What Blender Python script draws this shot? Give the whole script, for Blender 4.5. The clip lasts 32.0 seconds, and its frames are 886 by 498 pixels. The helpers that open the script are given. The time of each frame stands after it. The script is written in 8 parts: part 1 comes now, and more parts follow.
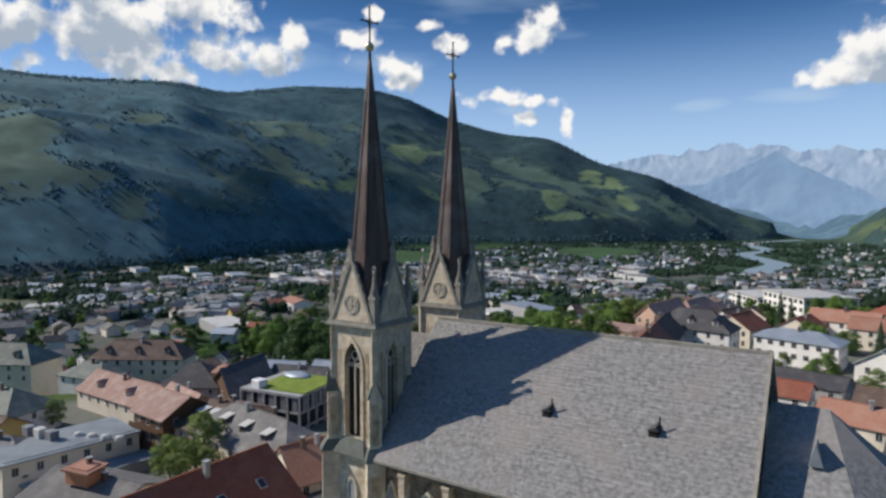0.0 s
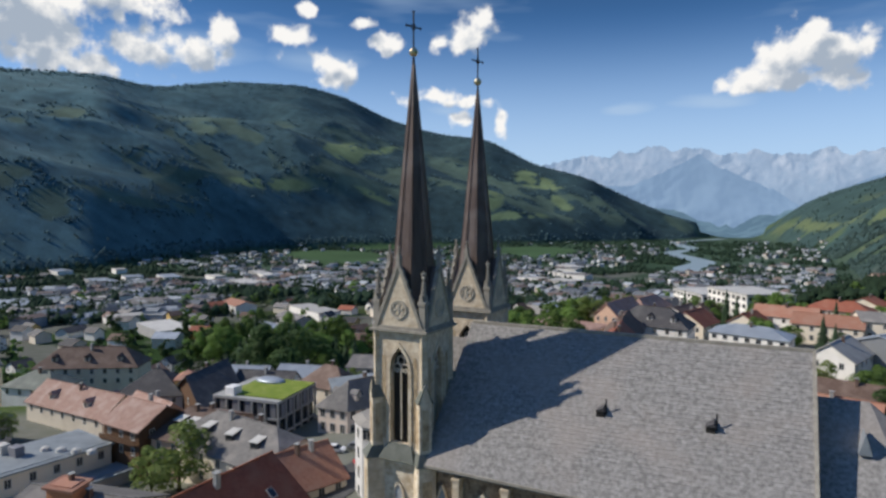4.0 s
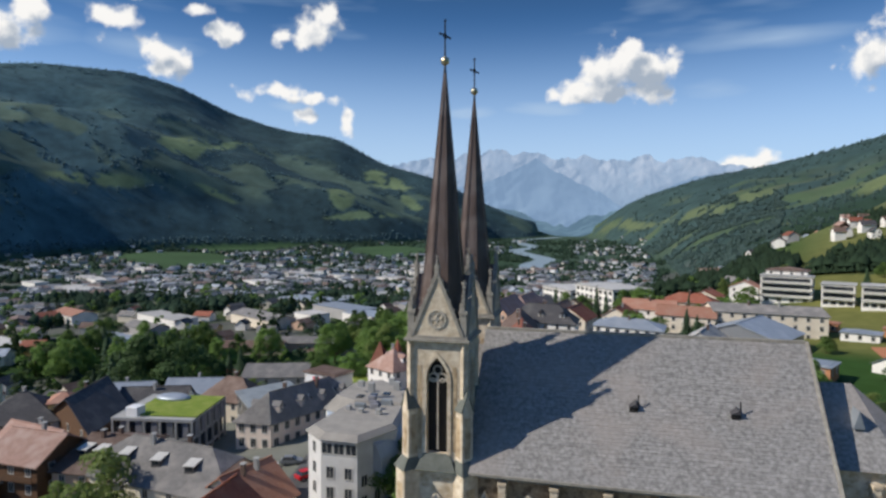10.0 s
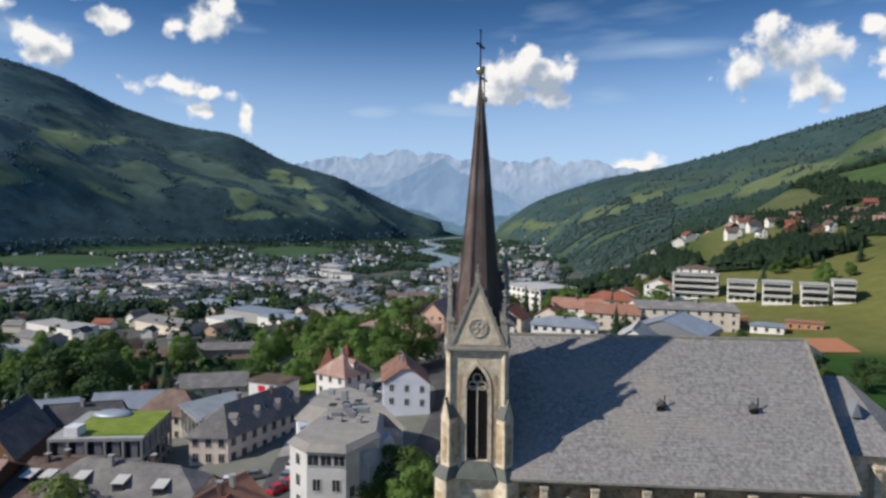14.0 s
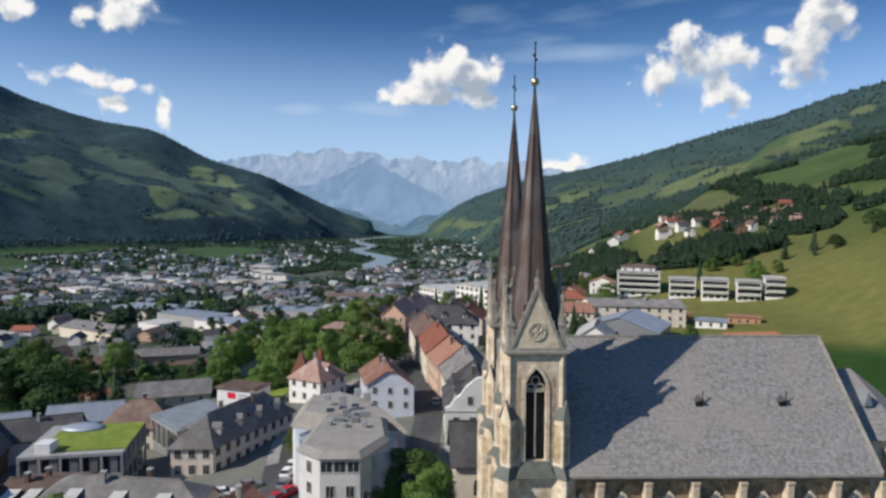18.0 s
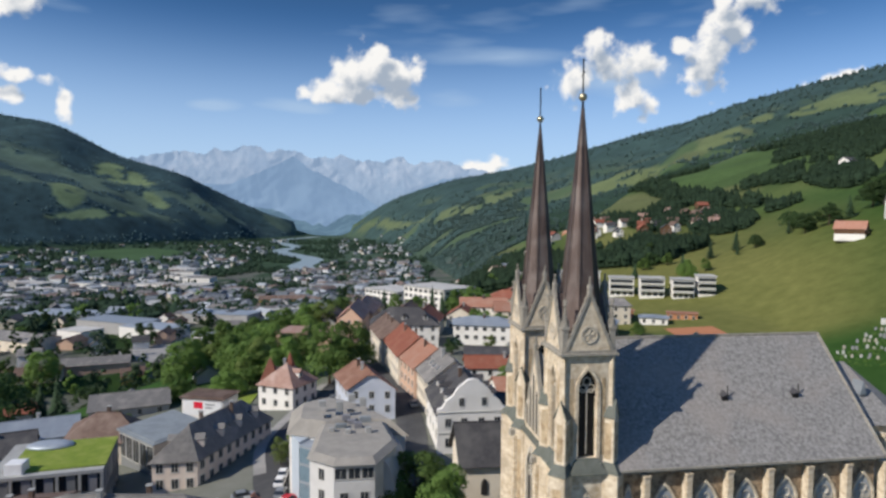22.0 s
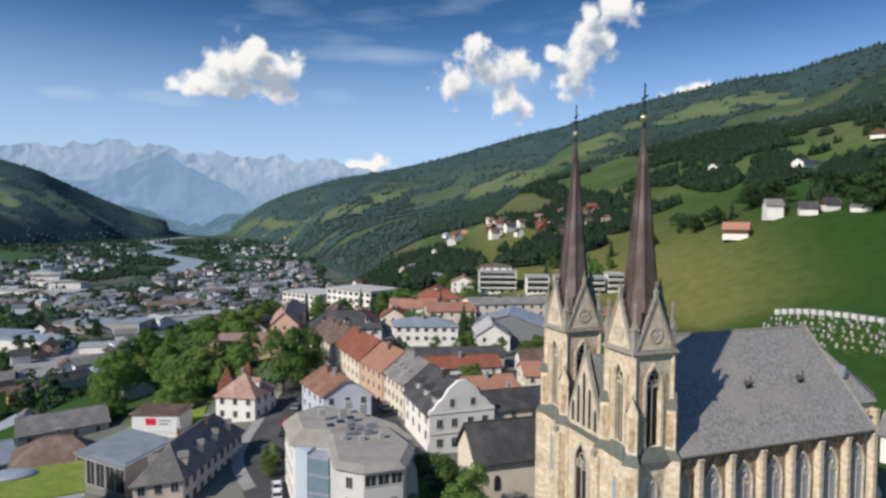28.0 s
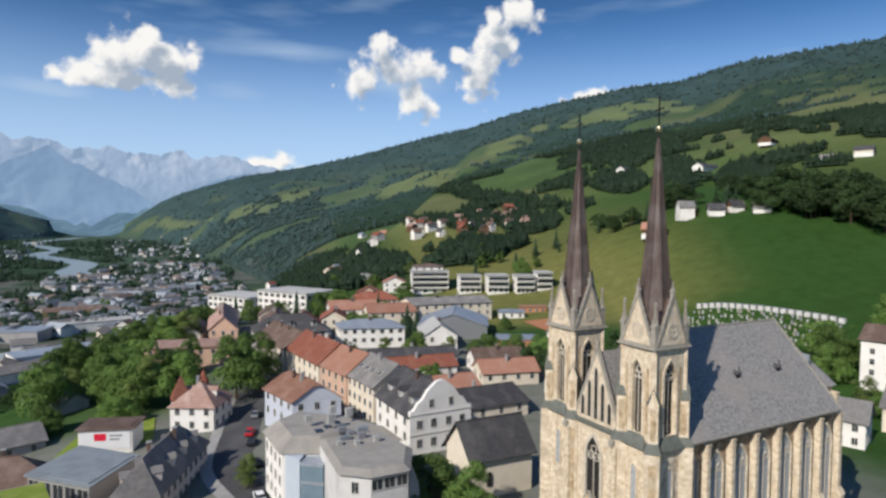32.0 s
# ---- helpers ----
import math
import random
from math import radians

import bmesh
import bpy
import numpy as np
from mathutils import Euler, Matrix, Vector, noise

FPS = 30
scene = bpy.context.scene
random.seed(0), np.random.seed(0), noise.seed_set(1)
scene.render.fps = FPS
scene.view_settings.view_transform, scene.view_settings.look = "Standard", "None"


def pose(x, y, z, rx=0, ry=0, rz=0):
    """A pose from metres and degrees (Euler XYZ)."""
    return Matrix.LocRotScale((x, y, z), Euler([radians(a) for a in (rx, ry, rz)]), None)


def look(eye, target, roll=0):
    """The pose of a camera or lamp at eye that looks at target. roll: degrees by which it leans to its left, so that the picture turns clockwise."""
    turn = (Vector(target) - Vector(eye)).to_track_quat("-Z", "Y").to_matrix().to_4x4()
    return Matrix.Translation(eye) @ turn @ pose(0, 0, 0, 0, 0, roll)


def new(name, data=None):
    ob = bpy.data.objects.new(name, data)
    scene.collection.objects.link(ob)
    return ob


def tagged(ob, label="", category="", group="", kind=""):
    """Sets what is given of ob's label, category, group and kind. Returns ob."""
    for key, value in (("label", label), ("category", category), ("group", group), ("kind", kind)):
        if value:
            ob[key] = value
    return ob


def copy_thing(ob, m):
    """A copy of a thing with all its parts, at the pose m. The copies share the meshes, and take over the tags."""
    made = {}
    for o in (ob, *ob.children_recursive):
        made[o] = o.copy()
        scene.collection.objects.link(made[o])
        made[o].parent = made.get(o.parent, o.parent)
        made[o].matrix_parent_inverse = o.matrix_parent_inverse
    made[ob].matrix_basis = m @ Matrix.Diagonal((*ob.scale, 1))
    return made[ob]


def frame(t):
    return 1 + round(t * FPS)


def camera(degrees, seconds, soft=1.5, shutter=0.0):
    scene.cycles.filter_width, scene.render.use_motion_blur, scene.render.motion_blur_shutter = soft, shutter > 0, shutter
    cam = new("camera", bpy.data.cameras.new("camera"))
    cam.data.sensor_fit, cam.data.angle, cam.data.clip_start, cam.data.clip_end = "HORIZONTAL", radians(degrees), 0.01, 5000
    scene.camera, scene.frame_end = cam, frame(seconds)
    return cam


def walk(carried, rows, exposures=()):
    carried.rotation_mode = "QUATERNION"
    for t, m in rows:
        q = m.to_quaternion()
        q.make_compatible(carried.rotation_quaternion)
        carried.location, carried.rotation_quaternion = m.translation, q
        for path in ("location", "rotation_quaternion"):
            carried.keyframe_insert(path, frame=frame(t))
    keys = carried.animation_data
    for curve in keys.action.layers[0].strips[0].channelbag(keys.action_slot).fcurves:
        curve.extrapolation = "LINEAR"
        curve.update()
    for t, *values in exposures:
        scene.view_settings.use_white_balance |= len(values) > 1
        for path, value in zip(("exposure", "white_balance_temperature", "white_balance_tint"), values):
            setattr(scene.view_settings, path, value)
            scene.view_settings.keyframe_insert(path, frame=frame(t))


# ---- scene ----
cam = camera(70.8, 32.0, 2.7)
METRES, EYE, TILT, LEAN, TURN = 100.0, 42.5, 0.0, 0.0, 33.7
ROWS = [
    (0.0, 0.0, 0.0, 0.0, 0.0, -2.76, -0.01),
    (0.5, -0.0106, -0.0001, 0.0006, -0.44, -2.76, -0.02),
    (1.0, -0.0223, 0.0001, 0.0014, -0.9, -2.76, -0.03),
    (1.5, -0.0347, 0.0001, 0.0021, -1.5, -2.76, -0.03),
    (2.0, -0.0473, 0.0002, 0.0027, -2.26, -2.76, -0.04),
    (2.5, -0.0602, 0.0003, 0.0034, -2.95, -2.77, -0.03),
    (4.5, -0.1151, 0.0005, 0.0059, -6.98, -2.8, -0.09),
    (5.0, -0.1292, 0.0007, 0.0066, -8.11, -2.8, -0.12),
    (5.5, -0.1435, 0.0019, 0.0072, -9.43, -2.79, -0.12),
    (6.0, -0.1578, 0.0043, 0.0077, -10.78, -2.79, -0.13),
    (6.5, -0.1719, 0.0068, 0.0087, -12.05, -2.81, -0.12),
    (7.0, -0.1858, 0.0101, 0.0094, -13.16, -2.8, -0.15),
    (7.5, -0.1995, 0.0135, 0.0098, -14.28, -2.8, -0.15),
    (8.0, -0.2133, 0.0173, 0.0107, -15.35, -2.82, -0.16),
    (8.5, -0.2273, 0.0213, 0.0112, -16.44, -2.81, -0.19),
    (9.0, -0.2412, 0.0259, 0.0119, -17.56, -2.8, -0.2),
    (9.5, -0.255, 0.031, 0.0129, -18.68, -2.81, -0.19),
    (10.0, -0.269, 0.0362, 0.0138, -19.83, -2.82, -0.21),
    (10.5, -0.2833, 0.0415, 0.0146, -20.96, -2.81, -0.23),
    (11.0, -0.2974, 0.047, 0.0157, -22.11, -2.82, -0.22),
    (11.5, -0.3118, 0.0528, 0.0167, -23.3, -2.82, -0.23),
    (12.0, -0.326, 0.0591, 0.0177, -24.46, -2.81, -0.25),
    (12.5, -0.34, 0.0655, 0.0186, -25.56, -2.8, -0.26),
    (13.0, -0.3539, 0.0723, 0.0197, -26.61, -2.8, -0.25),
    (13.5, -0.3677, 0.0791, 0.0208, -27.63, -2.81, -0.26),
    (14.0, -0.3812, 0.0862, 0.0216, -28.57, -2.8, -0.28),
    (14.5, -0.3949, 0.0931, 0.0223, -29.34, -2.8, -0.26),
    (16.5, -0.4483, 0.1207, 0.0257, -32.49, -2.84, -0.28),
    (17.0, -0.462, 0.1279, 0.0266, -33.35, -2.84, -0.27),
    (17.5, -0.4759, 0.135, 0.0275, -34.2, -2.85, -0.28),
    (18.0, -0.4898, 0.1422, 0.0285, -35.11, -2.85, -0.29),
    (18.5, -0.5036, 0.1497, 0.0296, -36.01, -2.84, -0.29),
    (19.0, -0.5179, 0.1573, 0.0307, -36.93, -2.84, -0.28),
    (19.5, -0.5316, 0.1654, 0.0317, -37.89, -2.83, -0.31),
    (20.0, -0.5454, 0.1741, 0.0326, -38.8, -2.82, -0.31),
    (20.5, -0.5593, 0.1828, 0.0338, -39.7, -2.82, -0.29),
    (21.0, -0.5731, 0.1919, 0.0348, -40.57, -2.82, -0.31),
    (21.5, -0.587, 0.2014, 0.0356, -41.38, -2.82, -0.32),
    (22.0, -0.6011, 0.2113, 0.0366, -42.21, -2.82, -0.34),
    (22.5, -0.6148, 0.2213, 0.0378, -43.11, -2.83, -0.32),
    (23.0, -0.6285, 0.2317, 0.0385, -44.02, -2.83, -0.33),
    (23.5, -0.6419, 0.2421, 0.0397, -44.94, -2.85, -0.31),
    (24.0, -0.6553, 0.2526, 0.0407, -45.8, -2.85, -0.32),
    (24.5, -0.6688, 0.2633, 0.0416, -46.69, -2.85, -0.33),
    (25.0, -0.6817, 0.2742, 0.0425, -47.43, -2.85, -0.33),
    (25.5, -0.6947, 0.2853, 0.0435, -48.22, -2.85, -0.32),
    (27.5, -0.747, 0.3334, 0.0475, -51.9, -2.85, -0.35),
    (28.0, -0.7587, 0.3463, 0.048, -52.94, -2.84, -0.36),
    (28.5, -0.7708, 0.3593, 0.0489, -53.98, -2.85, -0.36),
    (29.0, -0.7823, 0.3726, 0.0495, -55.0, -2.85, -0.36),
    (29.5, -0.7934, 0.386, 0.05, -56.05, -2.85, -0.37),
    (30.0, -0.8044, 0.3996, 0.0505, -57.14, -2.86, -0.39),
    (30.5, -0.8151, 0.4136, 0.0511, -58.2, -2.85, -0.38),
    (31.0, -0.8254, 0.4277, 0.0516, -59.27, -2.84, -0.39),
    (31.5, -0.8355, 0.4423, 0.0521, -60.39, -2.84, -0.39),
    (32.0, -0.8451, 0.4568, 0.0525, -61.44, -2.83, -0.39),
]
walk(cam, [(t, pose(0, 0, EYE, TILT, LEAN, TURN) @ pose(METRES * x, METRES * y, METRES * z, 90 + pitch, roll, yaw)) for t, x, y, z, yaw, pitch, roll in ROWS])

# ---------------------------------------------------------------- sky, sun, exposure
SUN_HEAD = Vector((13.0, 5.3, -10.4)).normalized()      # the way the sunlight travels
SUN_ELEV = math.asin(-SUN_HEAD.z)
SUN_BEAR = math.atan2(-SUN_HEAD.x, -SUN_HEAD.y)         # clockwise from +y
sun = new("sun", bpy.data.lights.new("sun", "SUN"))
sun.data.energy, sun.data.angle, sun.data.color = 4.6, radians(0.6), (1.0, 0.93, 0.83)
sun.matrix_world = look((0, 0, 300), Vector((0, 0, 300)) + SUN_HEAD)
scene.view_settings.exposure = 0.0

world = bpy.data.worlds.new("sky")
scene.world = world
world.use_nodes = True
wn, wl = world.node_tree.nodes, world.node_tree.links
wn.clear()


def wmath(op, a, b=None, clamp=False):
    n = wn.new("ShaderNodeMath")
    n.operation, n.use_clamp = op, clamp
    for i, s in enumerate((a, b)):
        if s is None:
            continue
        if isinstance(s, (int, float)):
            n.inputs[i].default_value = s
        else:
            wl.new(s, n.inputs[i])
    return n.outputs[0]


sky = wn.new("ShaderNodeTexSky")
sky.sky_type, sky.sun_disc = "NISHITA", False
sky.sun_elevation, sky.sun_rotation = SUN_ELEV, SUN_BEAR
sky.altitude, sky.air_density, sky.dust_density, sky.ozone_density = 3600, 1.0, 1.6, 3.0
spot = wn.new("ShaderNodeTexCoord").outputs["Generated"]

# cumulus heads: bearing and height in degrees, half width and half height in degrees
CUMULI = [
    (-1.8, 10.9, 2.6, 1.2), (0.6, 12.2, 2.2, 1.6), (2.6, 12.8, 2.3, 1.9), (4.8, 12.5, 1.9, 1.5), (1.6, 11.0, 4.2, 1.0),
    (20.3, 12.2, 2.0, 1.4), (22.4, 14.2, 1.8, 1.6), (23.6, 13.0, 2.8, 1.9), (25.8, 13.2, 1.9, 1.3), (25.2, 10.2, 1.6, 1.1),
    (31.2, 12.0, 1.5, 1.5), (31.6, 13.8, 1.6, 1.7), (33.2, 15.6, 1.7, 1.7), (34.2, 17.3, 1.8, 1.5), (32.4, 17.6, 1.0, 0.9), (29.0, 14.4, 0.7, 0.6),
]
WEST_CUMULI = [
    (-70.0, 15.0, 6.0, 3.0), (-64.0, 14.6, 5.0, 2.4), (-59.0, 14.0, 4.6, 2.0), (-53.5, 13.4, 4.0, 1.6), (-58, 12.2, 6, 1.2), (-49.0, 13.6, 2.6, 1.4), (-47.0, 15.4, 1.4, 1.3), (-66.0, 18.6, 9.0, 2.2), (-61.0, 16.2, 7.0, 1.8), (-56.0, 17.0, 5.0, 1.4),
    (-41.0, 15.4, 1.5, 1.1), (-37.4, 13.0, 1.5, 1.4), (-38.4, 13.8, 1.0, 0.9), (-32.6, 15.2, 1.5, 0.8), (-28.6, 15.6, 1.0, 0.9),
    (-25.4, 16.0, 1.8, 1.3), (-24.4, 17.4, 1.4, 1.3), (-28.6, 10.9, 2.6, 0.7), (-26.0, 10.4, 2.2, 0.6), (-26.4, 9.2, 1.3, 0.7), (-22.6, 8.6, 0.5, 1.2),
    (-40.0, 17.8, 0.8, 0.5), (-35.0, 17.0, 0.8, 0.5),
    (11.8, 4.6, 2.2, 0.7), (13.4, 5.0, 1.0, 0.7), (46.0, 10.6, 6.5, 0.6),
]
puff = bpy.data.node_groups.new("cumulus", "ShaderNodeTree")
puff.interface.new_socket("Vector", in_out="INPUT", socket_type="NodeSocketVector")
puff.interface.new_socket("Density", in_out="OUTPUT", socket_type="NodeSocketFloat")
pn, pl = puff.nodes, puff.links
way = pn.new("NodeGroupInput").outputs[0]


def pmath(op, a, b):
    n = pn.new("ShaderNodeMath")
    n.operation = op
    for i, v in enumerate((a, b)):
        if isinstance(v, (int, float)):
            n.inputs[i].default_value = v
        else:
            pl.new(v, n.inputs[i])
    return n.outputs[0]


banks = None
for bear, high, half_w, half_h in CUMULI + WEST_CUMULI:
    m = pn.new("ShaderNodeMapping")
    m.vector_type = "TEXTURE"
    b, e = radians(bear), radians(high)
    m.inputs["Location"].default_value = (math.sin(b) * math.cos(e), math.cos(b) * math.cos(e), math.sin(e))
    m.inputs["Rotation"].default_value = (0, 0, -b)
    m.inputs["Scale"].default_value = (math.tan(radians(half_w * 1.15)), 0.6, math.tan(radians(half_h * 1.15)))
    pl.new(way, m.inputs["Vector"])
    far = pn.new("ShaderNodeVectorMath")
    far.operation = "LENGTH"
    pl.new(m.outputs[0], far.inputs[0])
    near = pmath("SUBTRACT", 1.0, far.outputs["Value"])
    if banks is None:
        banks = near
    else:
        join = pn.new("ShaderNodeMath")
        join.operation = "SMOOTH_MAX"
        pl.new(banks, join.inputs[0])
        pl.new(near, join.inputs[1])
        join.inputs[2].default_value = 0.25
        banks = join.outputs[0]
billow = pn.new("ShaderNodeTexNoise")
billow.inputs["Scale"].default_value, billow.inputs["Detail"].default_value, billow.inputs["Roughness"].default_value = 20.0, 9.0, 0.6
pl.new(way, billow.inputs["Vector"])
curls = pn.new("ShaderNodeTexVoronoi")
curls.feature = "SMOOTH_F1"
curls.inputs["Scale"].default_value, curls.inputs["Smoothness"].default_value = 44.0, 0.6
pl.new(way, curls.inputs["Vector"])
ragged = pmath("ADD", pmath("MULTIPLY", pmath("SUBTRACT", billow.outputs["Fac"], 0.5), 3.3), pmath("MULTIPLY", pmath("SUBTRACT", 0.42, curls.outputs["Distance"]), 0.9))
pl.new(pmath("ADD", pmath("MAXIMUM", banks, -1.5), ragged), pn.new("NodeGroupOutput").inputs[0])


def density(shift):
    """The cloud's thickness seen in a direction, or a little way off towards the sun."""
    g = wn.new("ShaderNodeGroup")
    g.node_tree = puff
    add = wn.new("ShaderNodeVectorMath")
    add.operation = "ADD"
    add.inputs[1].default_value = shift
    wl.new(spot, add.inputs[0])
    wl.new(add.outputs[0], g.inputs[0])
    return g.outputs[0]


cover = wn.new("ShaderNodeMapRange")
cover.interpolation_type = "SMOOTHSTEP"
cover.inputs["From Min"].default_value, cover.inputs["From Max"].default_value = -0.12, 0.55
wl.new(density((0, 0, 0)), cover.inputs["Value"])
# thin high streaks
flat = wn.new("ShaderNodeMapping")
flat.inputs["Scale"].default_value = (3.0, 3.0, 15.0)
flat.inputs["Rotation"].default_value = (0.05, 0.08, 0)
wl.new(spot, flat.inputs["Vector"])
veil = wn.new("ShaderNodeTexNoise")
veil.inputs["Scale"].default_value, veil.inputs["Detail"].default_value, veil.inputs["Roughness"].default_value = 1.6, 3.0, 0.5
wl.new(flat.outputs[0], veil.inputs["Vector"])
thin = wn.new("ShaderNodeMapRange")
thin.inputs["From Min"].default_value, thin.inputs["From Max"].default_value = 0.52, 0.85
thin.inputs["To Max"].default_value = 0.45
wl.new(veil.outputs["Fac"], thin.inputs["Value"])
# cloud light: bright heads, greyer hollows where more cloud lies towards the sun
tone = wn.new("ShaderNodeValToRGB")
tone.color_ramp.elements[0].position, tone.color_ramp.elements[0].color = 0.0, (1.0, 0.985, 0.96, 1)
tone.color_ramp.elements[1].position, tone.color_ramp.elements[1].color = 0.8, (0.40, 0.47, 0.57, 1)
wl.new(density((-0.014, -0.006, 0.022)), tone.inputs[0])
# broad pale veils drawn out beside the cumuli
VEILS = [(9.5, 10.6, 10.0, 2.4), (14.0, 14.2, 8.0, 1.1), (44.0, 10.8, 10.0, 1.6), (-27.5, 9.6, 5.0, 1.6), (-12.0, 9.4, 5.0, 1.4), (-50.0, 13.6, 8.0, 2.4), (2.0, 6.0, 22.0, 2.6), (-4.0, 9.6, 7.0, 1.3), (24.0, 11.6, 9.0, 2.6), (-38.0, 13.6, 7.0, 2.0)]
haze = None
for bear, high_, half_w, half_h in VEILS:
    m = wn.new("ShaderNodeMapping")
    m.vector_type = "TEXTURE"
    b, e = radians(bear), radians(high_)
    m.inputs["Location"].default_value = (math.sin(b) * math.cos(e), math.cos(b) * math.cos(e), math.sin(e))
    m.inputs["Rotation"].default_value = (0, 0, -b)
    m.inputs["Scale"].default_value = (math.tan(radians(half_w)), 0.6, math.tan(radians(half_h)))
    wl.new(spot, m.inputs["Vector"])
    far = wn.new("ShaderNodeVectorMath")
    far.operation = "LENGTH"
    wl.new(m.outputs[0], far.inputs[0])
    near = wmath("SUBTRACT", 1.0, far.outputs["Value"])
    haze = near if haze is None else wmath("MAXIMUM", haze, near)
drawn = wmath("ADD", haze, wmath("MULTIPLY", wmath("SUBTRACT", veil.outputs["Fac"], 0.5), 1.5))
soft_veil = wmath("MULTIPLY", wmath("MULTIPLY", drawn, 0.9, True), 0.72)
low_air = wn.new("ShaderNodeMapRange")          # the paler air towards the horizon
low_air.interpolation_type = "SMOOTHSTEP"
low_air.inputs["From Min"].default_value, low_air.inputs["From Max"].default_value = 0.05, 0.31
low_air.inputs["To Min"].default_value, low_air.inputs["To Max"].default_value = 0.80, 0.0
height_ = wn.new("ShaderNodeSeparateXYZ")
wl.new(spot, height_.inputs[0])
wl.new(height_.outputs["Z"], low_air.inputs["Value"])
sheer = wmath("MAXIMUM", wmath("MAXIMUM", thin.outputs[0], soft_veil, True), low_air.outputs[0], True)
SKY_STRENGTH, CLOUD_STRENGTH = 0.135, 0.95
air = wn.new("ShaderNodeBackground")
air.inputs["Strength"].default_value = SKY_STRENGTH
deep = wn.new("ShaderNodeHueSaturation")
deep.inputs["Saturation"].default_value, deep.inputs["Value"].default_value = 1.2, 1.28
wl.new(sky.outputs[0], deep.inputs["Color"])
fall = wn.new("ShaderNodeValToRGB")
for place, level in ((0.08, 1.0), (0.36, 0.44), (0.62, 1.0)):
    stop = fall.color_ramp.elements.new(place)
    stop.color = (level, level, level, 1)
fall.color_ramp.elements.remove(fall.color_ramp.elements[0])
fall.color_ramp.elements.remove(fall.color_ramp.elements[-1])
wl.new(height_.outputs["Z"], fall.inputs[0])
fade = wn.new("ShaderNodeVectorMath")
fade.operation = "SCALE"
wl.new(deep.outputs[0], fade.inputs[0])
wl.new(fall.outputs[0], fade.inputs["Scale"])
wl.new(fade.outputs[0], air.inputs["Color"])
cloud = wn.new("ShaderNodeBackground")
cloud.inputs["Strength"].default_value = CLOUD_STRENGTH
wl.new(tone.outputs[0], cloud.inputs["Color"])
both = wn.new("ShaderNodeMixShader")
pale = wn.new("ShaderNodeBackground")
pale.inputs["Color"].default_value, pale.inputs["Strength"].default_value = (0.52, 0.68, 0.88, 1), 0.9
misty = wn.new("ShaderNodeMixShader")
wl.new(sheer, misty.inputs[0])
wl.new(air.outputs[0], misty.inputs[1])
wl.new(pale.outputs[0], misty.inputs[2])
wl.new(cover.outputs[0], both.inputs[0])
wl.new(misty.outputs[0], both.inputs[1])
wl.new(cloud.outputs[0], both.inputs[2])
wl.new(both.outputs[0], wn.new("ShaderNodeOutputWorld").inputs["Surface"])

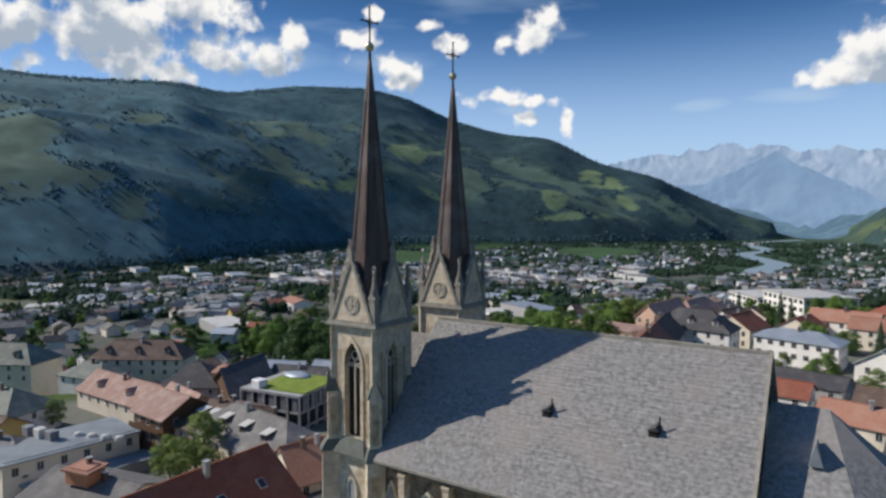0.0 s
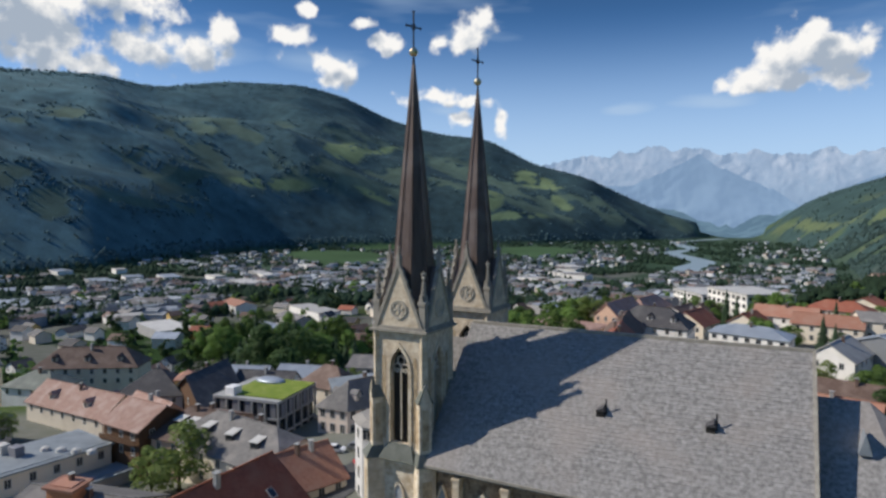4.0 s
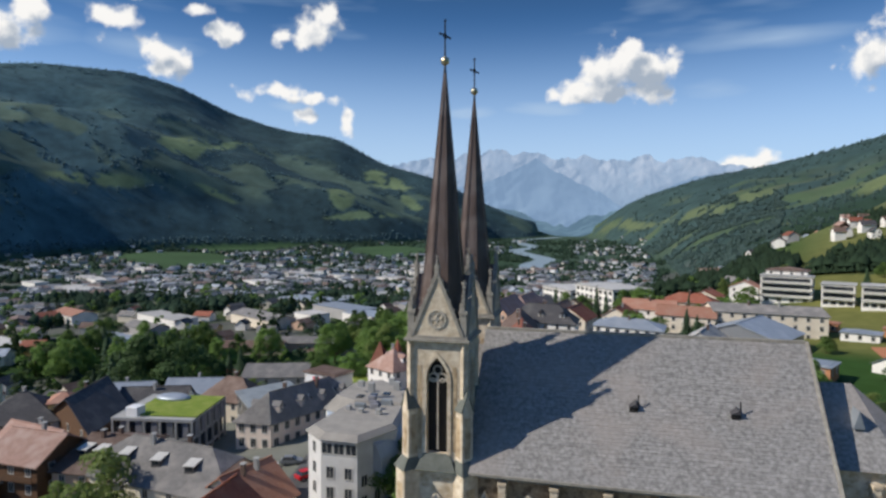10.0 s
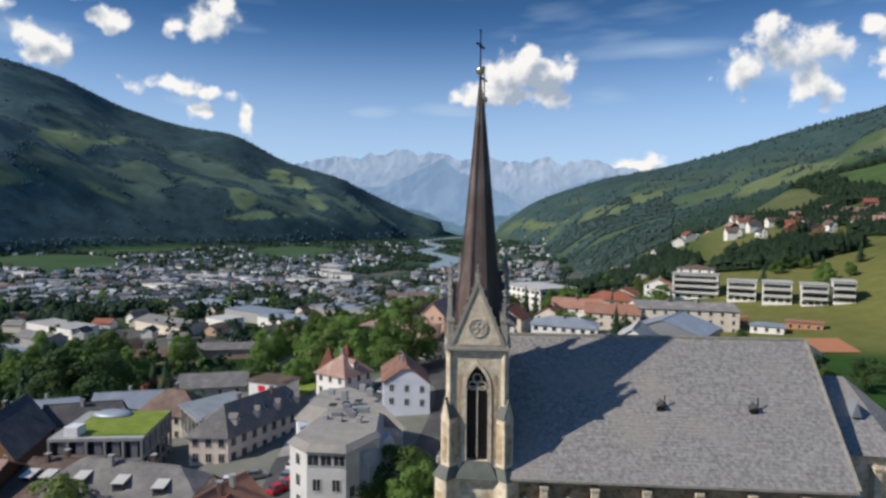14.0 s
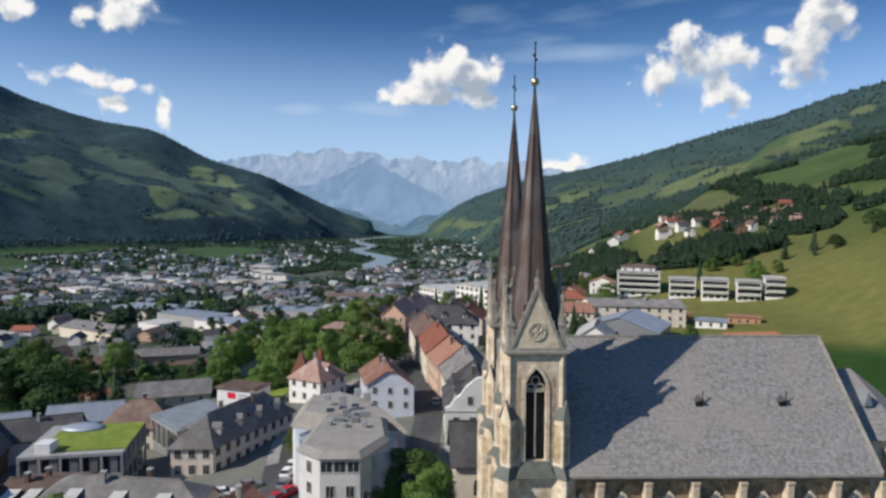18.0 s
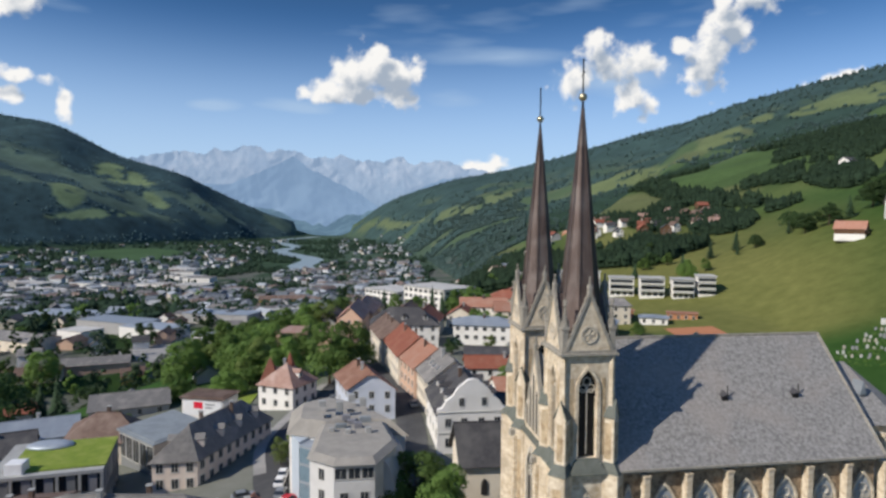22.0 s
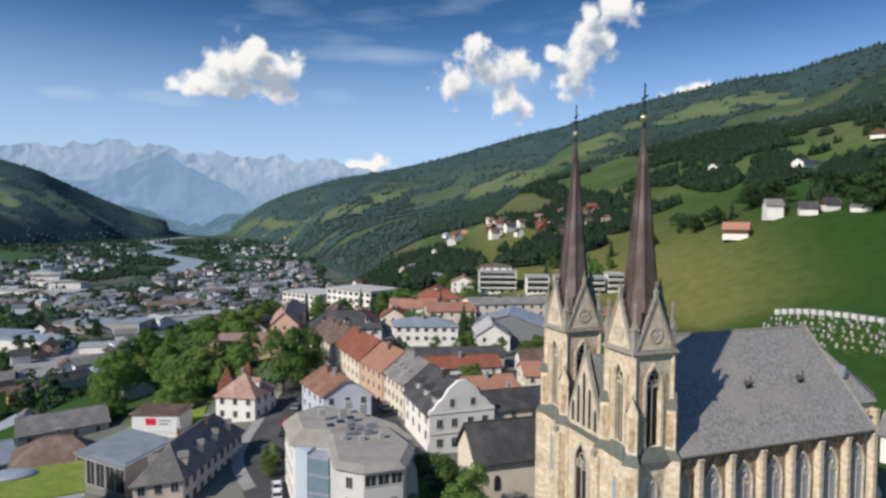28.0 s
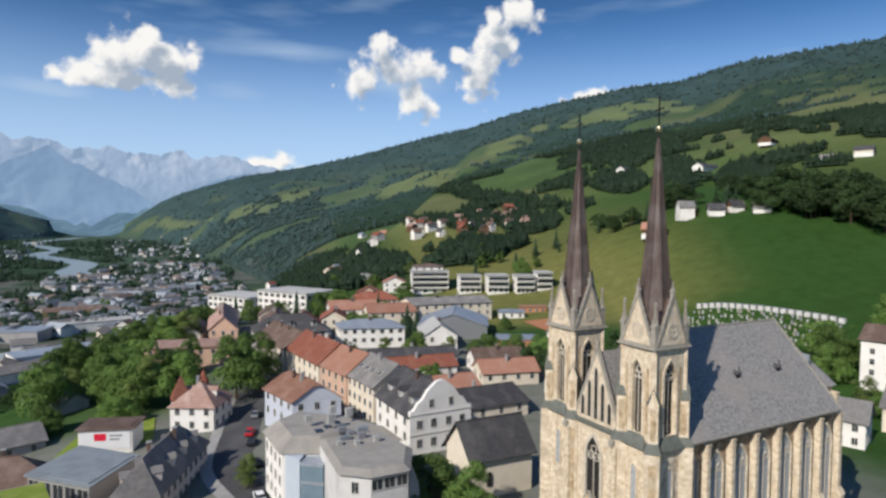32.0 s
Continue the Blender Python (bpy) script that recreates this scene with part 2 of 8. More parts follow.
# ---------------------------------------------------------------- materials
def material(name, base, other=None, scale=1.0, rough=0.8, metal=0.0, bump=0.0, bump_scale=None, spread=0.5,
             stretch=(1, 1, 1), stain=None, stain_scale=0.25, vary=0.0, vertex="", spec=0.3, island=0.0):
    """A procedural surface: base colour to other by a fine noise, stain by a coarse one, a little change from object to object."""
    m = bpy.data.materials.new(name)
    m.use_nodes = True
    n, l = m.node_tree.nodes, m.node_tree.links
    p = n["Principled BSDF"]
    p.inputs["Roughness"].default_value, p.inputs["Metallic"].default_value = rough, metal
    p.inputs["Specular IOR Level"].default_value = spec
    other = other or [c * 0.75 for c in base]
    at = n.new("ShaderNodeTexCoord").outputs["Object"]
    stretched = n.new("ShaderNodeMapping")
    stretched.inputs["Scale"].default_value = stretch
    l.new(at, stretched.inputs[0])
    fine = n.new("ShaderNodeTexNoise")
    fine.inputs["Scale"].default_value, fine.inputs["Detail"].default_value, fine.inputs["Roughness"].default_value = scale, 6, 0.65
    l.new(stretched.outputs[0], fine.inputs["Vector"])
    ramp = n.new("ShaderNodeMapRange")
    ramp.inputs["From Min"].default_value, ramp.inputs["From Max"].default_value = 0.5 - spread / 2, 0.5 + spread / 2
    l.new(fine.outputs["Fac"], ramp.inputs["Value"])
    mix = n.new("ShaderNodeMix")
    mix.data_type = "RGBA"
    mix.inputs[6].default_value, mix.inputs[7].default_value = (*base, 1), (*other, 1)
    l.new(ramp.outputs[0], mix.inputs[0])
    colour = mix.outputs[2]
    if vertex:
        a = n.new("ShaderNodeVertexColor")
        a.layer_name = vertex
        dye = n.new("ShaderNodeMix")
        dye.data_type, dye.blend_type = "RGBA", "MULTIPLY"
        dye.inputs[0].default_value = 1.0
        l.new(colour, dye.inputs[6])
        l.new(a.outputs[0], dye.inputs[7])
        colour = dye.outputs[2]
    if stain:
        coarse = n.new("ShaderNodeTexNoise")
        coarse.inputs["Scale"].default_value, coarse.inputs["Detail"].default_value = stain_scale, 5
        l.new(at, coarse.inputs["Vector"])
        cr = n.new("ShaderNodeMapRange")
        cr.inputs["From Min"].default_value, cr.inputs["From Max"].default_value, cr.inputs["To Max"].default_value = 0.48, 0.68, 0.8
        l.new(coarse.outputs["Fac"], cr.inputs["Value"])
        sm = n.new("ShaderNodeMix")
        sm.data_type = "RGBA"
        l.new(cr.outputs[0], sm.inputs[0])
        l.new(colour, sm.inputs[6])
        sm.inputs[7].default_value = (*stain, 1)
        colour = sm.outputs[2]
    if island:
        piece = n.new("ShaderNodeNewGeometry")
        pr_ = n.new("ShaderNodeMapRange")
        pr_.inputs["To Min"].default_value, pr_.inputs["To Max"].default_value = 1 - island, 1 + island
        l.new(piece.outputs["Random Per Island"], pr_.inputs["Value"])
        ph = n.new("ShaderNodeHueSaturation")
        l.new(pr_.outputs[0], ph.inputs["Value"])
        l.new(colour, ph.inputs["Color"])
        colour = ph.outputs[0]
    if vary:
        info = n.new("ShaderNodeObjectInfo")
        vr = n.new("ShaderNodeMapRange")
        vr.inputs["To Min"].default_value, vr.inputs["To Max"].default_value = 1 - vary, 1 + vary
        l.new(info.outputs["Random"], vr.inputs["Value"])
        hsv = n.new("ShaderNodeHueSaturation")
        l.new(vr.outputs[0], hsv.inputs["Value"])
        l.new(colour, hsv.inputs["Color"])
        colour = hsv.outputs[0]
    l.new(colour, p.inputs["Base Color"])
    if bump:
        rise = n.new("ShaderNodeTexNoise")
        rise.inputs["Scale"].default_value, rise.inputs["Detail"].default_value = bump_scale or scale * 2, 5
        l.new(stretched.outputs[0], rise.inputs["Vector"])
        bm_ = n.new("ShaderNodeBump")
        bm_.inputs["Strength"].default_value, bm_.inputs["Distance"].default_value = bump, 0.1
        l.new(rise.outputs["Fac"], bm_.inputs["Height"])
        l.new(bm_.outputs[0], p.inputs["Normal"])
    return m


M = {
    "stone": material("sandstone", (0.79, 0.70, 0.55), (0.49, 0.37, 0.23), 1.3, 0.9, bump=0.6, bump_scale=2.5, spread=0.28, stretch=(1, 1, 1.4), stain=(0.42, 0.34, 0.24), stain_scale=0.7),
    "plaster_stone": material("pale_ashlar", (0.80, 0.71, 0.56), (0.50, 0.39, 0.26), 1.4, 0.9, bump=0.4, bump_scale=3.0, spread=0.34, stretch=(1, 1, 1.3), stain=(0.44, 0.36, 0.26), stain_scale=0.6),
    "rust": material("rust_streaked_sandstone", (0.68, 0.53, 0.34), (0.24, 0.16, 0.09), 1.7, 0.9, bump=0.5, bump_scale=3.0, spread=0.3, stretch=(1, 1, 0.5), stain=(0.50, 0.42, 0.30), stain_scale=0.5),
    "rubble": material("rubble_stone", (0.46, 0.35, 0.23), (0.15, 0.105, 0.07), 1.6, 0.95, bump=0.9, bump_scale=3.0, spread=0.3),
    "trim": material("weathered_trim", (0.42, 0.39, 0.33), (0.22, 0.20, 0.17), 1.5, 0.9, bump=0.4),
    "ledge": material("green_slate_ledge", (0.17, 0.18, 0.16), (0.10, 0.11, 0.09), 1.2, 0.8, bump=0.3),
    "shingle": material("grey_shingle", (0.335, 0.322, 0.308), (0.165, 0.158, 0.152), 1.9, 0.88, bump=0.3, bump_scale=5.0, spread=0.30, stretch=(1.5, 1.5, 1.5), island=0.06, stain=(0.31, 0.275, 0.25), stain_scale=0.16),
    "spire": material("brown_copper", (0.165, 0.122, 0.105), (0.085, 0.062, 0.055), 1.6, 0.5, metal=0.3, bump=0.25, spread=0.4, stretch=(1, 1, 0.12), stain=(0.20, 0.165, 0.15), stain_scale=0.4),
    "iron": material("dark_iron", (0.04, 0.04, 0.04), rough=0.5, metal=0.8),
    "gold": material("gilded_ball", (0.75, 0.66, 0.42), (0.6, 0.5, 0.3), 2.0, 0.3, metal=0.9),
    "tracery": material("tracery_stone", (0.64, 0.59, 0.50), (0.44, 0.39, 0.31), 2.0, 0.9),
    # near-black, also used for the shade inside openings
    "dark": material("near_black", (0.030, 0.028, 0.026), (0.018, 0.017, 0.016), 2.0, 0.8),
    # pale base colour holds the light that the leaded panes reflect
    "leaded": material("leaded_glass", (0.50, 0.52, 0.53), (0.22, 0.24, 0.26), 1.8, 0.35, stretch=(2, 2, 1)),
    "glass": material("window_glass", (0.035, 0.042, 0.05), (0.02, 0.024, 0.03), 0.7, 0.12, spec=0.6),
    "frame": material("white_window_frame", (0.62, 0.60, 0.55), rough=0.6),
    "white": material("white_render", (0.84, 0.81, 0.76), (0.77, 0.74, 0.69), 0.5, 0.9, bump=0.1, stain=(0.68, 0.65, 0.59), stain_scale=0.2),
    "cream": material("cream_render", (0.76, 0.68, 0.56), (0.69, 0.61, 0.49), 0.5, 0.9, bump=0.1, stain=(0.62, 0.54, 0.43), stain_scale=0.2),
    "pink": material("salmon_render", (0.62, 0.42, 0.31), (0.54, 0.36, 0.26), 0.5, 0.9, bump=0.1, stain=(0.47, 0.33, 0.25), stain_scale=0.2),
    "rose": material("rose_render", (0.76, 0.65, 0.56), (0.69, 0.58, 0.49), 0.5, 0.9, bump=0.1, stain=(0.62, 0.52, 0.44), stain_scale=0.2),
    "yellow": material("yellow_render", (0.66, 0.47, 0.17), (0.58, 0.40, 0.14), 0.5, 0.9, stain=(0.5, 0.36, 0.16), stain_scale=0.2),
    "blue": material("pale_blue_render", (0.54, 0.57, 0.64), (0.48, 0.51, 0.58), 0.5, 0.9, stain=(0.47, 0.50, 0.56), stain_scale=0.2),
    "grey": material("grey_render", (0.42, 0.41, 0.40), (0.36, 0.35, 0.34), 0.5, 0.9, stain=(0.31, 0.305, 0.30), stain_scale=0.2),
    "pale_grey": material("pale_grey_render", (0.66, 0.645, 0.625), (0.59, 0.58, 0.56), 0.5, 0.9, stain=(0.42, 0.41, 0.40), stain_scale=0.2),
    "orange": material("orange_render", (0.55, 0.26, 0.13), (0.46, 0.21, 0.11), 0.5, 0.9),
    "blue_glass": material("pale_blue_glass", (0.20, 0.28, 0.33), (0.13, 0.19, 0.23), 0.5, 0.12, spec=0.6),
    "sky_panel": material("pale_blue_panel", (0.50, 0.56, 0.62), (0.44, 0.50, 0.56), 0.6, 0.4),
    "wood": material("brown_timber", (0.16, 0.085, 0.045), (0.08, 0.045, 0.025), 1.2, 0.8, stretch=(1, 1, 5)),
    "r_grey": material("grey_roof_tiles", (0.21, 0.20, 0.19), (0.12, 0.115, 0.11), 1.6, 0.8, bump=0.5, stain=(0.27, 0.25, 0.23), stain_scale=0.3, vary=0.2),
    "r_dark": material("dark_roof_tiles", (0.075, 0.072, 0.075), (0.045, 0.043, 0.045), 1.4, 0.75, bump=0.5, stain=(0.11, 0.105, 0.10), stain_scale=0.3, vary=0.2),
    "r_red": material("red_roof_tiles", (0.31, 0.108, 0.066), (0.20, 0.066, 0.042), 1.6, 0.8, bump=0.5, stain=(0.29, 0.13, 0.085), stain_scale=0.3, vary=0.2),
    "r_orange": material("orange_roof_tiles", (0.40, 0.21, 0.145), (0.29, 0.13, 0.085), 1.6, 0.8, bump=0.5, stain=(0.37, 0.22, 0.16), stain_scale=0.3, vary=0.2),
    "r_pink": material("faded_red_roof", (0.40, 0.25, 0.20), (0.28, 0.17, 0.13), 1.2, 0.8, bump=0.4, stain=(0.45, 0.33, 0.28), stain_scale=0.4, vary=0.15),
    "r_rust": material("rust_brown_roof_tiles", (0.27, 0.14, 0.095), (0.18, 0.09, 0.062), 1.5, 0.8, bump=0.5, stain=(0.31, 0.19, 0.14), stain_scale=0.3, vary=0.1),
    "r_warm": material("warm_gravel_roof", (0.36, 0.335, 0.295), (0.27, 0.25, 0.22), 0.9, 0.9, bump=0.3, stain=(0.24, 0.225, 0.205), stain_scale=0.25),
    "r_brown": material("brown_roof_tiles", (0.17, 0.115, 0.09), (0.10, 0.065, 0.05), 1.4, 0.8, bump=0.5, stain=(0.22, 0.16, 0.13), stain_scale=0.3, vary=0.2),
    "r_metal": material("sheet_metal_roof", (0.36, 0.40, 0.44), (0.28, 0.31, 0.35), 0.6, 0.45, metal=0.3, stain=(0.42, 0.45, 0.48), stain_scale=0.2, vary=0.15),
    "r_pale": material("pale_gravel_roof", (0.50, 0.49, 0.46), (0.40, 0.39, 0.37), 0.8, 0.9, stain=(0.34, 0.33, 0.32), stain_scale=0.15, vary=0.2),
    "r_green": material("green_grey_roof", (0.15, 0.17, 0.145), (0.085, 0.10, 0.085), 1.2, 0.7, bump=0.3, stain=(0.22, 0.24, 0.20), stain_scale=0.3, vary=0.15),
    "r_tin": material("dull_tin_roof", (0.30, 0.33, 0.345), (0.22, 0.245, 0.26), 0.8, 0.6, stain=(0.18, 0.20, 0.215), stain_scale=0.25, vary=0.15),
    "turf": material("green_roof_turf", (0.21, 0.27, 0.035), (0.12, 0.18, 0.025), 0.9, 1.0, bump=0.8, stain=(0.27, 0.30, 0.07), stain_scale=0.3),
    "concrete": material("concrete", (0.40, 0.40, 0.38), (0.31, 0.31, 0.30), 0.8, 0.85, stain=(0.27, 0.27, 0.26), stain_scale=0.3),
    "asphalt": material("asphalt", (0.075, 0.075, 0.078), (0.05, 0.05, 0.052), 0.8, 0.9, stain=(0.10, 0.10, 0.10), stain_scale=0.12),
    "paving": material("pale_paving", (0.34, 0.33, 0.31), (0.26, 0.25, 0.24), 0.7, 0.9, stain=(0.22, 0.215, 0.21), stain_scale=0.1),
    "water": material("river_water", (0.30, 0.36, 0.37), (0.24, 0.30, 0.31), 0.02, 0.35, spec=0.5),
    "bark": material("bark", (0.10, 0.075, 0.05), (0.05, 0.038, 0.026), 2.0, 0.95, stretch=(1, 1, 0.2)),
    "leaf": material("broad_leaves", (0.165, 0.260, 0.062), (0.105, 0.180, 0.044), 0.7, 0.75, spread=0.35, vary=0.35),
    "leaf_light": material("light_leaves", (0.225, 0.290, 0.085), (0.140, 0.195, 0.052), 0.7, 0.75, spread=0.35, vary=0.3),
    "leaf_dark": material("dark_leaves", (0.066, 0.116, 0.038), (0.040, 0.072, 0.025), 0.7, 0.8, spread=0.35, vary=0.3),
    "needle": material("dark_needles", (0.044, 0.082, 0.036), (0.024, 0.048, 0.022), 0.9, 0.85, spread=0.35, vary=0.3),
    "forest": material("forest_trees", (0.032, 0.070, 0.024), (0.015, 0.036, 0.014), 0.05, 0.9, spread=0.3),
    "red_paint": material("red_paint", (0.50, 0.02, 0.03), (0.42, 0.02, 0.025), 1.0, 0.35),
    "white_paint": material("white_paint", (0.78, 0.78, 0.78), (0.7, 0.7, 0.7), 1.0, 0.35),
    "black_paint": material("black_paint", (0.02, 0.02, 0.022), (0.03, 0.03, 0.032), 1.0, 0.3),
    "silver_paint": material("silver_paint", (0.32, 0.33, 0.34), (0.28, 0.29, 0.30), 1.0, 0.35, metal=0.4),
    "tyre": material("tyre_rubber", (0.015, 0.015, 0.015), rough=0.9),
    "sign_red": material("sign_red", (0.70, 0.02, 0.05), (0.66, 0.02, 0.05), 1.0, 0.5),
    "sign_grey": material("sign_grey", (0.25, 0.25, 0.27), rough=0.6),
    "hedge": material("hedge_leaves", (0.06, 0.12, 0.02), (0.03, 0.06, 0.012), 1.2, 0.9, bump=1.0, spread=0.3),
}

# ---------------------------------------------------------------- mesh helpers
class Shape:
    """Collects verts and faces; made into one mesh."""

    def __init__(self):
        self.v, self.f = [], []

    def add(self, verts, faces):
        n = len(self.v)
        self.v += [tuple(p) for p in verts]
        self.f += [tuple(i + n for i in f) for f in faces]
        return self

    def box(self, x0, y0, z0, x1, y1, z1, m=None):
        c = [(x, y, z) for z in (z0, z1) for x, y in ((x0, y0), (x1, y0), (x1, y1), (x0, y1))]
        if m is not None:
            c = [m @ Vector(p) for p in c]
        return self.add(c, [(3, 2, 1, 0), (4, 5, 6, 7), (0, 1, 5, 4), (1, 2, 6, 5), (2, 3, 7, 6), (3, 0, 4, 7)])

    def bevel_box(self, x0, y0, z0, x1, y1, z1, b, m=None):
        """A box whose upright edges and top edge are chamfered by b."""
        def ring(g, z):
            return [(x0 + g + b, y0 + g, z), (x1 - g - b, y0 + g, z), (x1 - g, y0 + g + b, z), (x1 - g, y1 - g - b, z),
                    (x1 - g - b, y1 - g, z), (x0 + g + b, y1 - g, z), (x0 + g, y1 - g - b, z), (x0 + g, y0 + g + b, z)]
        v = ring(0, z0) + ring(0, z1 - b) + ring(b, z1)
        if m is not None:
            v = [m @ Vector(p) for p in v]
        f = [tuple(range(7, -1, -1)), tuple(range(16, 24))]
        for k in (0, 8):
            f += [(k + i, k + (i + 1) % 8, k + 8 + (i + 1) % 8, k + 8 + i) for i in range(8)]
        return self.add(v, f)

    def prism(self, outline, lo, hi, m=None):
        """outline: (x, z) points, counter-clockwise seen from -y; pushed from y=lo to y=hi."""
        n = len(outline)
        v = [(x, lo, z) for x, z in outline] + [(x, hi, z) for x, z in outline]
        if m is not None:
            v = [m @ Vector(p) for p in v]
        return self.add(v, [tuple(range(n)), tuple(range(2 * n - 1, n - 1, -1))] + [(i, n + i, n + (i + 1) % n, (i + 1) % n) for i in range(n)])

    def plan(self, outline, lo, hi):
        """outline: (x, y) points, counter-clockwise from above; pushed from z=lo to hi."""
        n = len(outline)
        v = [(x, y, lo) for x, y in outline] + [(x, y, hi) for x, y in outline]
        return self.add(v, [tuple(range(n - 1, -1, -1)), tuple(range(n, 2 * n))] + [(i, (i + 1) % n, n + (i + 1) % n, n + i) for i in range(n)])

    def rings(self, cx, cy, steps, n=8, turn=0.0, m=None):
        """steps: (z, radius) upwards; closed below and above."""
        v, f = [], []
        for z, r in steps:
            v += [(cx + r * math.cos(turn + 2 * math.pi * i / n), cy + r * math.sin(turn + 2 * math.pi * i / n), z) for i in range(n)]
        if m is not None:
            v = [m @ Vector(p) for p in v]
        for k in range(len(steps) - 1):
            f += [(k * n + i, k * n + (i + 1) % n, (k + 1) * n + (i + 1) % n, (k + 1) * n + i) for i in range(n)]
        f += [tuple(range(n - 1, -1, -1)), tuple(range((len(steps) - 1) * n, len(steps) * n))]
        return self.add(v, f)

    def beam(self, a, b, w):
        a, b = Vector(a), Vector(b)
        d = (b - a).normalized()
        s = d.cross(Vector((0, 0, 1)) if abs(d.z) < 0.9 else Vector((0, 1, 0))).normalized() * w / 2
        u = d.cross(s).normalized() * w / 2
        c = [p + i * s + j * u for p in (a, b) for i, j in ((-1, -1), (1, -1), (1, 1), (-1, 1))]
        return self.add(c, [(0, 1, 2, 3), (7, 6, 5, 4), (0, 4, 5, 1), (1, 5, 6, 2), (2, 6, 7, 3), (3, 7, 4, 0)])

    def mesh(self, name, mat, smooth=False):
        me = bpy.data.meshes.new(name)
        me.from_pydata(self.v, [], self.f)
        me.materials.append(mat)
        bm = bmesh.new()
        bm.from_mesh(me)
        bmesh.ops.recalc_face_normals(bm, faces=bm.faces)
        bm.to_mesh(me)
        bm.free()
        if smooth:
            me.polygons.foreach_set("use_smooth", [True] * len(me.polygons))
        return me


def part(name, shape, mat, parent=None, label="", m=None, smooth=False):
    me = shape if isinstance(shape, bpy.types.Mesh) else shape.mesh(name, mat, smooth)
    ob = new(name, me)
    if parent is not None:
        ob.parent = parent
    if m is not None:
        ob.matrix_basis = m
    if label:
        ob["label"] = label
    return ob


def thing(name, m, label, category, group="", kind=""):
    ob = new(name)
    ob.empty_display_size = 0.5
    ob.matrix_basis = m
    return tagged(ob, label, category, group, kind)


def arch(w, z0, z1, steps=6):
    """A pointed arch, (x, z), from the sill z0 to the tip z1, width w, counter-clockwise."""
    spring = z1 - 0.95 * w
    right = [(w / 2 * (1 - (i / steps) ** 1.7), spring + (z1 - spring) * (i / steps) ** 0.85) for i in range(steps + 1)]
    left = [(-x, z) for x, z in right[:-1]][::-1]
    return [(-w / 2, z0), (w / 2, z0)] + right + left

# ---------------------------------------------------------------- the lie of the land
def smooth(v, lo, hi):
    t = np.clip((np.asarray(v, float) - lo) / (hi - lo), 0, 1)
    return t * t * (3 - 2 * t)


def lattice(ix, iy, seed):
    h = (ix.astype(np.int64) * 374761393 + iy.astype(np.int64) * 668265263 + seed * 974634721) & 0xFFFFFFFF
    h = ((h ^ (h >> 13)) * 1274126177) & 0xFFFFFFFF
    return ((h ^ (h >> 16)) & 0xFFFF) / 65535.0


def wave(x, y, size, seed=1, octaves=4):
    """Value noise in 0..1 with features of about size metres."""
    out, amp, total = 0.0, 1.0, 0.0
    x, y = np.asarray(x, float) / size, np.asarray(y, float) / size
    for o in range(octaves):
        ix, iy = np.floor(x), np.floor(y)
        fx, fy = x - ix, y - iy
        fx, fy = fx * fx * (3 - 2 * fx), fy * fy * (3 - 2 * fy)
        a, b = lattice(ix, iy, seed + o), lattice(ix + 1, iy, seed + o)
        c, d = lattice(ix, iy + 1, seed + o), lattice(ix + 1, iy + 1, seed + o)
        out = out + amp * (a + (b - a) * fx + (c - a) * fy + (a - b - c + d) * fx * fy)
        total += amp
        amp *= 0.5
        x, y = x * 2.03 + 17.1, y * 2.03 + 5.7
    return out / total


# west range and east range by bearing from mid camera path, crests fitted to the skyline in view: foot distance, crest
# distance, crest height
WEST = [(-180, 900, 2600, 300), (-110, 1100, 2500, 480), (-70, 1250, 2560, 545), (-63, 1350, 2617, 555), (-56.4, 1500, 2680, 587), (-52, 1700, 2815, 579),
        (-46.3, 2050, 3100, 684), (-40, 2250, 3290, 724), (-36.5, 2350, 3360, 690), (-32, 2450, 3450, 578), (-27.5, 2550, 3570, 520), (-23.5, 2650, 3700, 513),
        (-19, 2800, 3850, 370), (-14.3, 3050, 4020, 300), (-9.5, 3400, 4250, 135), (-5.5, 3900, 4450, 20), (-3, 4300, 4600, -70), (180, 4300, 4600, -70)]
EAST = [(-180, 4300, 4700, -70), (-1, 4300, 4700, -70), (2.4, 3000, 4640, 176), (5.5, 2000, 4560, 258), (9.1, 1000, 4400, 318), (12.7, 480, 4118, 345), (16, 310, 3930, 377),
        (21.5, 285, 3620, 445), (25.5, 290, 3430, 492), (30, 295, 3200, 518), (33.2, 275, 3060, 560), (37.9, 215, 2880, 582), (44, 165, 2600, 582),
        (47.3, 150, 2540, 572), (52, 145, 2450, 612), (56, 145, 2370, 606), (62, 145, 2250, 595), (110, 200, 2300, 520), (180, 900, 2600, 300)]


def farther(row):
    """The west range stands well back: its crest moved out along the line of sight from the camera's height, to keep
    its outline in view.
    """
    b, foot, crest, top = row
    k = 1 + 0.36 * min(1.0, max(0.0, (-14 - b) / 16)) * (1.0 if b > -110 else 0.0)
    return (b, foot, crest * k, 42 + (top - 42) * k if top > 0 else top)


WEST = [farther(row) for row in WEST]
FINE = np.arange(-180, 180.01, 0.25)
BELL = np.exp(-0.5 * (np.arange(-16, 17) * 0.25 / 0.7) ** 2)
EASED = {}


def table(rows, b, k):
    """A column of the rows by bearing, eased between them."""
    key = (rows[1][1], k)
    if key not in EASED:
        v = np.interp(FINE, [r[0] for r in rows], [r[k] for r in rows])
        EASED[key] = np.convolve(np.pad(v, 16, mode="edge"), BELL / BELL.sum(), mode="valid")
    return np.interp(b, FINE, EASED[key])


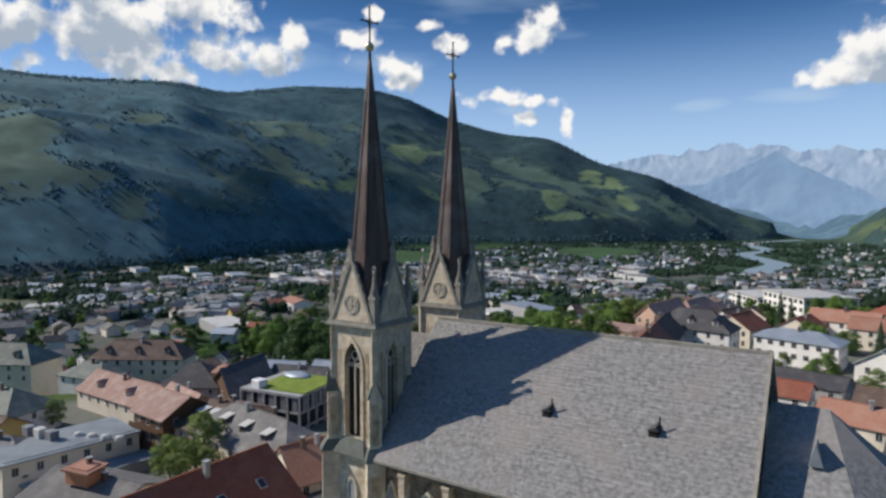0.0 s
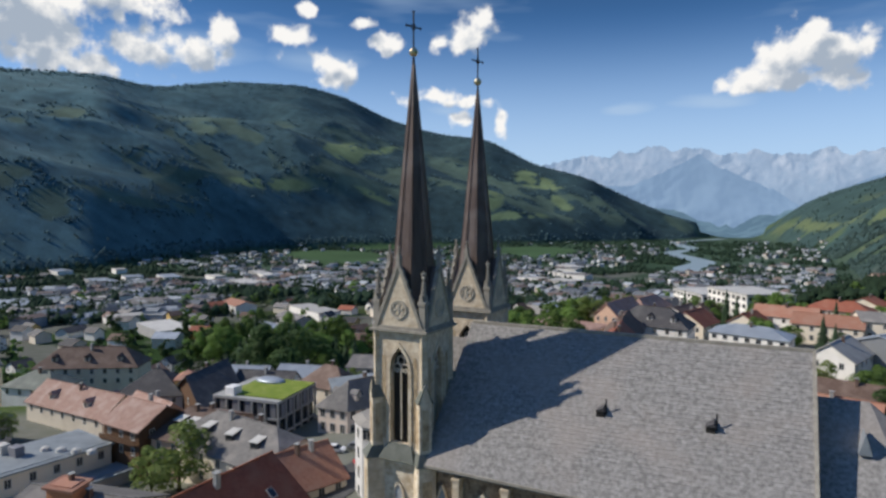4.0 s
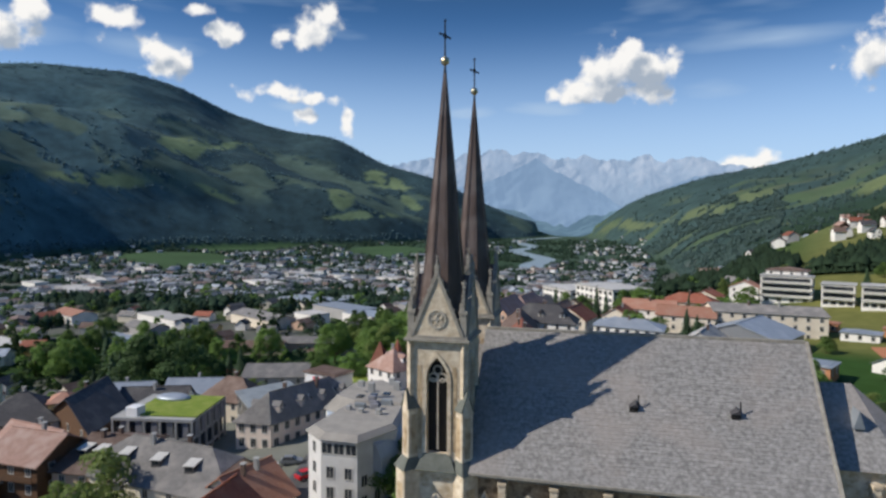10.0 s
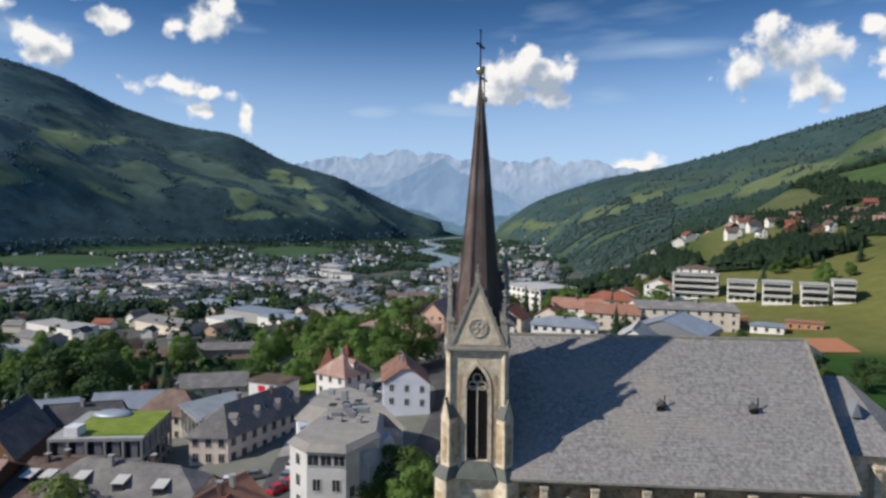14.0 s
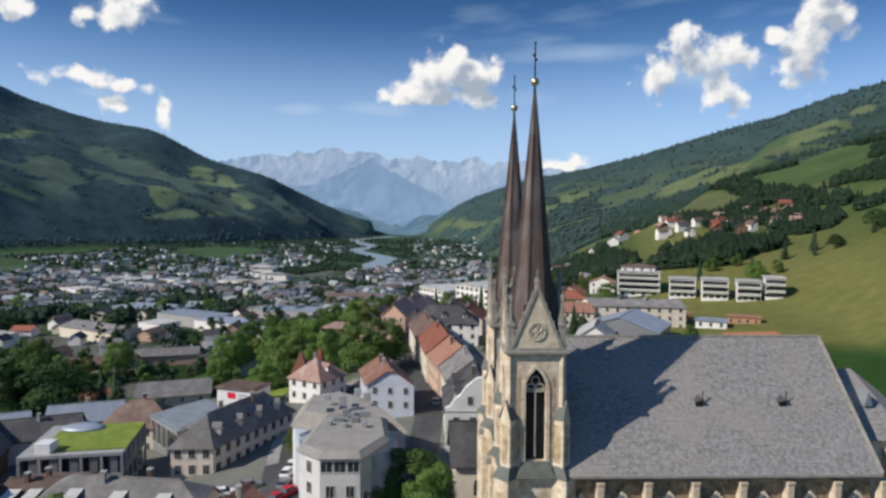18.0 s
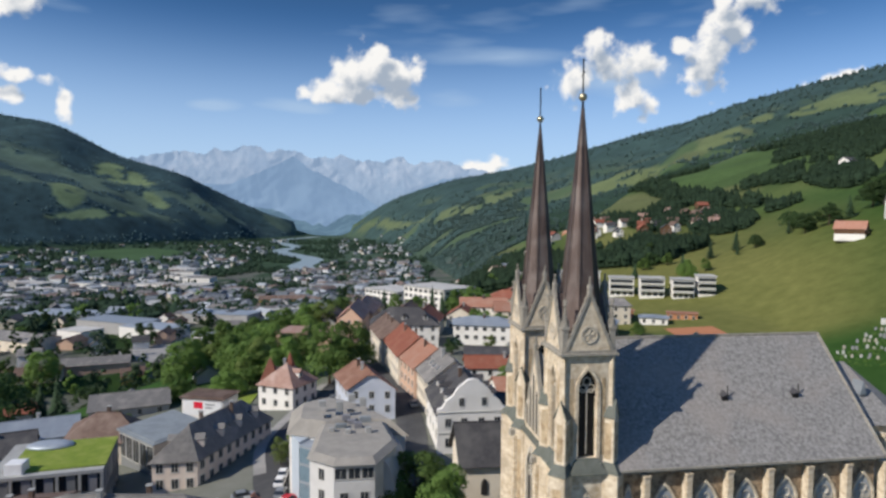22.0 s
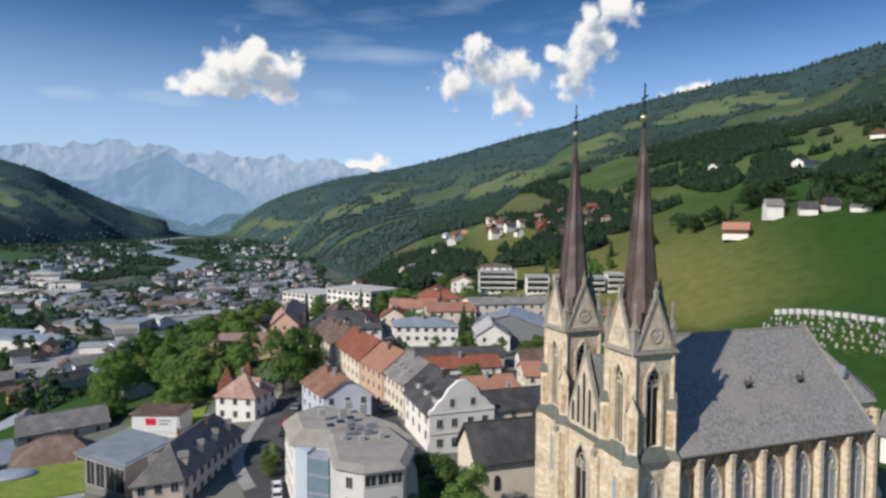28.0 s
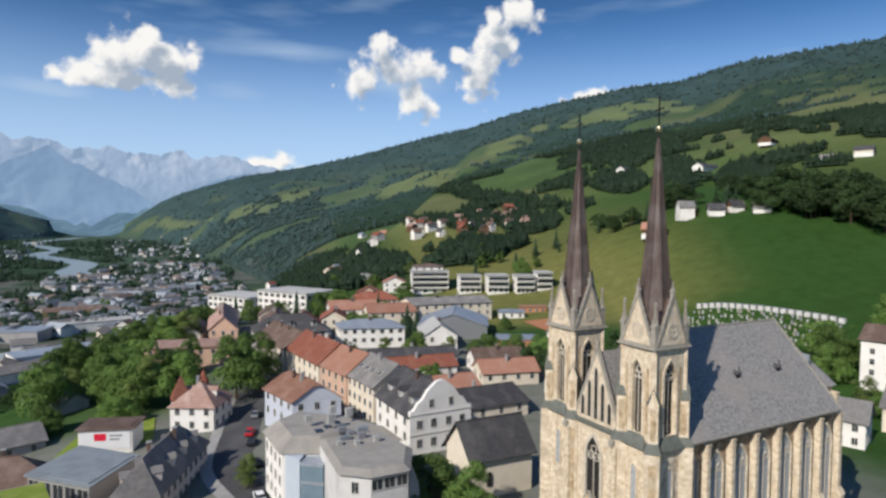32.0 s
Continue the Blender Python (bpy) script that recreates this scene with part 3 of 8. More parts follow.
def ground(x, y):
    """The height of the ground."""
    x, y = np.asarray(x, float), np.asarray(y, float)
    dx, dy = x + 45, y + 10
    r = np.hypot(dx, dy) + 1e-6
    b = np.degrees(np.arctan2(dx, dy))
    s = (x + 130) * -0.811 + (y - 165) * 0.584                      # out from the edge of the terrace
    terrace = 1.0 + 0.13 * np.clip(x + 50, -95, 0) - 8 * smooth(y, 235, 340) * (1 - smooth(x, -20, 60))
    floor = -42 - 28 * smooth(r, 400, 1500) - 5 * smooth(r, 1500, 4500)
    t = smooth(s, 12, 95)
    z = terrace * (1 - t) + floor * t
    folds = 0.75 - 1.3 * np.abs(2 * wave(x, y, 620, 3, 3) - 1)
    swell = 1.5 * (wave(x, y, 520, 3, 4) - 0.5)
    east_side = smooth(b, -4, 6)
    rough = folds * 0.75 * (1 - east_side) + swell * east_side
    for rows, power in ((EAST, 1.1), (WEST, 0.95)):
        foot, crest, top = table(rows, b, 1), table(rows, b, 2), table(rows, b, 3)
        f = np.clip((r - foot) / (crest - foot), 0, 1.0)
        if rows is WEST:                                            # steep wooded foot, a shelf of pastures, steep head
            f = np.interp(np.clip(f + 0.2 * (wave(x, y, 700, 71, 2) - 0.5) * np.sin(np.pi * f), 0, 1), [0, 0.24, 0.5, 1], [0, 0.265, 0.48, 1])
        z = z + (top - z) * f ** power + rough * 95 * np.sin(np.pi * f) * (top > 0) * smooth(r, 500, 1300)
        z = z - 0.35 * np.clip(r - crest, 0, None) * (top > 0)
    z = z + 18 * np.exp(-((b - 46) / 20) ** 2 - ((r - 375) / 110) ** 2)   # the swell of the big meadow
    return z

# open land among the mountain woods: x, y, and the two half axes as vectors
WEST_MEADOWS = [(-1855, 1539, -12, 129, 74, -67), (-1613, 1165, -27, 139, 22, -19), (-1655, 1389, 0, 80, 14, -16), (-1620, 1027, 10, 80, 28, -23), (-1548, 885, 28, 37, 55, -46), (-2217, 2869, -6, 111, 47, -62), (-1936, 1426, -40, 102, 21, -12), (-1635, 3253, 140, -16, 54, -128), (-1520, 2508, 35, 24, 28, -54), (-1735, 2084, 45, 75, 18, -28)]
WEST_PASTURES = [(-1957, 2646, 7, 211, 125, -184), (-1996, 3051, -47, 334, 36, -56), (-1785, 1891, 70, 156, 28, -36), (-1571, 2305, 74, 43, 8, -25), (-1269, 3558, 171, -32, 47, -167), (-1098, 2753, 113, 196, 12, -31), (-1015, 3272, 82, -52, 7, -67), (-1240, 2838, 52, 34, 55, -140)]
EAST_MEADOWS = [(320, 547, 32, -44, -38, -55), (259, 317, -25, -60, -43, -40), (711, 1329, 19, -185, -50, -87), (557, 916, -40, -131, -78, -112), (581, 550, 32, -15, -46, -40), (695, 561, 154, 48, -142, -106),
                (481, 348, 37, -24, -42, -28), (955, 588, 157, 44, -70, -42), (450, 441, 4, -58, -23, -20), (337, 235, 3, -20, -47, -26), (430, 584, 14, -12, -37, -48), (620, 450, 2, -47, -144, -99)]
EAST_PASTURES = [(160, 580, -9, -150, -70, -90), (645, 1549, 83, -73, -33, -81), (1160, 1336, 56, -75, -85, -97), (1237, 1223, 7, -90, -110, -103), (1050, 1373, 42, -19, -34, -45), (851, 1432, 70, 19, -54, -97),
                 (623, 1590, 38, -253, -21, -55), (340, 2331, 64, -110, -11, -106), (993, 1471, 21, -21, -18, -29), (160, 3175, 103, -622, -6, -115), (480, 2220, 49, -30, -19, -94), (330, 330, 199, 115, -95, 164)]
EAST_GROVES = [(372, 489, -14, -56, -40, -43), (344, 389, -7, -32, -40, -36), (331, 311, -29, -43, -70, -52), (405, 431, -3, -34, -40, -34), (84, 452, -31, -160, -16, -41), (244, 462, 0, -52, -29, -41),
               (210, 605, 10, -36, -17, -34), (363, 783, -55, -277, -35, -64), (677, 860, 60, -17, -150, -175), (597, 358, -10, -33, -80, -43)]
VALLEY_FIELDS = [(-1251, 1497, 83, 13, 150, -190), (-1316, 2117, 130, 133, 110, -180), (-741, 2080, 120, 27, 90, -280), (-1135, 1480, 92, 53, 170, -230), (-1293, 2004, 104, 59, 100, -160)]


def among(x, y, rows, ragged=0.0):
    """The least squared distance to any of the ovals, 1 on the edge."""
    best = np.full(np.shape(x), 9.0)
    for mx, my, ax, ay, bx, by in rows:
        det = ax * by - ay * bx
        u = ((x - mx) * by - (y - my) * bx) / det
        v = ((y - my) * ax - (x - mx) * ay) / det
        best = np.minimum(best, u * u + v * v)
    return best + ragged


def in_field(x, y):
    """Inside one of the open fields at the foot of the shaded range."""
    x, y = np.asarray(x, float), np.asarray(y, float)
    return (among(x, y, VALLEY_FIELDS) < 1.4) & (ground(x, y) < -52)


def slopes(x, y):
    """Bearing and distance from mid camera path, and how far up the west and the east range a place lies."""
    dx, dy = x + 45, y + 10
    r, b = np.hypot(dx, dy), np.degrees(np.arctan2(dx, dy))
    fe = np.clip((r - table(EAST, b, 1)) / (table(EAST, b, 2) - table(EAST, b, 1)), 0, 1) * (table(EAST, b, 3) > 0)
    fw = np.clip((r - table(WEST, b, 1)) / (table(WEST, b, 2) - table(WEST, b, 1)), 0, 1) * (table(WEST, b, 3) > 0)
    return r, b, fe, fw


def wooded(x, y):
    """How far the ground is under trees, 0 to 1."""
    x, y = np.asarray(x, float), np.asarray(y, float)
    r, b, fe, fw = slopes(x, y)
    fine = wave(x, y, 55, 5, 4) - 0.5
    broken = wave(x + 0.6 * y, y - 0.4 * x, 210, 11, 4)
    # small clearings on the shelf of the west range and over the sunny slope
    w = np.where(fw > 0.012, 1.0 - smooth(broken, 0.56, 0.60) * smooth(fw, 0.12, 0.2) * (1 - smooth(fw, 0.55, 0.7)), 0.0)
    e = np.where(fe > 0, 1.0 - smooth(broken + 0.05 * (1 - smooth(fe, 0.1, 0.3)) - 0.07 * (1 - smooth(b, 11, 16)), 0.55, 0.585) * (1 - smooth(fe, 0.5, 0.72)), 0.0)
    t = np.maximum(w, e)
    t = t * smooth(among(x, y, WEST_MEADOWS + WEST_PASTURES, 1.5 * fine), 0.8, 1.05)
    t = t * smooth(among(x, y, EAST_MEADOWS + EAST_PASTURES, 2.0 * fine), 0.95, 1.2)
    # single trees and copses in the open
    t = np.maximum(t, (fine > 0.17) * (np.maximum(w, e) > 0) * (r > 520))
    t = np.where(r < 390, 0, t)
    mound = np.exp(-((x - 30) / 70) ** 2 - ((y - 520) / 170) ** 2) + 0.5 * (wave(x, y, 60, 15, 3) - 0.5)
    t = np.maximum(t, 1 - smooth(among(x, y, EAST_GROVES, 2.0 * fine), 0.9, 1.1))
    return np.maximum(t, smooth(mound, 0.42, 0.5))


def s0(x, y):
    return (x + 130) * -0.811 + (y - 165) * 0.584


def land_colour(x, y):
    """Ground cover: grass, woods' floor, fields, paved town, with distance haze blended into the colours."""
    w = wooded(x, y)[..., None]
    r, b, fe, fw = slopes(x, y)
    patch, mottle = wave(x, y, 140, 21, 2)[..., None], wave(x, y, 45, 57, 3)[..., None]
    grass = np.array([0.040, 0.092, 0.020]) * (0.75 + 0.5 * patch)
    k = (smooth(wave(x, y, 190, 31, 2), 0.52, 0.66) * 0.35)[..., None]
    grass = grass * (1 - k) + np.array([0.13, 0.135, 0.045]) * k
    # the mown lower strip of the big meadow
    m = (smooth(r, 225, 250) * smooth(b, 17, 21) * (1 - smooth(b + 0.05 * (r - 300) + 8 * (wave(x, y, 90, 8, 2) - 0.5), 35, 50)))[..., None]
    grass = grass * (1.05 - 0.8 * m) + np.array([0.215, 0.200, 0.066]) * 0.8 * m
    # lower terrace: cloud shade put into the grass as a darker colour
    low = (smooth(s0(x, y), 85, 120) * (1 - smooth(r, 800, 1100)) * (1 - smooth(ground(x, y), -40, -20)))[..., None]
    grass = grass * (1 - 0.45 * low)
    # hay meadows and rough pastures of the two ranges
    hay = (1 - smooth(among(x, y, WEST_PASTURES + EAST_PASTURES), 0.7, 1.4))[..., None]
    hue = smooth(wave(x, y, 150, 53, 3), 0.42, 0.62)[..., None]
    far = smooth(r, 430, 900)[..., None]
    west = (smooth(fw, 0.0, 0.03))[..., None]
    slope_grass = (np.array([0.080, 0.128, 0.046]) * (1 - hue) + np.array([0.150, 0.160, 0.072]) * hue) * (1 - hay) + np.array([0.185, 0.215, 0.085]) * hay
    # west range: blue haze is put into the grass colour
    hazed_west_grass = np.array([0.112, 0.162, 0.132]) * (1 - hay) + np.array([0.200, 0.262, 0.145]) * hay
    # valley floor: grass made bluer, standing in for the haze over it
    plain_grass = np.array([0.050, 0.088, 0.052])
    valley = (smooth(r, 700, 1100) * (ground(x, y) < -38))[..., None]
    grass = grass * (1 - far) + slope_grass * far * (0.75 + 0.5 * mottle)
    grass = grass * (1 - valley) + plain_grass * valley * (0.6 + 0.8 * mottle)
    grass = grass * (1 - west) + hazed_west_grass * west * (0.6 + 0.8 * mottle)
    # haze over the far slopes, put into grass and soil colours by distance
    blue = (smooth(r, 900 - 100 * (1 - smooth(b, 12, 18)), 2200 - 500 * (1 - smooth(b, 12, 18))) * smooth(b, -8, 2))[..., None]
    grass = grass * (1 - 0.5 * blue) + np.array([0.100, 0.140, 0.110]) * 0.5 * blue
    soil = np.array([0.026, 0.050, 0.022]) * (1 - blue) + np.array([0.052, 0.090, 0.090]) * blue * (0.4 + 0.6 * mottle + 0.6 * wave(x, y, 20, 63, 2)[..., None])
    # west woods' floor: haze in its blue, brighter by bearing where haze faces sunward
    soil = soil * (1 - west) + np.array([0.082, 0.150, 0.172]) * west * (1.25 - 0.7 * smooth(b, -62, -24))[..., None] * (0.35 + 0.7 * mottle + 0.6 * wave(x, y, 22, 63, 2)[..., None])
    grass = np.where(in_field(x, y)[..., None], np.array([0.068, 0.122, 0.056]) * (0.7 + 0.6 * patch), grass)
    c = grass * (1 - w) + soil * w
    s = s0(x, y)
    town = (1 - smooth(r, 300, 340)) * (1 - smooth(s, 0, 14)) * (1 - smooth(x, 10, 40)) * (1 - smooth(y, 330, 370)) * (1 - 0.9 * smooth(y, 160, 172) * (1 - smooth(x, -74, -66)))
    plain = smooth(s, 85, 100) * (1 - smooth(r, 1300, 1500)) * smooth(b, -120, -100)
    plain = plain * (ground(x, y) < -38) * (1 - in_field(x, y))
    yards = smooth(wave(x, y, 55, 41, 3), 0.47, 0.53)
    pave = np.array([0.22, 0.215, 0.20])
    c = c * (1 - town[..., None] * 0.9) + pave * town[..., None] * 0.9
    q = (plain * yards * 0.85)[..., None]
    return c * (1 - q) + pave * 0.75 * q


def grid_mesh(name, bears, radii, mat, height, colour):
    bb, rr = np.meshgrid(np.radians(bears), radii)
    x, y = -45 + rr * np.sin(bb), -10 + rr * np.cos(bb)
    z = height(x, y)
    n, m = len(radii), len(bears)
    i = np.arange((n - 1) * m).reshape(n - 1, m)
    j = np.roll(i, -1, axis=1)
    faces = np.stack([i, i + m, j + m, j], -1).reshape(-1, 4)
    me = bpy.data.meshes.new(name)
    me.vertices.add(n * m)
    me.vertices.foreach_set("co", np.stack([x, y, z], -1).ravel())
    me.loops.add(faces.size)
    me.loops.foreach_set("vertex_index", faces.ravel())
    me.polygons.add(len(faces))
    me.polygons.foreach_set("loop_start", np.arange(0, faces.size, 4))
    me.polygons.foreach_set("loop_total", np.full(len(faces), 4))
    me.polygons.foreach_set("use_smooth", np.ones(len(faces), bool))
    c = colour(x, y)
    layer = me.color_attributes.new("cover", "FLOAT_COLOR", "POINT")
    layer.data.foreach_set("color", np.concatenate([c, np.ones((*c.shape[:-1], 1))], -1).ravel())
    me.materials.append(mat)
    me.update(calc_edges=True)
    return me


bears = np.concatenate([np.arange(-78, 72, 0.28), np.arange(72, 282, 3.0)])
radii = np.concatenate([np.arange(0.02, 60, 12), np.arange(60, 460, 5), np.arange(460, 1300, 12), np.arange(1300, 3300, 18), np.arange(3300, 5360, 26)])
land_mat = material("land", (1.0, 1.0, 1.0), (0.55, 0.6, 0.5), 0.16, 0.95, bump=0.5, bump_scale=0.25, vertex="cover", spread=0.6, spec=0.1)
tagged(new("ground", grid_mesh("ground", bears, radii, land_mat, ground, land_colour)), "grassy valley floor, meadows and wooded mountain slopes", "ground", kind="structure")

# the pale limestone range that closes the valley, its haze added as blue emission
RANGE = [(-24, 380), (-17.2, 445), (-13.7, 481), (-11.7, 514), (-9.6, 539), (-7.6, 512), (-5.0, 536), (-3.2, 468), (-1.0, 484), (1.0, 462), (4.0, 488), (6.2, 452), (8.2, 462), (10.5, 410), (14, 350), (18, 300)]


def range_mesh(bs, rows, crest, dist, step, seed, jag):
    """A mountain wall by bearing: crest heights, leaning back with height, with broad spurs and gullies."""
    hs = np.linspace(0, 1, rows)
    bb, hh = np.meshgrid(bs, hs)
    along, up = bb * 82, hh * 500
    top = crest(bb) + jag * (0.5 - np.abs(2 * wave(along, along * 0, 150, seed, 4) - 1)) + 0.5 * jag * (wave(along, along * 0, 60, seed + 9, 3) - 0.5)
    ridge = lambda q, k, n: 1 - np.abs(2 * wave(along + 0.5 * up * (2 * wave(along, along * 0, 500, seed + 5, 1) - 1), up * 1.1, q, k, n) - 1)
    relief = 80 * (ridge(520, seed + 1, 2) - 0.5) + 46 * (ridge(170, seed + 2, 4) - 0.5) + 40 * (wave(along, up * 1.6, 120, seed + 3, 3) - 0.5)
    z = -90 + (top + 90) * hh
    r = dist + step * np.clip((z + 90) / 620, 0, 1.2) ** 0.9 - relief * smooth(hh, 0, 0.2)
    v = np.stack([-45 + r * np.sin(np.radians(bb)), -10 + r * np.cos(np.radians(bb)), z], -1).reshape(-1, 3)
    m = len(bs)
    f = [(a * m + i, a * m + i + 1, (a + 1) * m + i + 1, (a + 1) * m + i) for a in range(rows - 1) for i in range(m - 1)]
    me = bpy.data.meshes.new("mountain_range")
    me.from_pydata(v.tolist(), [], f)
    me.polygons.foreach_set("use_smooth", [True] * len(f))
    return me


far_mat = material("hazed_limestone", (0.20, 0.195, 0.19), (0.08, 0.095, 0.11), 0.014, 1.0, spread=0.22, stretch=(1, 1, 0.7), stain=(0.12, 0.14, 0.16), stain_scale=0.005, spec=0.0)
fn = far_mat.node_tree
glow = fn.nodes["Principled BSDF"]
at_z = fn.nodes.new("ShaderNodeSeparateXYZ")
fn.links.new(fn.nodes["Texture Coordinate"].outputs["Object"], at_z.inputs[0])
tree_line = fn.nodes.new("ShaderNodeMapRange")
tree_line.inputs["From Min"].default_value, tree_line.inputs["From Max"].default_value = 170.0, 420.0
fn.links.new(at_z.outputs["Z"], tree_line.inputs["Value"])
cliff = fn.nodes.new("ShaderNodeMix")
cliff.data_type = "RGBA"
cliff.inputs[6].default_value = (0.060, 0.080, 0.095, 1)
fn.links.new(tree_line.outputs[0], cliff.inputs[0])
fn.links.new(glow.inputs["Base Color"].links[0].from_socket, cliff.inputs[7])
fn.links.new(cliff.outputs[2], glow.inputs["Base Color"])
# emission stands in for the haze; the rock itself gives off no light
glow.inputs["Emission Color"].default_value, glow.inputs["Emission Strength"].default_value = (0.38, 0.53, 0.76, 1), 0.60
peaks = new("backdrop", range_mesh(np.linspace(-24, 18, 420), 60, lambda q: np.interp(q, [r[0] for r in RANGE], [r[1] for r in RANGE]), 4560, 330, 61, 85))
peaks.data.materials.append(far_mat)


SPUR = [(-24, 150), (-15, 240), (-10.5, 265), (-8.2, 330), (-5.2, 455), (-2.6, 330), (0.4, 215), (2.4, 120), (4.2, 170), (7.0, 290), (10, 330), (18, 200)]
FOOTHILLS = [(-16, 140), (-9, 120), (-6, 70), (-4.4, 25), (-2.4, -30), (-0.6, 40), (1.2, 75), (3.4, 105), (6, 150), (16, 150)]
hill_mat = material("hazed_wooded_hill", (0.040, 0.062, 0.070), (0.028, 0.046, 0.055), 0.008, 1.0, spread=0.4, stain=(0.055, 0.085, 0.075), stain_scale=0.004, spec=0.0)
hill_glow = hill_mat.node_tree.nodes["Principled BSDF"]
# the foothills' haze is a faint blue emission of the material
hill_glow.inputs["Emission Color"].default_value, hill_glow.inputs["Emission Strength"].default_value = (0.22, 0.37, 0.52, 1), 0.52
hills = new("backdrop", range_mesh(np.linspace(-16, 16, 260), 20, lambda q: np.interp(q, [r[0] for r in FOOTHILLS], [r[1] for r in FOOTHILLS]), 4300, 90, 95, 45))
spur_mat = material("hazed_spur", (0.052, 0.072, 0.090), (0.040, 0.056, 0.072), 0.006, 1.0, spread=0.4, stain=(0.075, 0.095, 0.105), stain_scale=0.003, spec=0.0)
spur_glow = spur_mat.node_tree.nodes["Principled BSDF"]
# stronger blue emission, for the thicker haze before the spur
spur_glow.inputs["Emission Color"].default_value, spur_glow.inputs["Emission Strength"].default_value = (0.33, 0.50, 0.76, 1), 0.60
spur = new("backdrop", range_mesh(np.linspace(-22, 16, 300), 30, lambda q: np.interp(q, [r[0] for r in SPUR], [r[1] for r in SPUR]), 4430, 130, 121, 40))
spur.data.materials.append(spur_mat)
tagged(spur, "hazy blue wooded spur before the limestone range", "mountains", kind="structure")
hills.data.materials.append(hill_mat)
tagged(hills, "hazy blue wooded foothills at the end of the valley", "hills", kind="structure")
tagged(peaks, "hazy blue limestone mountain range closing the valley", "mountains", kind="structure")

# ---------------------------------------------------------------- the twin-towered church
church = thing("church", pose(0, 0, 0), "neo-Gothic sandstone church with two spired towers and a grey roof", "church")
AX = 52.3                       # the axis of the nave
TOWERS = [(-38.35, 45.2), (-38.35, 59.5)]
HALF = 2.62


def side(cx, cy, k):
    """A face of a tower or box as a local frame: x along the face, -y outwards."""
    return pose(cx, cy, 0) @ pose(0, 0, 0, 0, 0, 90 * k)


def holed_wall(w, z0, z1, hole, thick):
    """A wall panel, local x from -w/2 to w/2, outer face at y=0, with a pointed opening cut through."""
    s = Shape()
    n = len(hole)
    xs = [(-w / 2, z0), (w / 2, z0), (w / 2, z1), (-w / 2, z1)]
    tip = max(range(n), key=lambda i: hole[i][1])
    for y in (0.0, thick):
        b = len(s.v)
        s.v += [(x, y, z) for x, z in hole] + [(x, y, z) for x, z in xs]
        o = b + n
        right = list(range(b + 1, b + tip + 1))
        left = list(range(b + tip, b + n)) + [b]
        s.f.append((b, b + 1, o + 1, o))
        s.f.append(tuple([o + 1, o + 2] + right[::-1]))
        s.f.append(tuple([o + 3, o] + left[::-1]))
        s.f.append((o + 2, o + 3, b + tip))
    b2 = n + 4
    for i in range(n):
        j = (i + 1) % n
        s.f.append((i, j, b2 + j, b2 + i))
    for i in range(4):
        j = (i + 1) % 4
        s.f.append((n + i, n + j, b2 + n + j, b2 + n + i))
    return s


def pinnacle(h, w, n=4):
    """A slim pinnacle with crockets and a leafy cross-shaped tip, standing on z=0."""
    s = Shape()
    s.bevel_box(-w / 2, -w / 2, 0, w / 2, w / 2, 0.44 * h, 0.04)
    s.rings(0, 0, [(0.42 * h, 0.86 * w), (0.46 * h, 0.86 * w), (0.50 * h, 0.44 * w), (0.84 * h, 0.12 * w), (0.85 * h, 0.30 * w), (0.88 * h, 0.30 * w),
                   (0.90 * h, 0.10 * w), (0.97 * h, 0.10 * w), (h, 0.03 * w)], 4, math.pi / 4)
    for a in range(4):
        q = pose(0, 0, 0, 0, 0, 90 * a)
        s.prism([(-0.46 * w, 0.40 * h), (0.46 * w, 0.40 * h), (0, 0.60 * h)], -0.58 * w, -0.40 * w, q)
        s.bevel_box(-0.10 * w, -0.36 * w, 0.91 * h, 0.10 * w, -0.06 * w, 0.955 * h, 0.02, q)
        for k in range(4):
            z, r = (0.56 + 0.07 * k) * h, (0.36 - 0.07 * k) * w
            s.box(-0.08 * w, -r - 0.12 * w, z, 0.08 * w, -r + 0.05 * w, z + 0.03 * h, q)
    return s


PIN_BIG = pinnacle(5.4, 0.66).mesh("pinnacle", M["trim"])
PIN_SMALL = pinnacle(2.0, 0.42).mesh("finial", M["trim"])


def tracery(w, sill, tip):
    """Mullion and quatrefoil tracery filling a pointed opening, local to a face."""
    s = Shape()
    s.box(-0.055, -0.07, sill, 0.055, 0.07, tip - 0.95 * w)
    spring = tip - 0.95 * w - 0.2
    for cx, cz, r in ((0, tip - 0.62 * w, 0.20 * w), (-0.22 * w, tip - 0.98 * w, 0.20 * w), (0.22 * w, tip - 0.98 * w, 0.20 * w)):
        for i in range(12):
            a, c = 2 * math.pi * i / 12, 2 * math.pi * (i + 1) / 12
            s.beam((cx + r * math.cos(a), 0, cz + r * math.sin(a)), (cx + r * math.cos(c), 0, cz + r * math.sin(c)), 0.11)
    for sx in (-1, 1):
        for i in range(5):
            a, c = math.pi / 2 * i / 5, math.pi / 2 * (i + 1) / 5
            s.beam((sx * (w / 4 + w / 4 * math.cos(a)), 0, spring - 0.5 + 0.5 * math.sin(a) * w / 1.8), (sx * (w / 4 + w / 4 * math.cos(c)), 0, spring - 0.5 + 0.5 * math.sin(c) * w / 1.8), 0.10)
            s.beam((sx * (w / 4 - w / 4 * math.cos(a)), 0, spring - 0.5 + 0.5 * math.sin(a) * w / 1.8), (sx * (w / 4 - w / 4 * math.cos(c)), 0, spring - 0.5 + 0.5 * math.sin(c) * w / 1.8), 0.10)
    return s


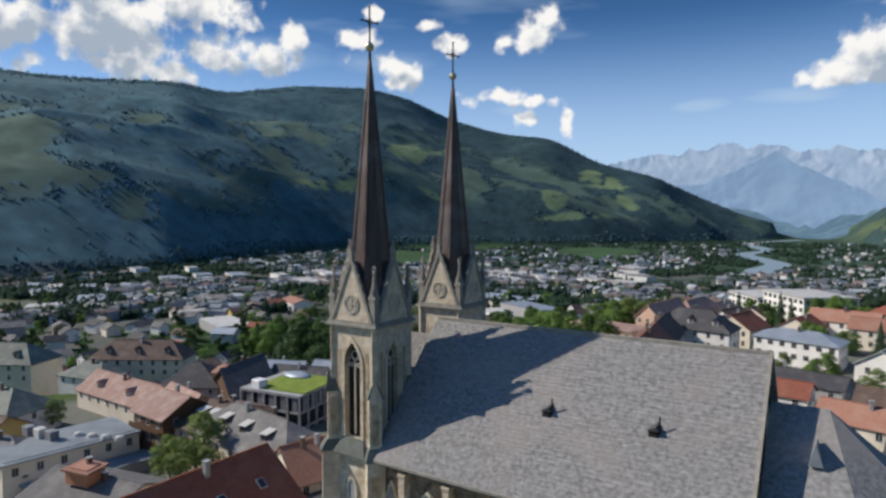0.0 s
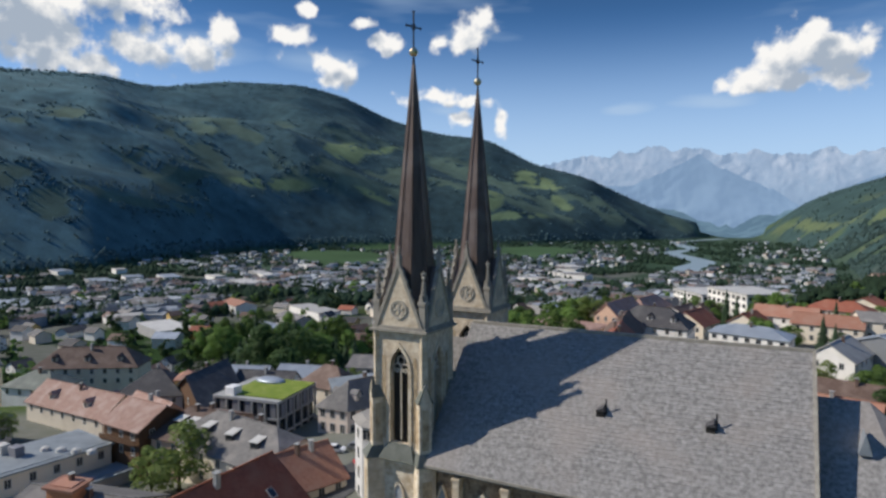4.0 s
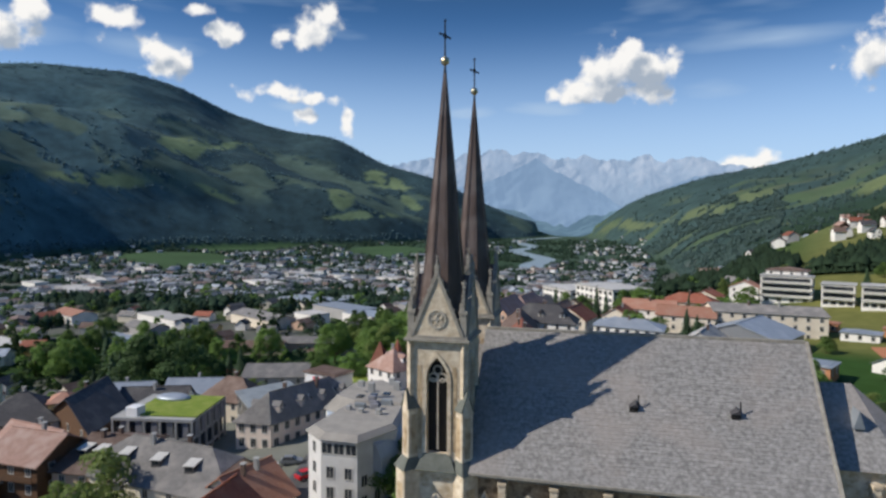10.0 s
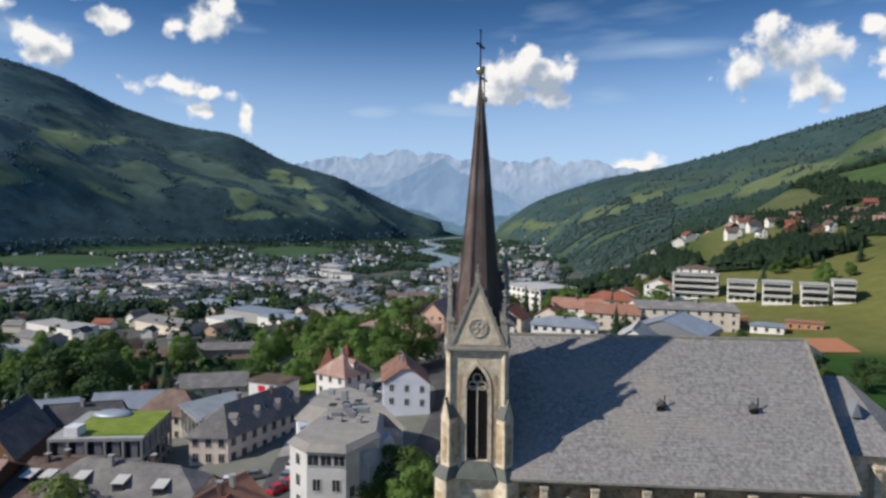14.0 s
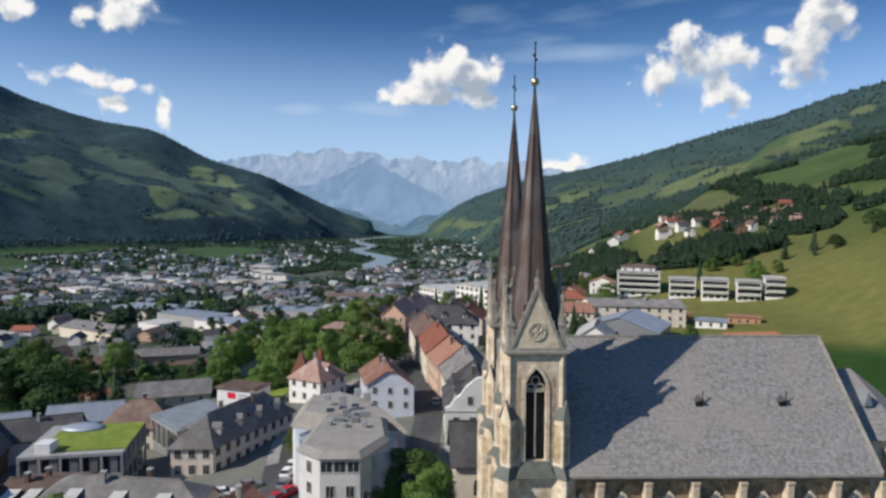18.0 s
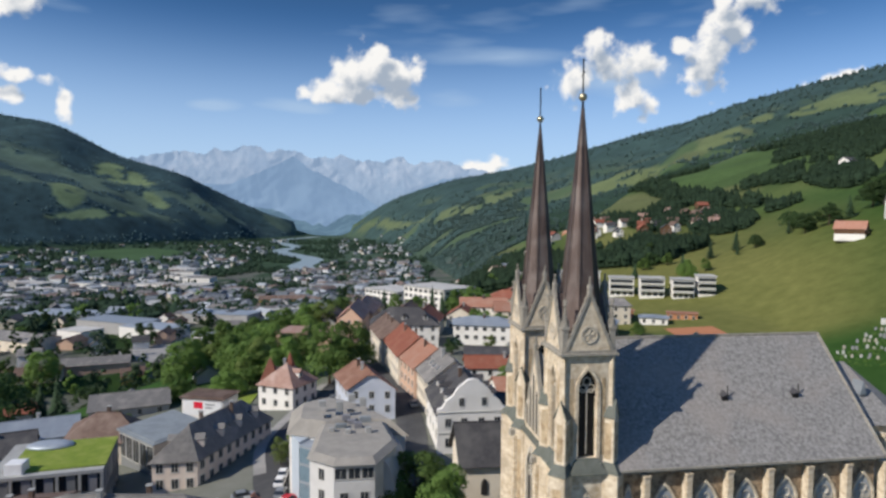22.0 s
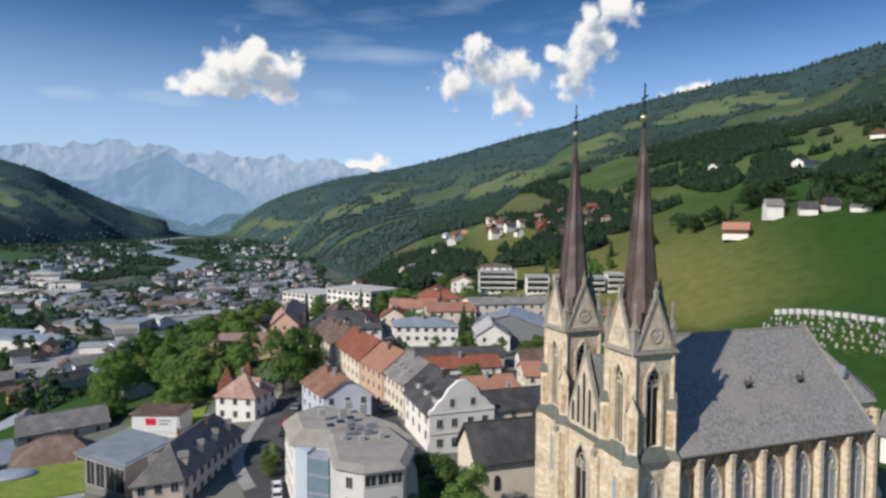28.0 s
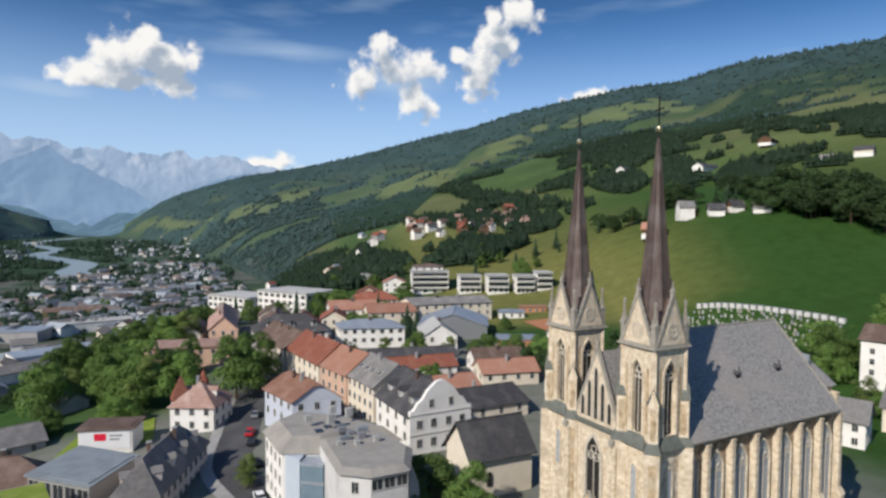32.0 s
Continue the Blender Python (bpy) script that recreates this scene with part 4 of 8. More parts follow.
def arch_band(w, sill, tip, wide, deep):
    """A moulded band round a pointed opening."""
    s = Shape()
    inner, outer = arch(w, sill, tip), arch(w + 2 * wide, sill - 0.0, tip + 1.3 * wide)
    n = len(inner)
    v = [(x, -deep, z) for x, z in inner] + [(x, -deep, z) for x, z in outer] + [(x, 0.05, z) for x, z in outer] + [(x, 0.4, z) for x, z in inner]
    f = []
    for i in range(1, n - 1):
        f += [(i, i + 1, n + i + 1, n + i), (n + i, n + i + 1, 2 * n + i + 1, 2 * n + i), (3 * n + i, 3 * n + i + 1, i + 1, i)]
    i, j = n - 1, 0
    f += [(i, j, n + j, n + i), (n + i, n + j, 2 * n + j, 2 * n + i), (3 * n + i, 3 * n + j, j, i)]
    return s.add(v, f)


BELFRY_TRACERY = tracery(1.95, 22.6, 31.2).mesh("tracery", M["tracery"])
BELFRY_BAND = arch_band(1.95, 22.3, 31.2, 0.34, 0.12).mesh("arch_moulding", M["plaster_stone"])
BELFRY_WALL = holed_wall(2 * HALF, 21.4, 32.7, arch(1.95, 22.3, 31.2), 0.6).mesh("belfry_wall", M["plaster_stone"])
GABLE = Shape().prism([(-2.3, 0), (2.3, 0), (0, 5.6)], -0.06, 0.25).mesh("gable", M["plaster_stone"])
coping = Shape()
for sx in (-1, 1):
    coping.beam((sx * 2.45, -0.02, -0.1), (0, -0.02, 5.8), 0.30)
    for k in range(6):
        f0 = (k + 0.8) / 6.8
        coping.bevel_box(-0.10, -0.14, 0.02, 0.10, 0.12, 0.26, 0.04, pose(sx * 2.45 * (1 - f0), 0, 5.9 * f0, 0, sx * 66, 0))
COPING = coping.mesh("gable_coping", M["trim"])
GABLE_ROOF = Shape().add([(-2.25, 0.2, 0.0), (0, 0.2, 5.45), (2.25, 0.2, 0.0), (-2.25, 2.4, 0.0), (0, 2.3, 5.45), (2.25, 2.4, 0.0)], [(0, 1, 4, 3), (1, 2, 5, 4), (0, 2, 1), (3, 4, 5), (0, 3, 5, 2)]).mesh("gable_roof", M["spire"])
rose_shape = Shape()
for i in range(16):
    a, c = 2 * math.pi * i / 16, 2 * math.pi * (i + 1) / 16
    rose_shape.beam((0.82 * math.cos(a), 0, 0.82 * math.sin(a)), (0.82 * math.cos(c), 0, 0.82 * math.sin(c)), 0.13)
for q in range(4):
    for i in range(8):
        a, c = 2 * math.pi * i / 8, 2 * math.pi * (i + 1) / 8
        qx, qz = 0.38 * math.cos(q * math.pi / 2 + 0.78), 0.38 * math.sin(q * math.pi / 2 + 0.78)
        rose_shape.beam((qx + 0.27 * math.cos(a), 0, qz + 0.27 * math.sin(a)), (qx + 0.27 * math.cos(c), 0, qz + 0.27 * math.sin(c)), 0.08)
ROSE = rose_shape.mesh("rosette", M["tracery"])


def tower(cx, cy):
    t = part("tower", Shape().bevel_box(cx - HALF - 0.15, cy - HALF - 0.15, -2, cx + HALF + 0.15, cy + HALF + 0.15, 21.4, 0.1), M["stone"], church)
    # floor of the belfry and dark bell frame inside
    part("belfry_floor", Shape().box(cx - HALF + 0.6, cy - HALF + 0.6, 21.41, cx + HALF - 0.6, cy + HALF - 0.6, 21.9), M["dark"], t)
    part("belfry_ceiling", Shape().box(cx - HALF + 0.6, cy - HALF + 0.6, 32.2, cx + HALF - 0.6, cy + HALF - 0.6, 32.6), M["dark"], t)
    bell = Shape()
    bell.rings(cx, cy, [(25.2, 0.75), (25.5, 0.66), (26.3, 0.42), (26.7, 0.18)], 12)
    for q in (-1.5, 1.5):
        bell.box(cx + q - 0.1, cy - 1.9, 21.9, cx + q + 0.1, cy + 1.9, 27.2)
    part("bell_frame", bell, M["dark"], t)
    for k in range(4):
        face = side(cx, cy, k) @ pose(0, -HALF, 0)
        trim_in = pose(0, 0, 0) if k % 2 == 0 else Matrix.Diagonal((1 - 1.22 / (2 * HALF), 1, 1, 1))
        part("belfry_wall", BELFRY_WALL, None, t, m=face @ trim_in if k % 2 else face)
        part("arch_moulding", BELFRY_BAND, None, t, m=face @ pose(0, -0.005, 0))
        part("tracery", BELFRY_TRACERY, None, t, m=face @ pose(0, 0.32, 0))
        for sx in (-1, 1):
            part("rubble_panel", Shape().box(sx * 1.66 - 0.22, -0.03, 22.6, sx * 1.66 + 0.22, 0.02, 30.4), M["rust"], t, "blotched brown rubble strip", m=face)
        # added dark sheet behind the opening, standing in for the shade of the void
        part("louvre", Shape().prism(arch(2.1, 22.2, 31.4), 0.0, 0.05), M["dark"], t, m=face @ pose(0, 0.615, 0))
        # sloping slate apron below the opening
        apron = Shape().add([(-1.9, -0.75, 20.9), (1.9, -0.75, 20.9), (1.2, -0.02, 22.35), (-1.2, -0.02, 22.35), (-1.9, -0.02, 20.9), (1.9, -0.02, 20.9)],
                            [(0, 1, 2, 3), (0, 4, 5, 1), (1, 5, 2), (0, 3, 4), (2, 5, 4, 3)])
        part("slate_apron", apron, M["ledge"], t, m=face)
        g = part("gable", GABLE, None, t, m=face @ pose(0, -0.08, 33.15))
        part("gable_coping", COPING, None, g)
        part("gable_roof", GABLE_ROOF, None, g)
        part("rosette", ROSE, None, t, m=face @ pose(0, -0.17, 34.75))
        part("finial", PIN_SMALL, None, t, m=face @ pose(0, -0.05, 38.6))
        # lancet below the string course
        if k in (0, 3):
            part("lancet_window", Shape().prism(arch(0.8, 13.6, 18.6), -0.02, 0.1), M["leaded"], t, m=face @ pose(0, -0.2, 0))
            part("arch_moulding", arch_band(0.8, 13.6, 18.6, 0.22, 0.14), M["plaster_stone"], t, m=face @ pose(0, -0.18, 0))
    part("cornice", Shape().plan([(cx - 3.05, cy - 3.05), (cx + 3.05, cy - 3.05), (cx + 3.05, cy + 3.05), (cx - 3.05, cy + 3.05)], 32.7, 32.92)
         .plan([(cx - 2.85, cy - 2.85), (cx + 2.85, cy - 2.85), (cx + 2.85, cy + 2.85), (cx - 2.85, cy + 2.85)], 32.925, 33.2), M["trim"], t)
    for k in range(4):
        a = pose(cx, cy, 0) @ pose(0, 0, 0, 0, 0, 45 + 90 * k)
        d = HALF * math.sqrt(2)
        low = Shape().bevel_box(d - 1.35, -0.85, -2, d + 1.0, 0.85, 20.9, 0.08)
        bl = part("buttress", low, M["plaster_stone"], t, m=a)
        part("rubble_panel", Shape().box(d + 1.0, -0.45, 2.0, d + 1.02, 0.45, 19.6), M["rust"], bl, "rust-brown rubble panel")
        part("weathering", Shape().add([(d - 1.35, -0.98, 20.9), (d + 1.15, -0.98, 20.9), (d + 1.15, 0.98, 20.9), (d - 1.35, 0.98, 20.9), (d - 1.2, -0.6, 21.9), (d + 0.5, -0.6, 21.9), (d + 0.5, 0.6, 21.9), (d - 1.2, 0.6, 21.9)],
                                       [(3, 2, 1, 0), (4, 5, 6, 7), (0, 1, 5, 4), (1, 2, 6, 5), (2, 3, 7, 6), (3, 0, 4, 7)]), M["ledge"], bl, "dark slate weathering")
        up = Shape().bevel_box(d - 1.0, -0.60, 21.4, d + 0.45, 0.60, 26.6, 0.06)
        b = part("upper_buttress", up, M["plaster_stone"], t, "cream sandstone buttress", m=a)
        part("rubble_panel", Shape().box(d + 0.45, -0.30, 22.2, d + 0.47, 0.30, 25.9), M["rust"], b, "rust-brown rubble panel")
        for sy in (-1, 1):
            part("rubble_panel", Shape().box(d - 0.55, sy * 0.60 - 0.015, 22.2, d + 0.15, sy * 0.60 + 0.015, 25.9), M["rust"], b)
        cap = Shape().prism([(-0.66, 26.6), (0.66, 26.6), (0, 28.1)], d - 0.9, d + 0.42, pose(0, 0, 0, 0, 0, -90))
        part("gablet", cap, M["plaster_stone"], b)
        part("buttress_cap", Shape().add([(d - 0.95, -0.76, 26.45), (d + 0.56, -0.76, 26.45), (d + 0.40, 0, 28.25), (d - 0.95, 0, 28.25)] + [(d - 0.95, 0.76, 26.45), (d + 0.56, 0.76, 26.45)] + [(d - 0.95, -0.60, 26.45), (d + 0.52, -0.60, 26.45), (d + 0.36, 0, 28.05), (d - 0.95, 0, 28.05), (d - 0.95, 0.60, 26.45), (d + 0.52, 0.60, 26.45)],
                                         [(0, 1, 2, 3), (3, 2, 5, 4), (6, 9, 8, 7), (9, 10, 11, 8), (0, 6, 7, 1), (4, 5, 11, 10), (1, 7, 8, 2), (2, 8, 11, 5), (0, 3, 9, 6), (3, 4, 10, 9)]), M["ledge"], b, "dark slate cap")
        part("corner_shaft", Shape().bevel_box(d - 0.55, -0.3, 26.5, d + 0.12, 0.3, 32.7, 0.05), M["plaster_stone"], t, m=a)
        part("pinnacle", PIN_BIG, None, t, m=a @ pose(d - 0.25, 0, 33.0, 0, 0, 45))
    # eight-sided spire with standing seams
    top, base = 57.4, 33.2
    rad = lambda z: (0.07 + (top - z) * 0.0905 + 0.012 * max(0.0, 39.5 - z) ** 1.4) / math.cos(math.pi / 8)
    sp = part("spire", Shape().rings(cx, cy, [(base, rad(base)), (35.2, rad(35.2)), (37.2, rad(37.2)), (39.5, rad(39.5)), (top, rad(top))], 8, math.pi / 8), M["spire"], t)
    for i in range(8):
        a = math.pi / 8 + i * math.pi / 4
        e = Shape().beam((cx + rad(39.5) * math.cos(a), cy + rad(39.5) * math.sin(a), 39.5), (cx + rad(top) * math.cos(a), cy + rad(top) * math.sin(a), top), 0.13)
        e.beam((cx + rad(base) * math.cos(a), cy + rad(base) * math.sin(a), base), (cx + rad(39.5) * math.cos(a), cy + rad(39.5) * math.sin(a), 39.5), 0.13)
        part("hip_seam", e, M["spire"], sp)
        for q in (-0.33, 0.33):
            b = a + math.pi / 8
            ap0, ap1 = rad(39.5) * math.cos(math.pi / 8), rad(top - 6) * math.cos(math.pi / 8)
            w0, w1 = rad(39.5) * math.sin(math.pi / 8) * q * 2, rad(top - 6) * math.sin(math.pi / 8) * q * 2
            part("standing_seam", Shape().beam((cx + ap0 * math.cos(b) - w0 * math.sin(b), cy + ap0 * math.sin(b) + w0 * math.cos(b), 39.5),
                                                (cx + ap1 * math.cos(b) - w1 * math.sin(b), cy + ap1 * math.sin(b) + w1 * math.cos(b), top - 6), 0.06), M["spire"], sp)
    part("spire_rod", Shape().rings(cx, cy, [(57.3, 0.16), (58.1, 0.10), (61.4, 0.05)], 8), M["iron"], t)
    ball = Shape().rings(cx, cy, [(58.5 - 0.42 * math.cos(math.pi * i / 10), max(0.02, 0.42 * math.sin(math.pi * i / 10))) for i in range(11)], 14)
    part("gilded_ball", ball, M["gold"], t, "gilded ball", smooth=True)
    cr = Shape().box(cx - 0.06, cy - 0.06, 59.4, cx + 0.06, cy + 0.06, 62.2)
    u = pose(cx, cy, 0, 0, 0, 72)
    cr.box(-0.85, -0.05, 60.75, 0.85, 0.05, 60.87, u)
    for q, z in ((-0.85, 60.81), (0.85, 60.81), (0, 62.2)):
        cr.rings(0, 0, [(-0.14, 0.02), (0, 0.15), (0.14, 0.02)], 6, m=u @ pose(q, 0, z))
    for q in range(4):
        cr.beam(u @ Vector((0.35 * math.cos(q * math.pi / 2), 0, 60.81 + 0.35 * math.sin(q * math.pi / 2))), u @ Vector((0.35 * math.cos((q + 1) * math.pi / 2), 0, 60.81 + 0.35 * math.sin((q + 1) * math.pi / 2))), 0.06)
    part("cross", cr, M["iron"], t, "wrought iron cross")
    return t


for c in TOWERS:
    tower(*c)

# the nave: walls, roof, buttresses, windows
X0, X1, YS, YN, EAVE, RIDGE = -35.4, -5.7, 42.75, 61.85, 21.3, 32.4
part("nave_wall", Shape().box(X0, YS, -3, X1, YN, EAVE), M["rubble"], church)
part("east_gable", Shape().prism([(YS + 0.1, EAVE), (YN - 0.1, EAVE), (AX, RIDGE - 0.25)], 5.75, 6.3, pose(0, 0, 0, 0, 0, 90)), M["stone"], church)
over = 0.95
pitch = (RIDGE - EAVE) / (AX - YS + over)
for sgn in (-1, 1):
    y = AX + sgn * (AX - YS + over)
    roof = Shape()
    n = 8
    v = [(X0 - 0.15, AX, RIDGE), (X1 + 0.45, AX, RIDGE), (X1 + 0.45, y, EAVE - 0.1), (X0 - 0.15, y, EAVE - 0.1)]
    roof.add(v + [(a, b, c - 0.3) for a, b, c in v], [(0, 1, 2, 3), (7, 6, 5, 4), (0, 4, 5, 1), (1, 5, 6, 2), (2, 6, 7, 3), (3, 7, 4, 0)])
    part("roof", roof, M["shingle"], church, "weathered grey shingle roof slope")
    courses = Shape()
    slate = random.Random(31 + sgn)
    length = math.hypot(AX - YS + over, RIDGE - EAVE + 0.1)
    ux, uz = (y - AX) / length, (EAVE - 0.1 - RIDGE) / length
    nx, nz = -uz * sgn, abs(ux)
    d = 0.25
    while d < length - 0.05:
        x = X0 - 0.15
        while x < X1 + 0.4:
            x2 = min(X1 + 0.45, x + slate.uniform(0.25, 0.75))
            q = slate.uniform(0.015, 0.035)
            e = min(length + 0.05, d + 0.36)
            at = lambda s_, k: (AX + ux * s_ + nx * k, RIDGE + uz * s_ + nz * k)
            a0, a1, a2 = at(d, 0.005), at(e, q), at(e, -0.02)
            courses.add([(x, *a0), (x2, *a0), (x2, *a1), (x, *a1), (x2, *a2), (x, *a2)], [(0, 1, 2, 3), (3, 2, 4, 5)])
            x = x2
        d += 0.36
    tagged(part("shingle_field", courses, M["shingle"], church), "rows of weathered grey shingles", kind="stuff")
    part("gutter", Shape().beam((X0, y + 0.02 * sgn, EAVE - 0.22), (X1 + 0.45, y + 0.02 * sgn, EAVE - 0.22), 0.22), M["trim"], church)
    part("verge", Shape().beam((X1 + 0.5, AX, RIDGE + 0.05), (X1 + 0.5, y, EAVE - 0.05), 0.24), M["trim"], church)
part("ridge_cap", Shape().beam((X0, AX, RIDGE + 0.03), (X1 + 0.5, AX, RIDGE + 0.03), 0.28), M["trim"], church)


def roof_dormer(x, y):
    """A small gabled roof hatch on the south slope."""
    z = RIDGE - (AX - y) * pitch
    d = part("roof_dormer", Shape().prism([(-0.36, -0.5), (0.36, -0.5), (0.36, 0.12), (-0.36, 0.12)], -0.35, 0.6, pose(x, y, z)), M["dark"], church)
    part("dormer_roof", Shape().add([(x - 0.45, y - 0.5, z + 0.10), (x + 0.45, y - 0.5, z + 0.10), (x + 0.22, y - 0.55, z + 0.42), (x + 0.22, y + 0.6, z + 0.62), (x - 0.42, y + 0.2, z + 0.16), (x + 0.42, y + 0.2, z + 0.16)],
                                    [(0, 1, 2), (0, 2, 3, 4), (1, 5, 3, 2), (4, 3, 5), (0, 4, 5, 1)]), M["r_dark"], d)
    part("vent_pipe", Shape().rings(x + 0.42, y - 0.1, [(z - 0.6, 0.07), (z + 1.15, 0.06)], 8), M["dark"], d)
    part("dormer_hatch", Shape().box(x - 0.3, y - 0.38, z - 0.35, x + 0.3, y - 0.35, z + 0.14), M["dark"], d)


roof_dormer(-20.9, 46.9)
roof_dormer(-12.3, 46.9)

BAYS = [-32.2 + 4.55 * i for i in range(7)]
butt = Shape().bevel_box(-0.42, -1.5, -3, 0.42, 0.0, 9.0, 0.05)
butt.add([(-0.48, -1.6, 9.0), (0.48, -1.6, 9.0), (0.48, 0, 9.0), (-0.48, 0, 9.0), (-0.40, -1.05, 9.9), (0.40, -1.05, 9.9), (0.40, 0, 9.9), (-0.40, 0, 9.9)],
         [(3, 2, 1, 0), (4, 5, 6, 7), (0, 1, 5, 4), (1, 2, 6, 5), (2, 3, 7, 6), (3, 0, 4, 7)])
butt.bevel_box(-0.34, -0.95, 9.9, 0.34, 0, 20.2, 0.05)
butt.bevel_box(-0.40, -1.02, 20.2, 0.40, 0, 20.48, 0.04)
BUTT = butt.mesh("buttress", M["plaster_stone"])
NAVE_WIN = Shape().prism(arch(2.2, 5.0, 19.0), -0.02, 0.12).mesh("lancet_window", M["leaded"])
NAVE_BAND = arch_band(2.2, 5.0, 19.0, 0.28, 0.2).mesh("arch_moulding", M["plaster_stone"])
NAVE_TRAC = tracery(2.15, 5.0, 18.9).mesh("tracery", M["tracery"])
for x in BAYS:
    for face in (pose(x, YS, 0), pose(x, YN, 0, 0, 0, 180)):
        part("buttress", BUTT, None, church, m=face)
for x in [b + 2.27 for b in BAYS[:-1]] + [-33.9]:
    for face in (pose(x, YS, 0), pose(x, YN, 0, 0, 0, 180)):
        k = 0.5 if x < -33.5 else 1.0
        w = part("lancet_window", NAVE_WIN, None, church, m=face @ pose(0, -0.1, 0) @ Matrix.Diagonal((k, 1, 1, 1)))
        part("arch_moulding", NAVE_BAND, None, w)
        part("tracery", NAVE_TRAC, None, w, m=pose(0, -0.1, 0))
for face, wdt in ((pose(0, YS, 0), 1), (pose(0, YN, 0, 0, 0, 180), -1)):
    part("eaves_course", Shape().box(min(wdt * X0, wdt * X1), -0.35, 20.5, max(wdt * X0, wdt * X1), 0.0, 21.0), M["trim"], church, m=face)

# west front between the towers
front = part("west_front", Shape().box(-41.0, 47.6, -2, -36.0, 57.1, 21.2), M["plaster_stone"], church)
part("string_course", Shape().box(-41.35, 47.9, 20.9, -40.4, 56.8, 21.35), M["ledge"], front)
gab = Shape().prism([(-4.1, 21.3), (4.1, 21.3), (0, 30.9)], 0, 0.6)
gm = pose(-40.85, AX, 0, 0, 0, -90)
part("west_gable", gab, M["plaster_stone"], front, m=gm)
for i, (lx, top_) in enumerate(((-2.5, 24.6), (-1.25, 26.8), (0, 28.6), (1.25, 26.8), (2.5, 24.6))):
    # dark panel in place of the shade in the open lancet
    part("gable_lancet", Shape().prism(arch(0.62, 21.9, top_), -0.06, 0.05), M["dark"], front, m=gm @ pose(lx, 0, 0))
    part("arch_moulding", arch_band(0.62, 21.9, top_, 0.16, 0.14), M["tracery"], front, m=gm @ pose(lx, 0, 0))
for sgn in (-1, 1):
    part("gable_coping", Shape().beam((-40.7, AX + sgn * 4.3, 21.2), (-40.7, AX, 31.1), 0.4), M["trim"], front)
    v = [(-40.8, AX, 30.7), (-34.8, AX, 30.7), (-34.8, AX + sgn * 4.1, 21.0), (-40.8, AX + sgn * 4.1, 21.0)]
    part("porch_roof", Shape().add(v + [(a, b, c - 0.25) for a, b, c in v], [(0, 1, 2, 3), (7, 6, 5, 4), (0, 4, 5, 1), (1, 5, 6, 2), (2, 6, 7, 3), (3, 7, 4, 0)]), M["shingle"], front)
part("finial", PIN_SMALL, None, front, m=gm @ pose(0, 0.1, 30.9))
part("west_window", Shape().prism(arch(2.6, 11.0, 19.6), -0.03, 0.1), M["dark"], front, m=gm @ pose(0, -0.16, 0))
part("arch_moulding", arch_band(2.6, 11.0, 19.6, 0.4, 0.3), M["tracery"], front, m=gm @ pose(0, -0.16, 0))
part("tracery", tracery(2.5, 11.0, 19.5), M["tracery"], front, m=gm @ pose(0, -0.25, 0))
# portal with a steep gable
part("portal", Shape().prism([(-3.0, -2), (3.0, -2), (3.0, 7.0), (0, 12.2), (-3.0, 7.0)], -1.4, 0), M["stone"], front, m=gm)
part("portal_coping", Shape().beam((-3.3, -1.0, 6.8), (0, -1.0, 12.5), 0.4).beam((3.3, -1.0, 6.8), (0, -1.0, 12.5), 0.4), M["trim"], front, m=gm)
part("portal_door", Shape().prism(arch(2.6, -1, 6.0), -1.45, -1.3), M["wood"], front, m=gm)
for sy in (47.9, 56.7):
    part("front_buttress", Shape().bevel_box(-42.2, sy - 0.5, -2, -40.9, sy + 0.5, 20.0, 0.08), M["stone"], front)
    part("gargoyle_block", Shape().bevel_box(-42.6, sy - 0.3, 20.0, -40.9, sy + 0.3, 20.7, 0.1), M["trim"], front)

# choir with a lower roof and an angled east end
CW, CE, CEAVE, CRIDGE = 5.9, 0.6, 23.0, 28.8
poly = [(X1 + 0.02, AX - CW), (CE, AX - CW), (CE + 4.0, AX - 2.4), (CE + 4.0, AX + 2.4), (CE, AX + CW), (X1 + 0.02, AX + CW)]
part("choir_wall", Shape().plan(poly, -3, CEAVE), M["stone"], church)
g = 0.5
pr = [(X1 + 0.55, AX - CW - g), (CE + 0.2, AX - CW - g), (CE + 4.5, AX - 2.6), (CE + 4.5, AX + 2.6), (CE + 0.2, AX + CW + g), (X1 + 0.55, AX + CW + g)]
v = [(x, y, CEAVE - 0.1) for x, y in pr] + [(X1 + 0.55, AX, CRIDGE), (CE - 2.0, AX, CRIDGE)]
part("choir_roof", Shape().add(v, [(0, 1, 7, 6), (1, 2, 7), (2, 3, 7), (3, 4, 7), (4, 5, 6, 7), (5, 4, 3, 2, 1, 0), (0, 6, 5)]), M["shingle"], church, "weathered grey shingle choir roof")
for x in (-1.6, 0.4):
    part("buttress", BUTT, None, church, m=pose(x, AX - CW, 1.5))
part("choir_dormer", Shape().prism([(-0.45, -0.3), (0.45, -0.3), (0, 1.3)], -0.6, 1.0, pose(-2.0, AX - 3.2, 26.0)), M["r_metal"], church)

# ---------------------------------------------------------------- houses
def high(x, y):
    return float(ground(x, y))


WINDOWS = {}


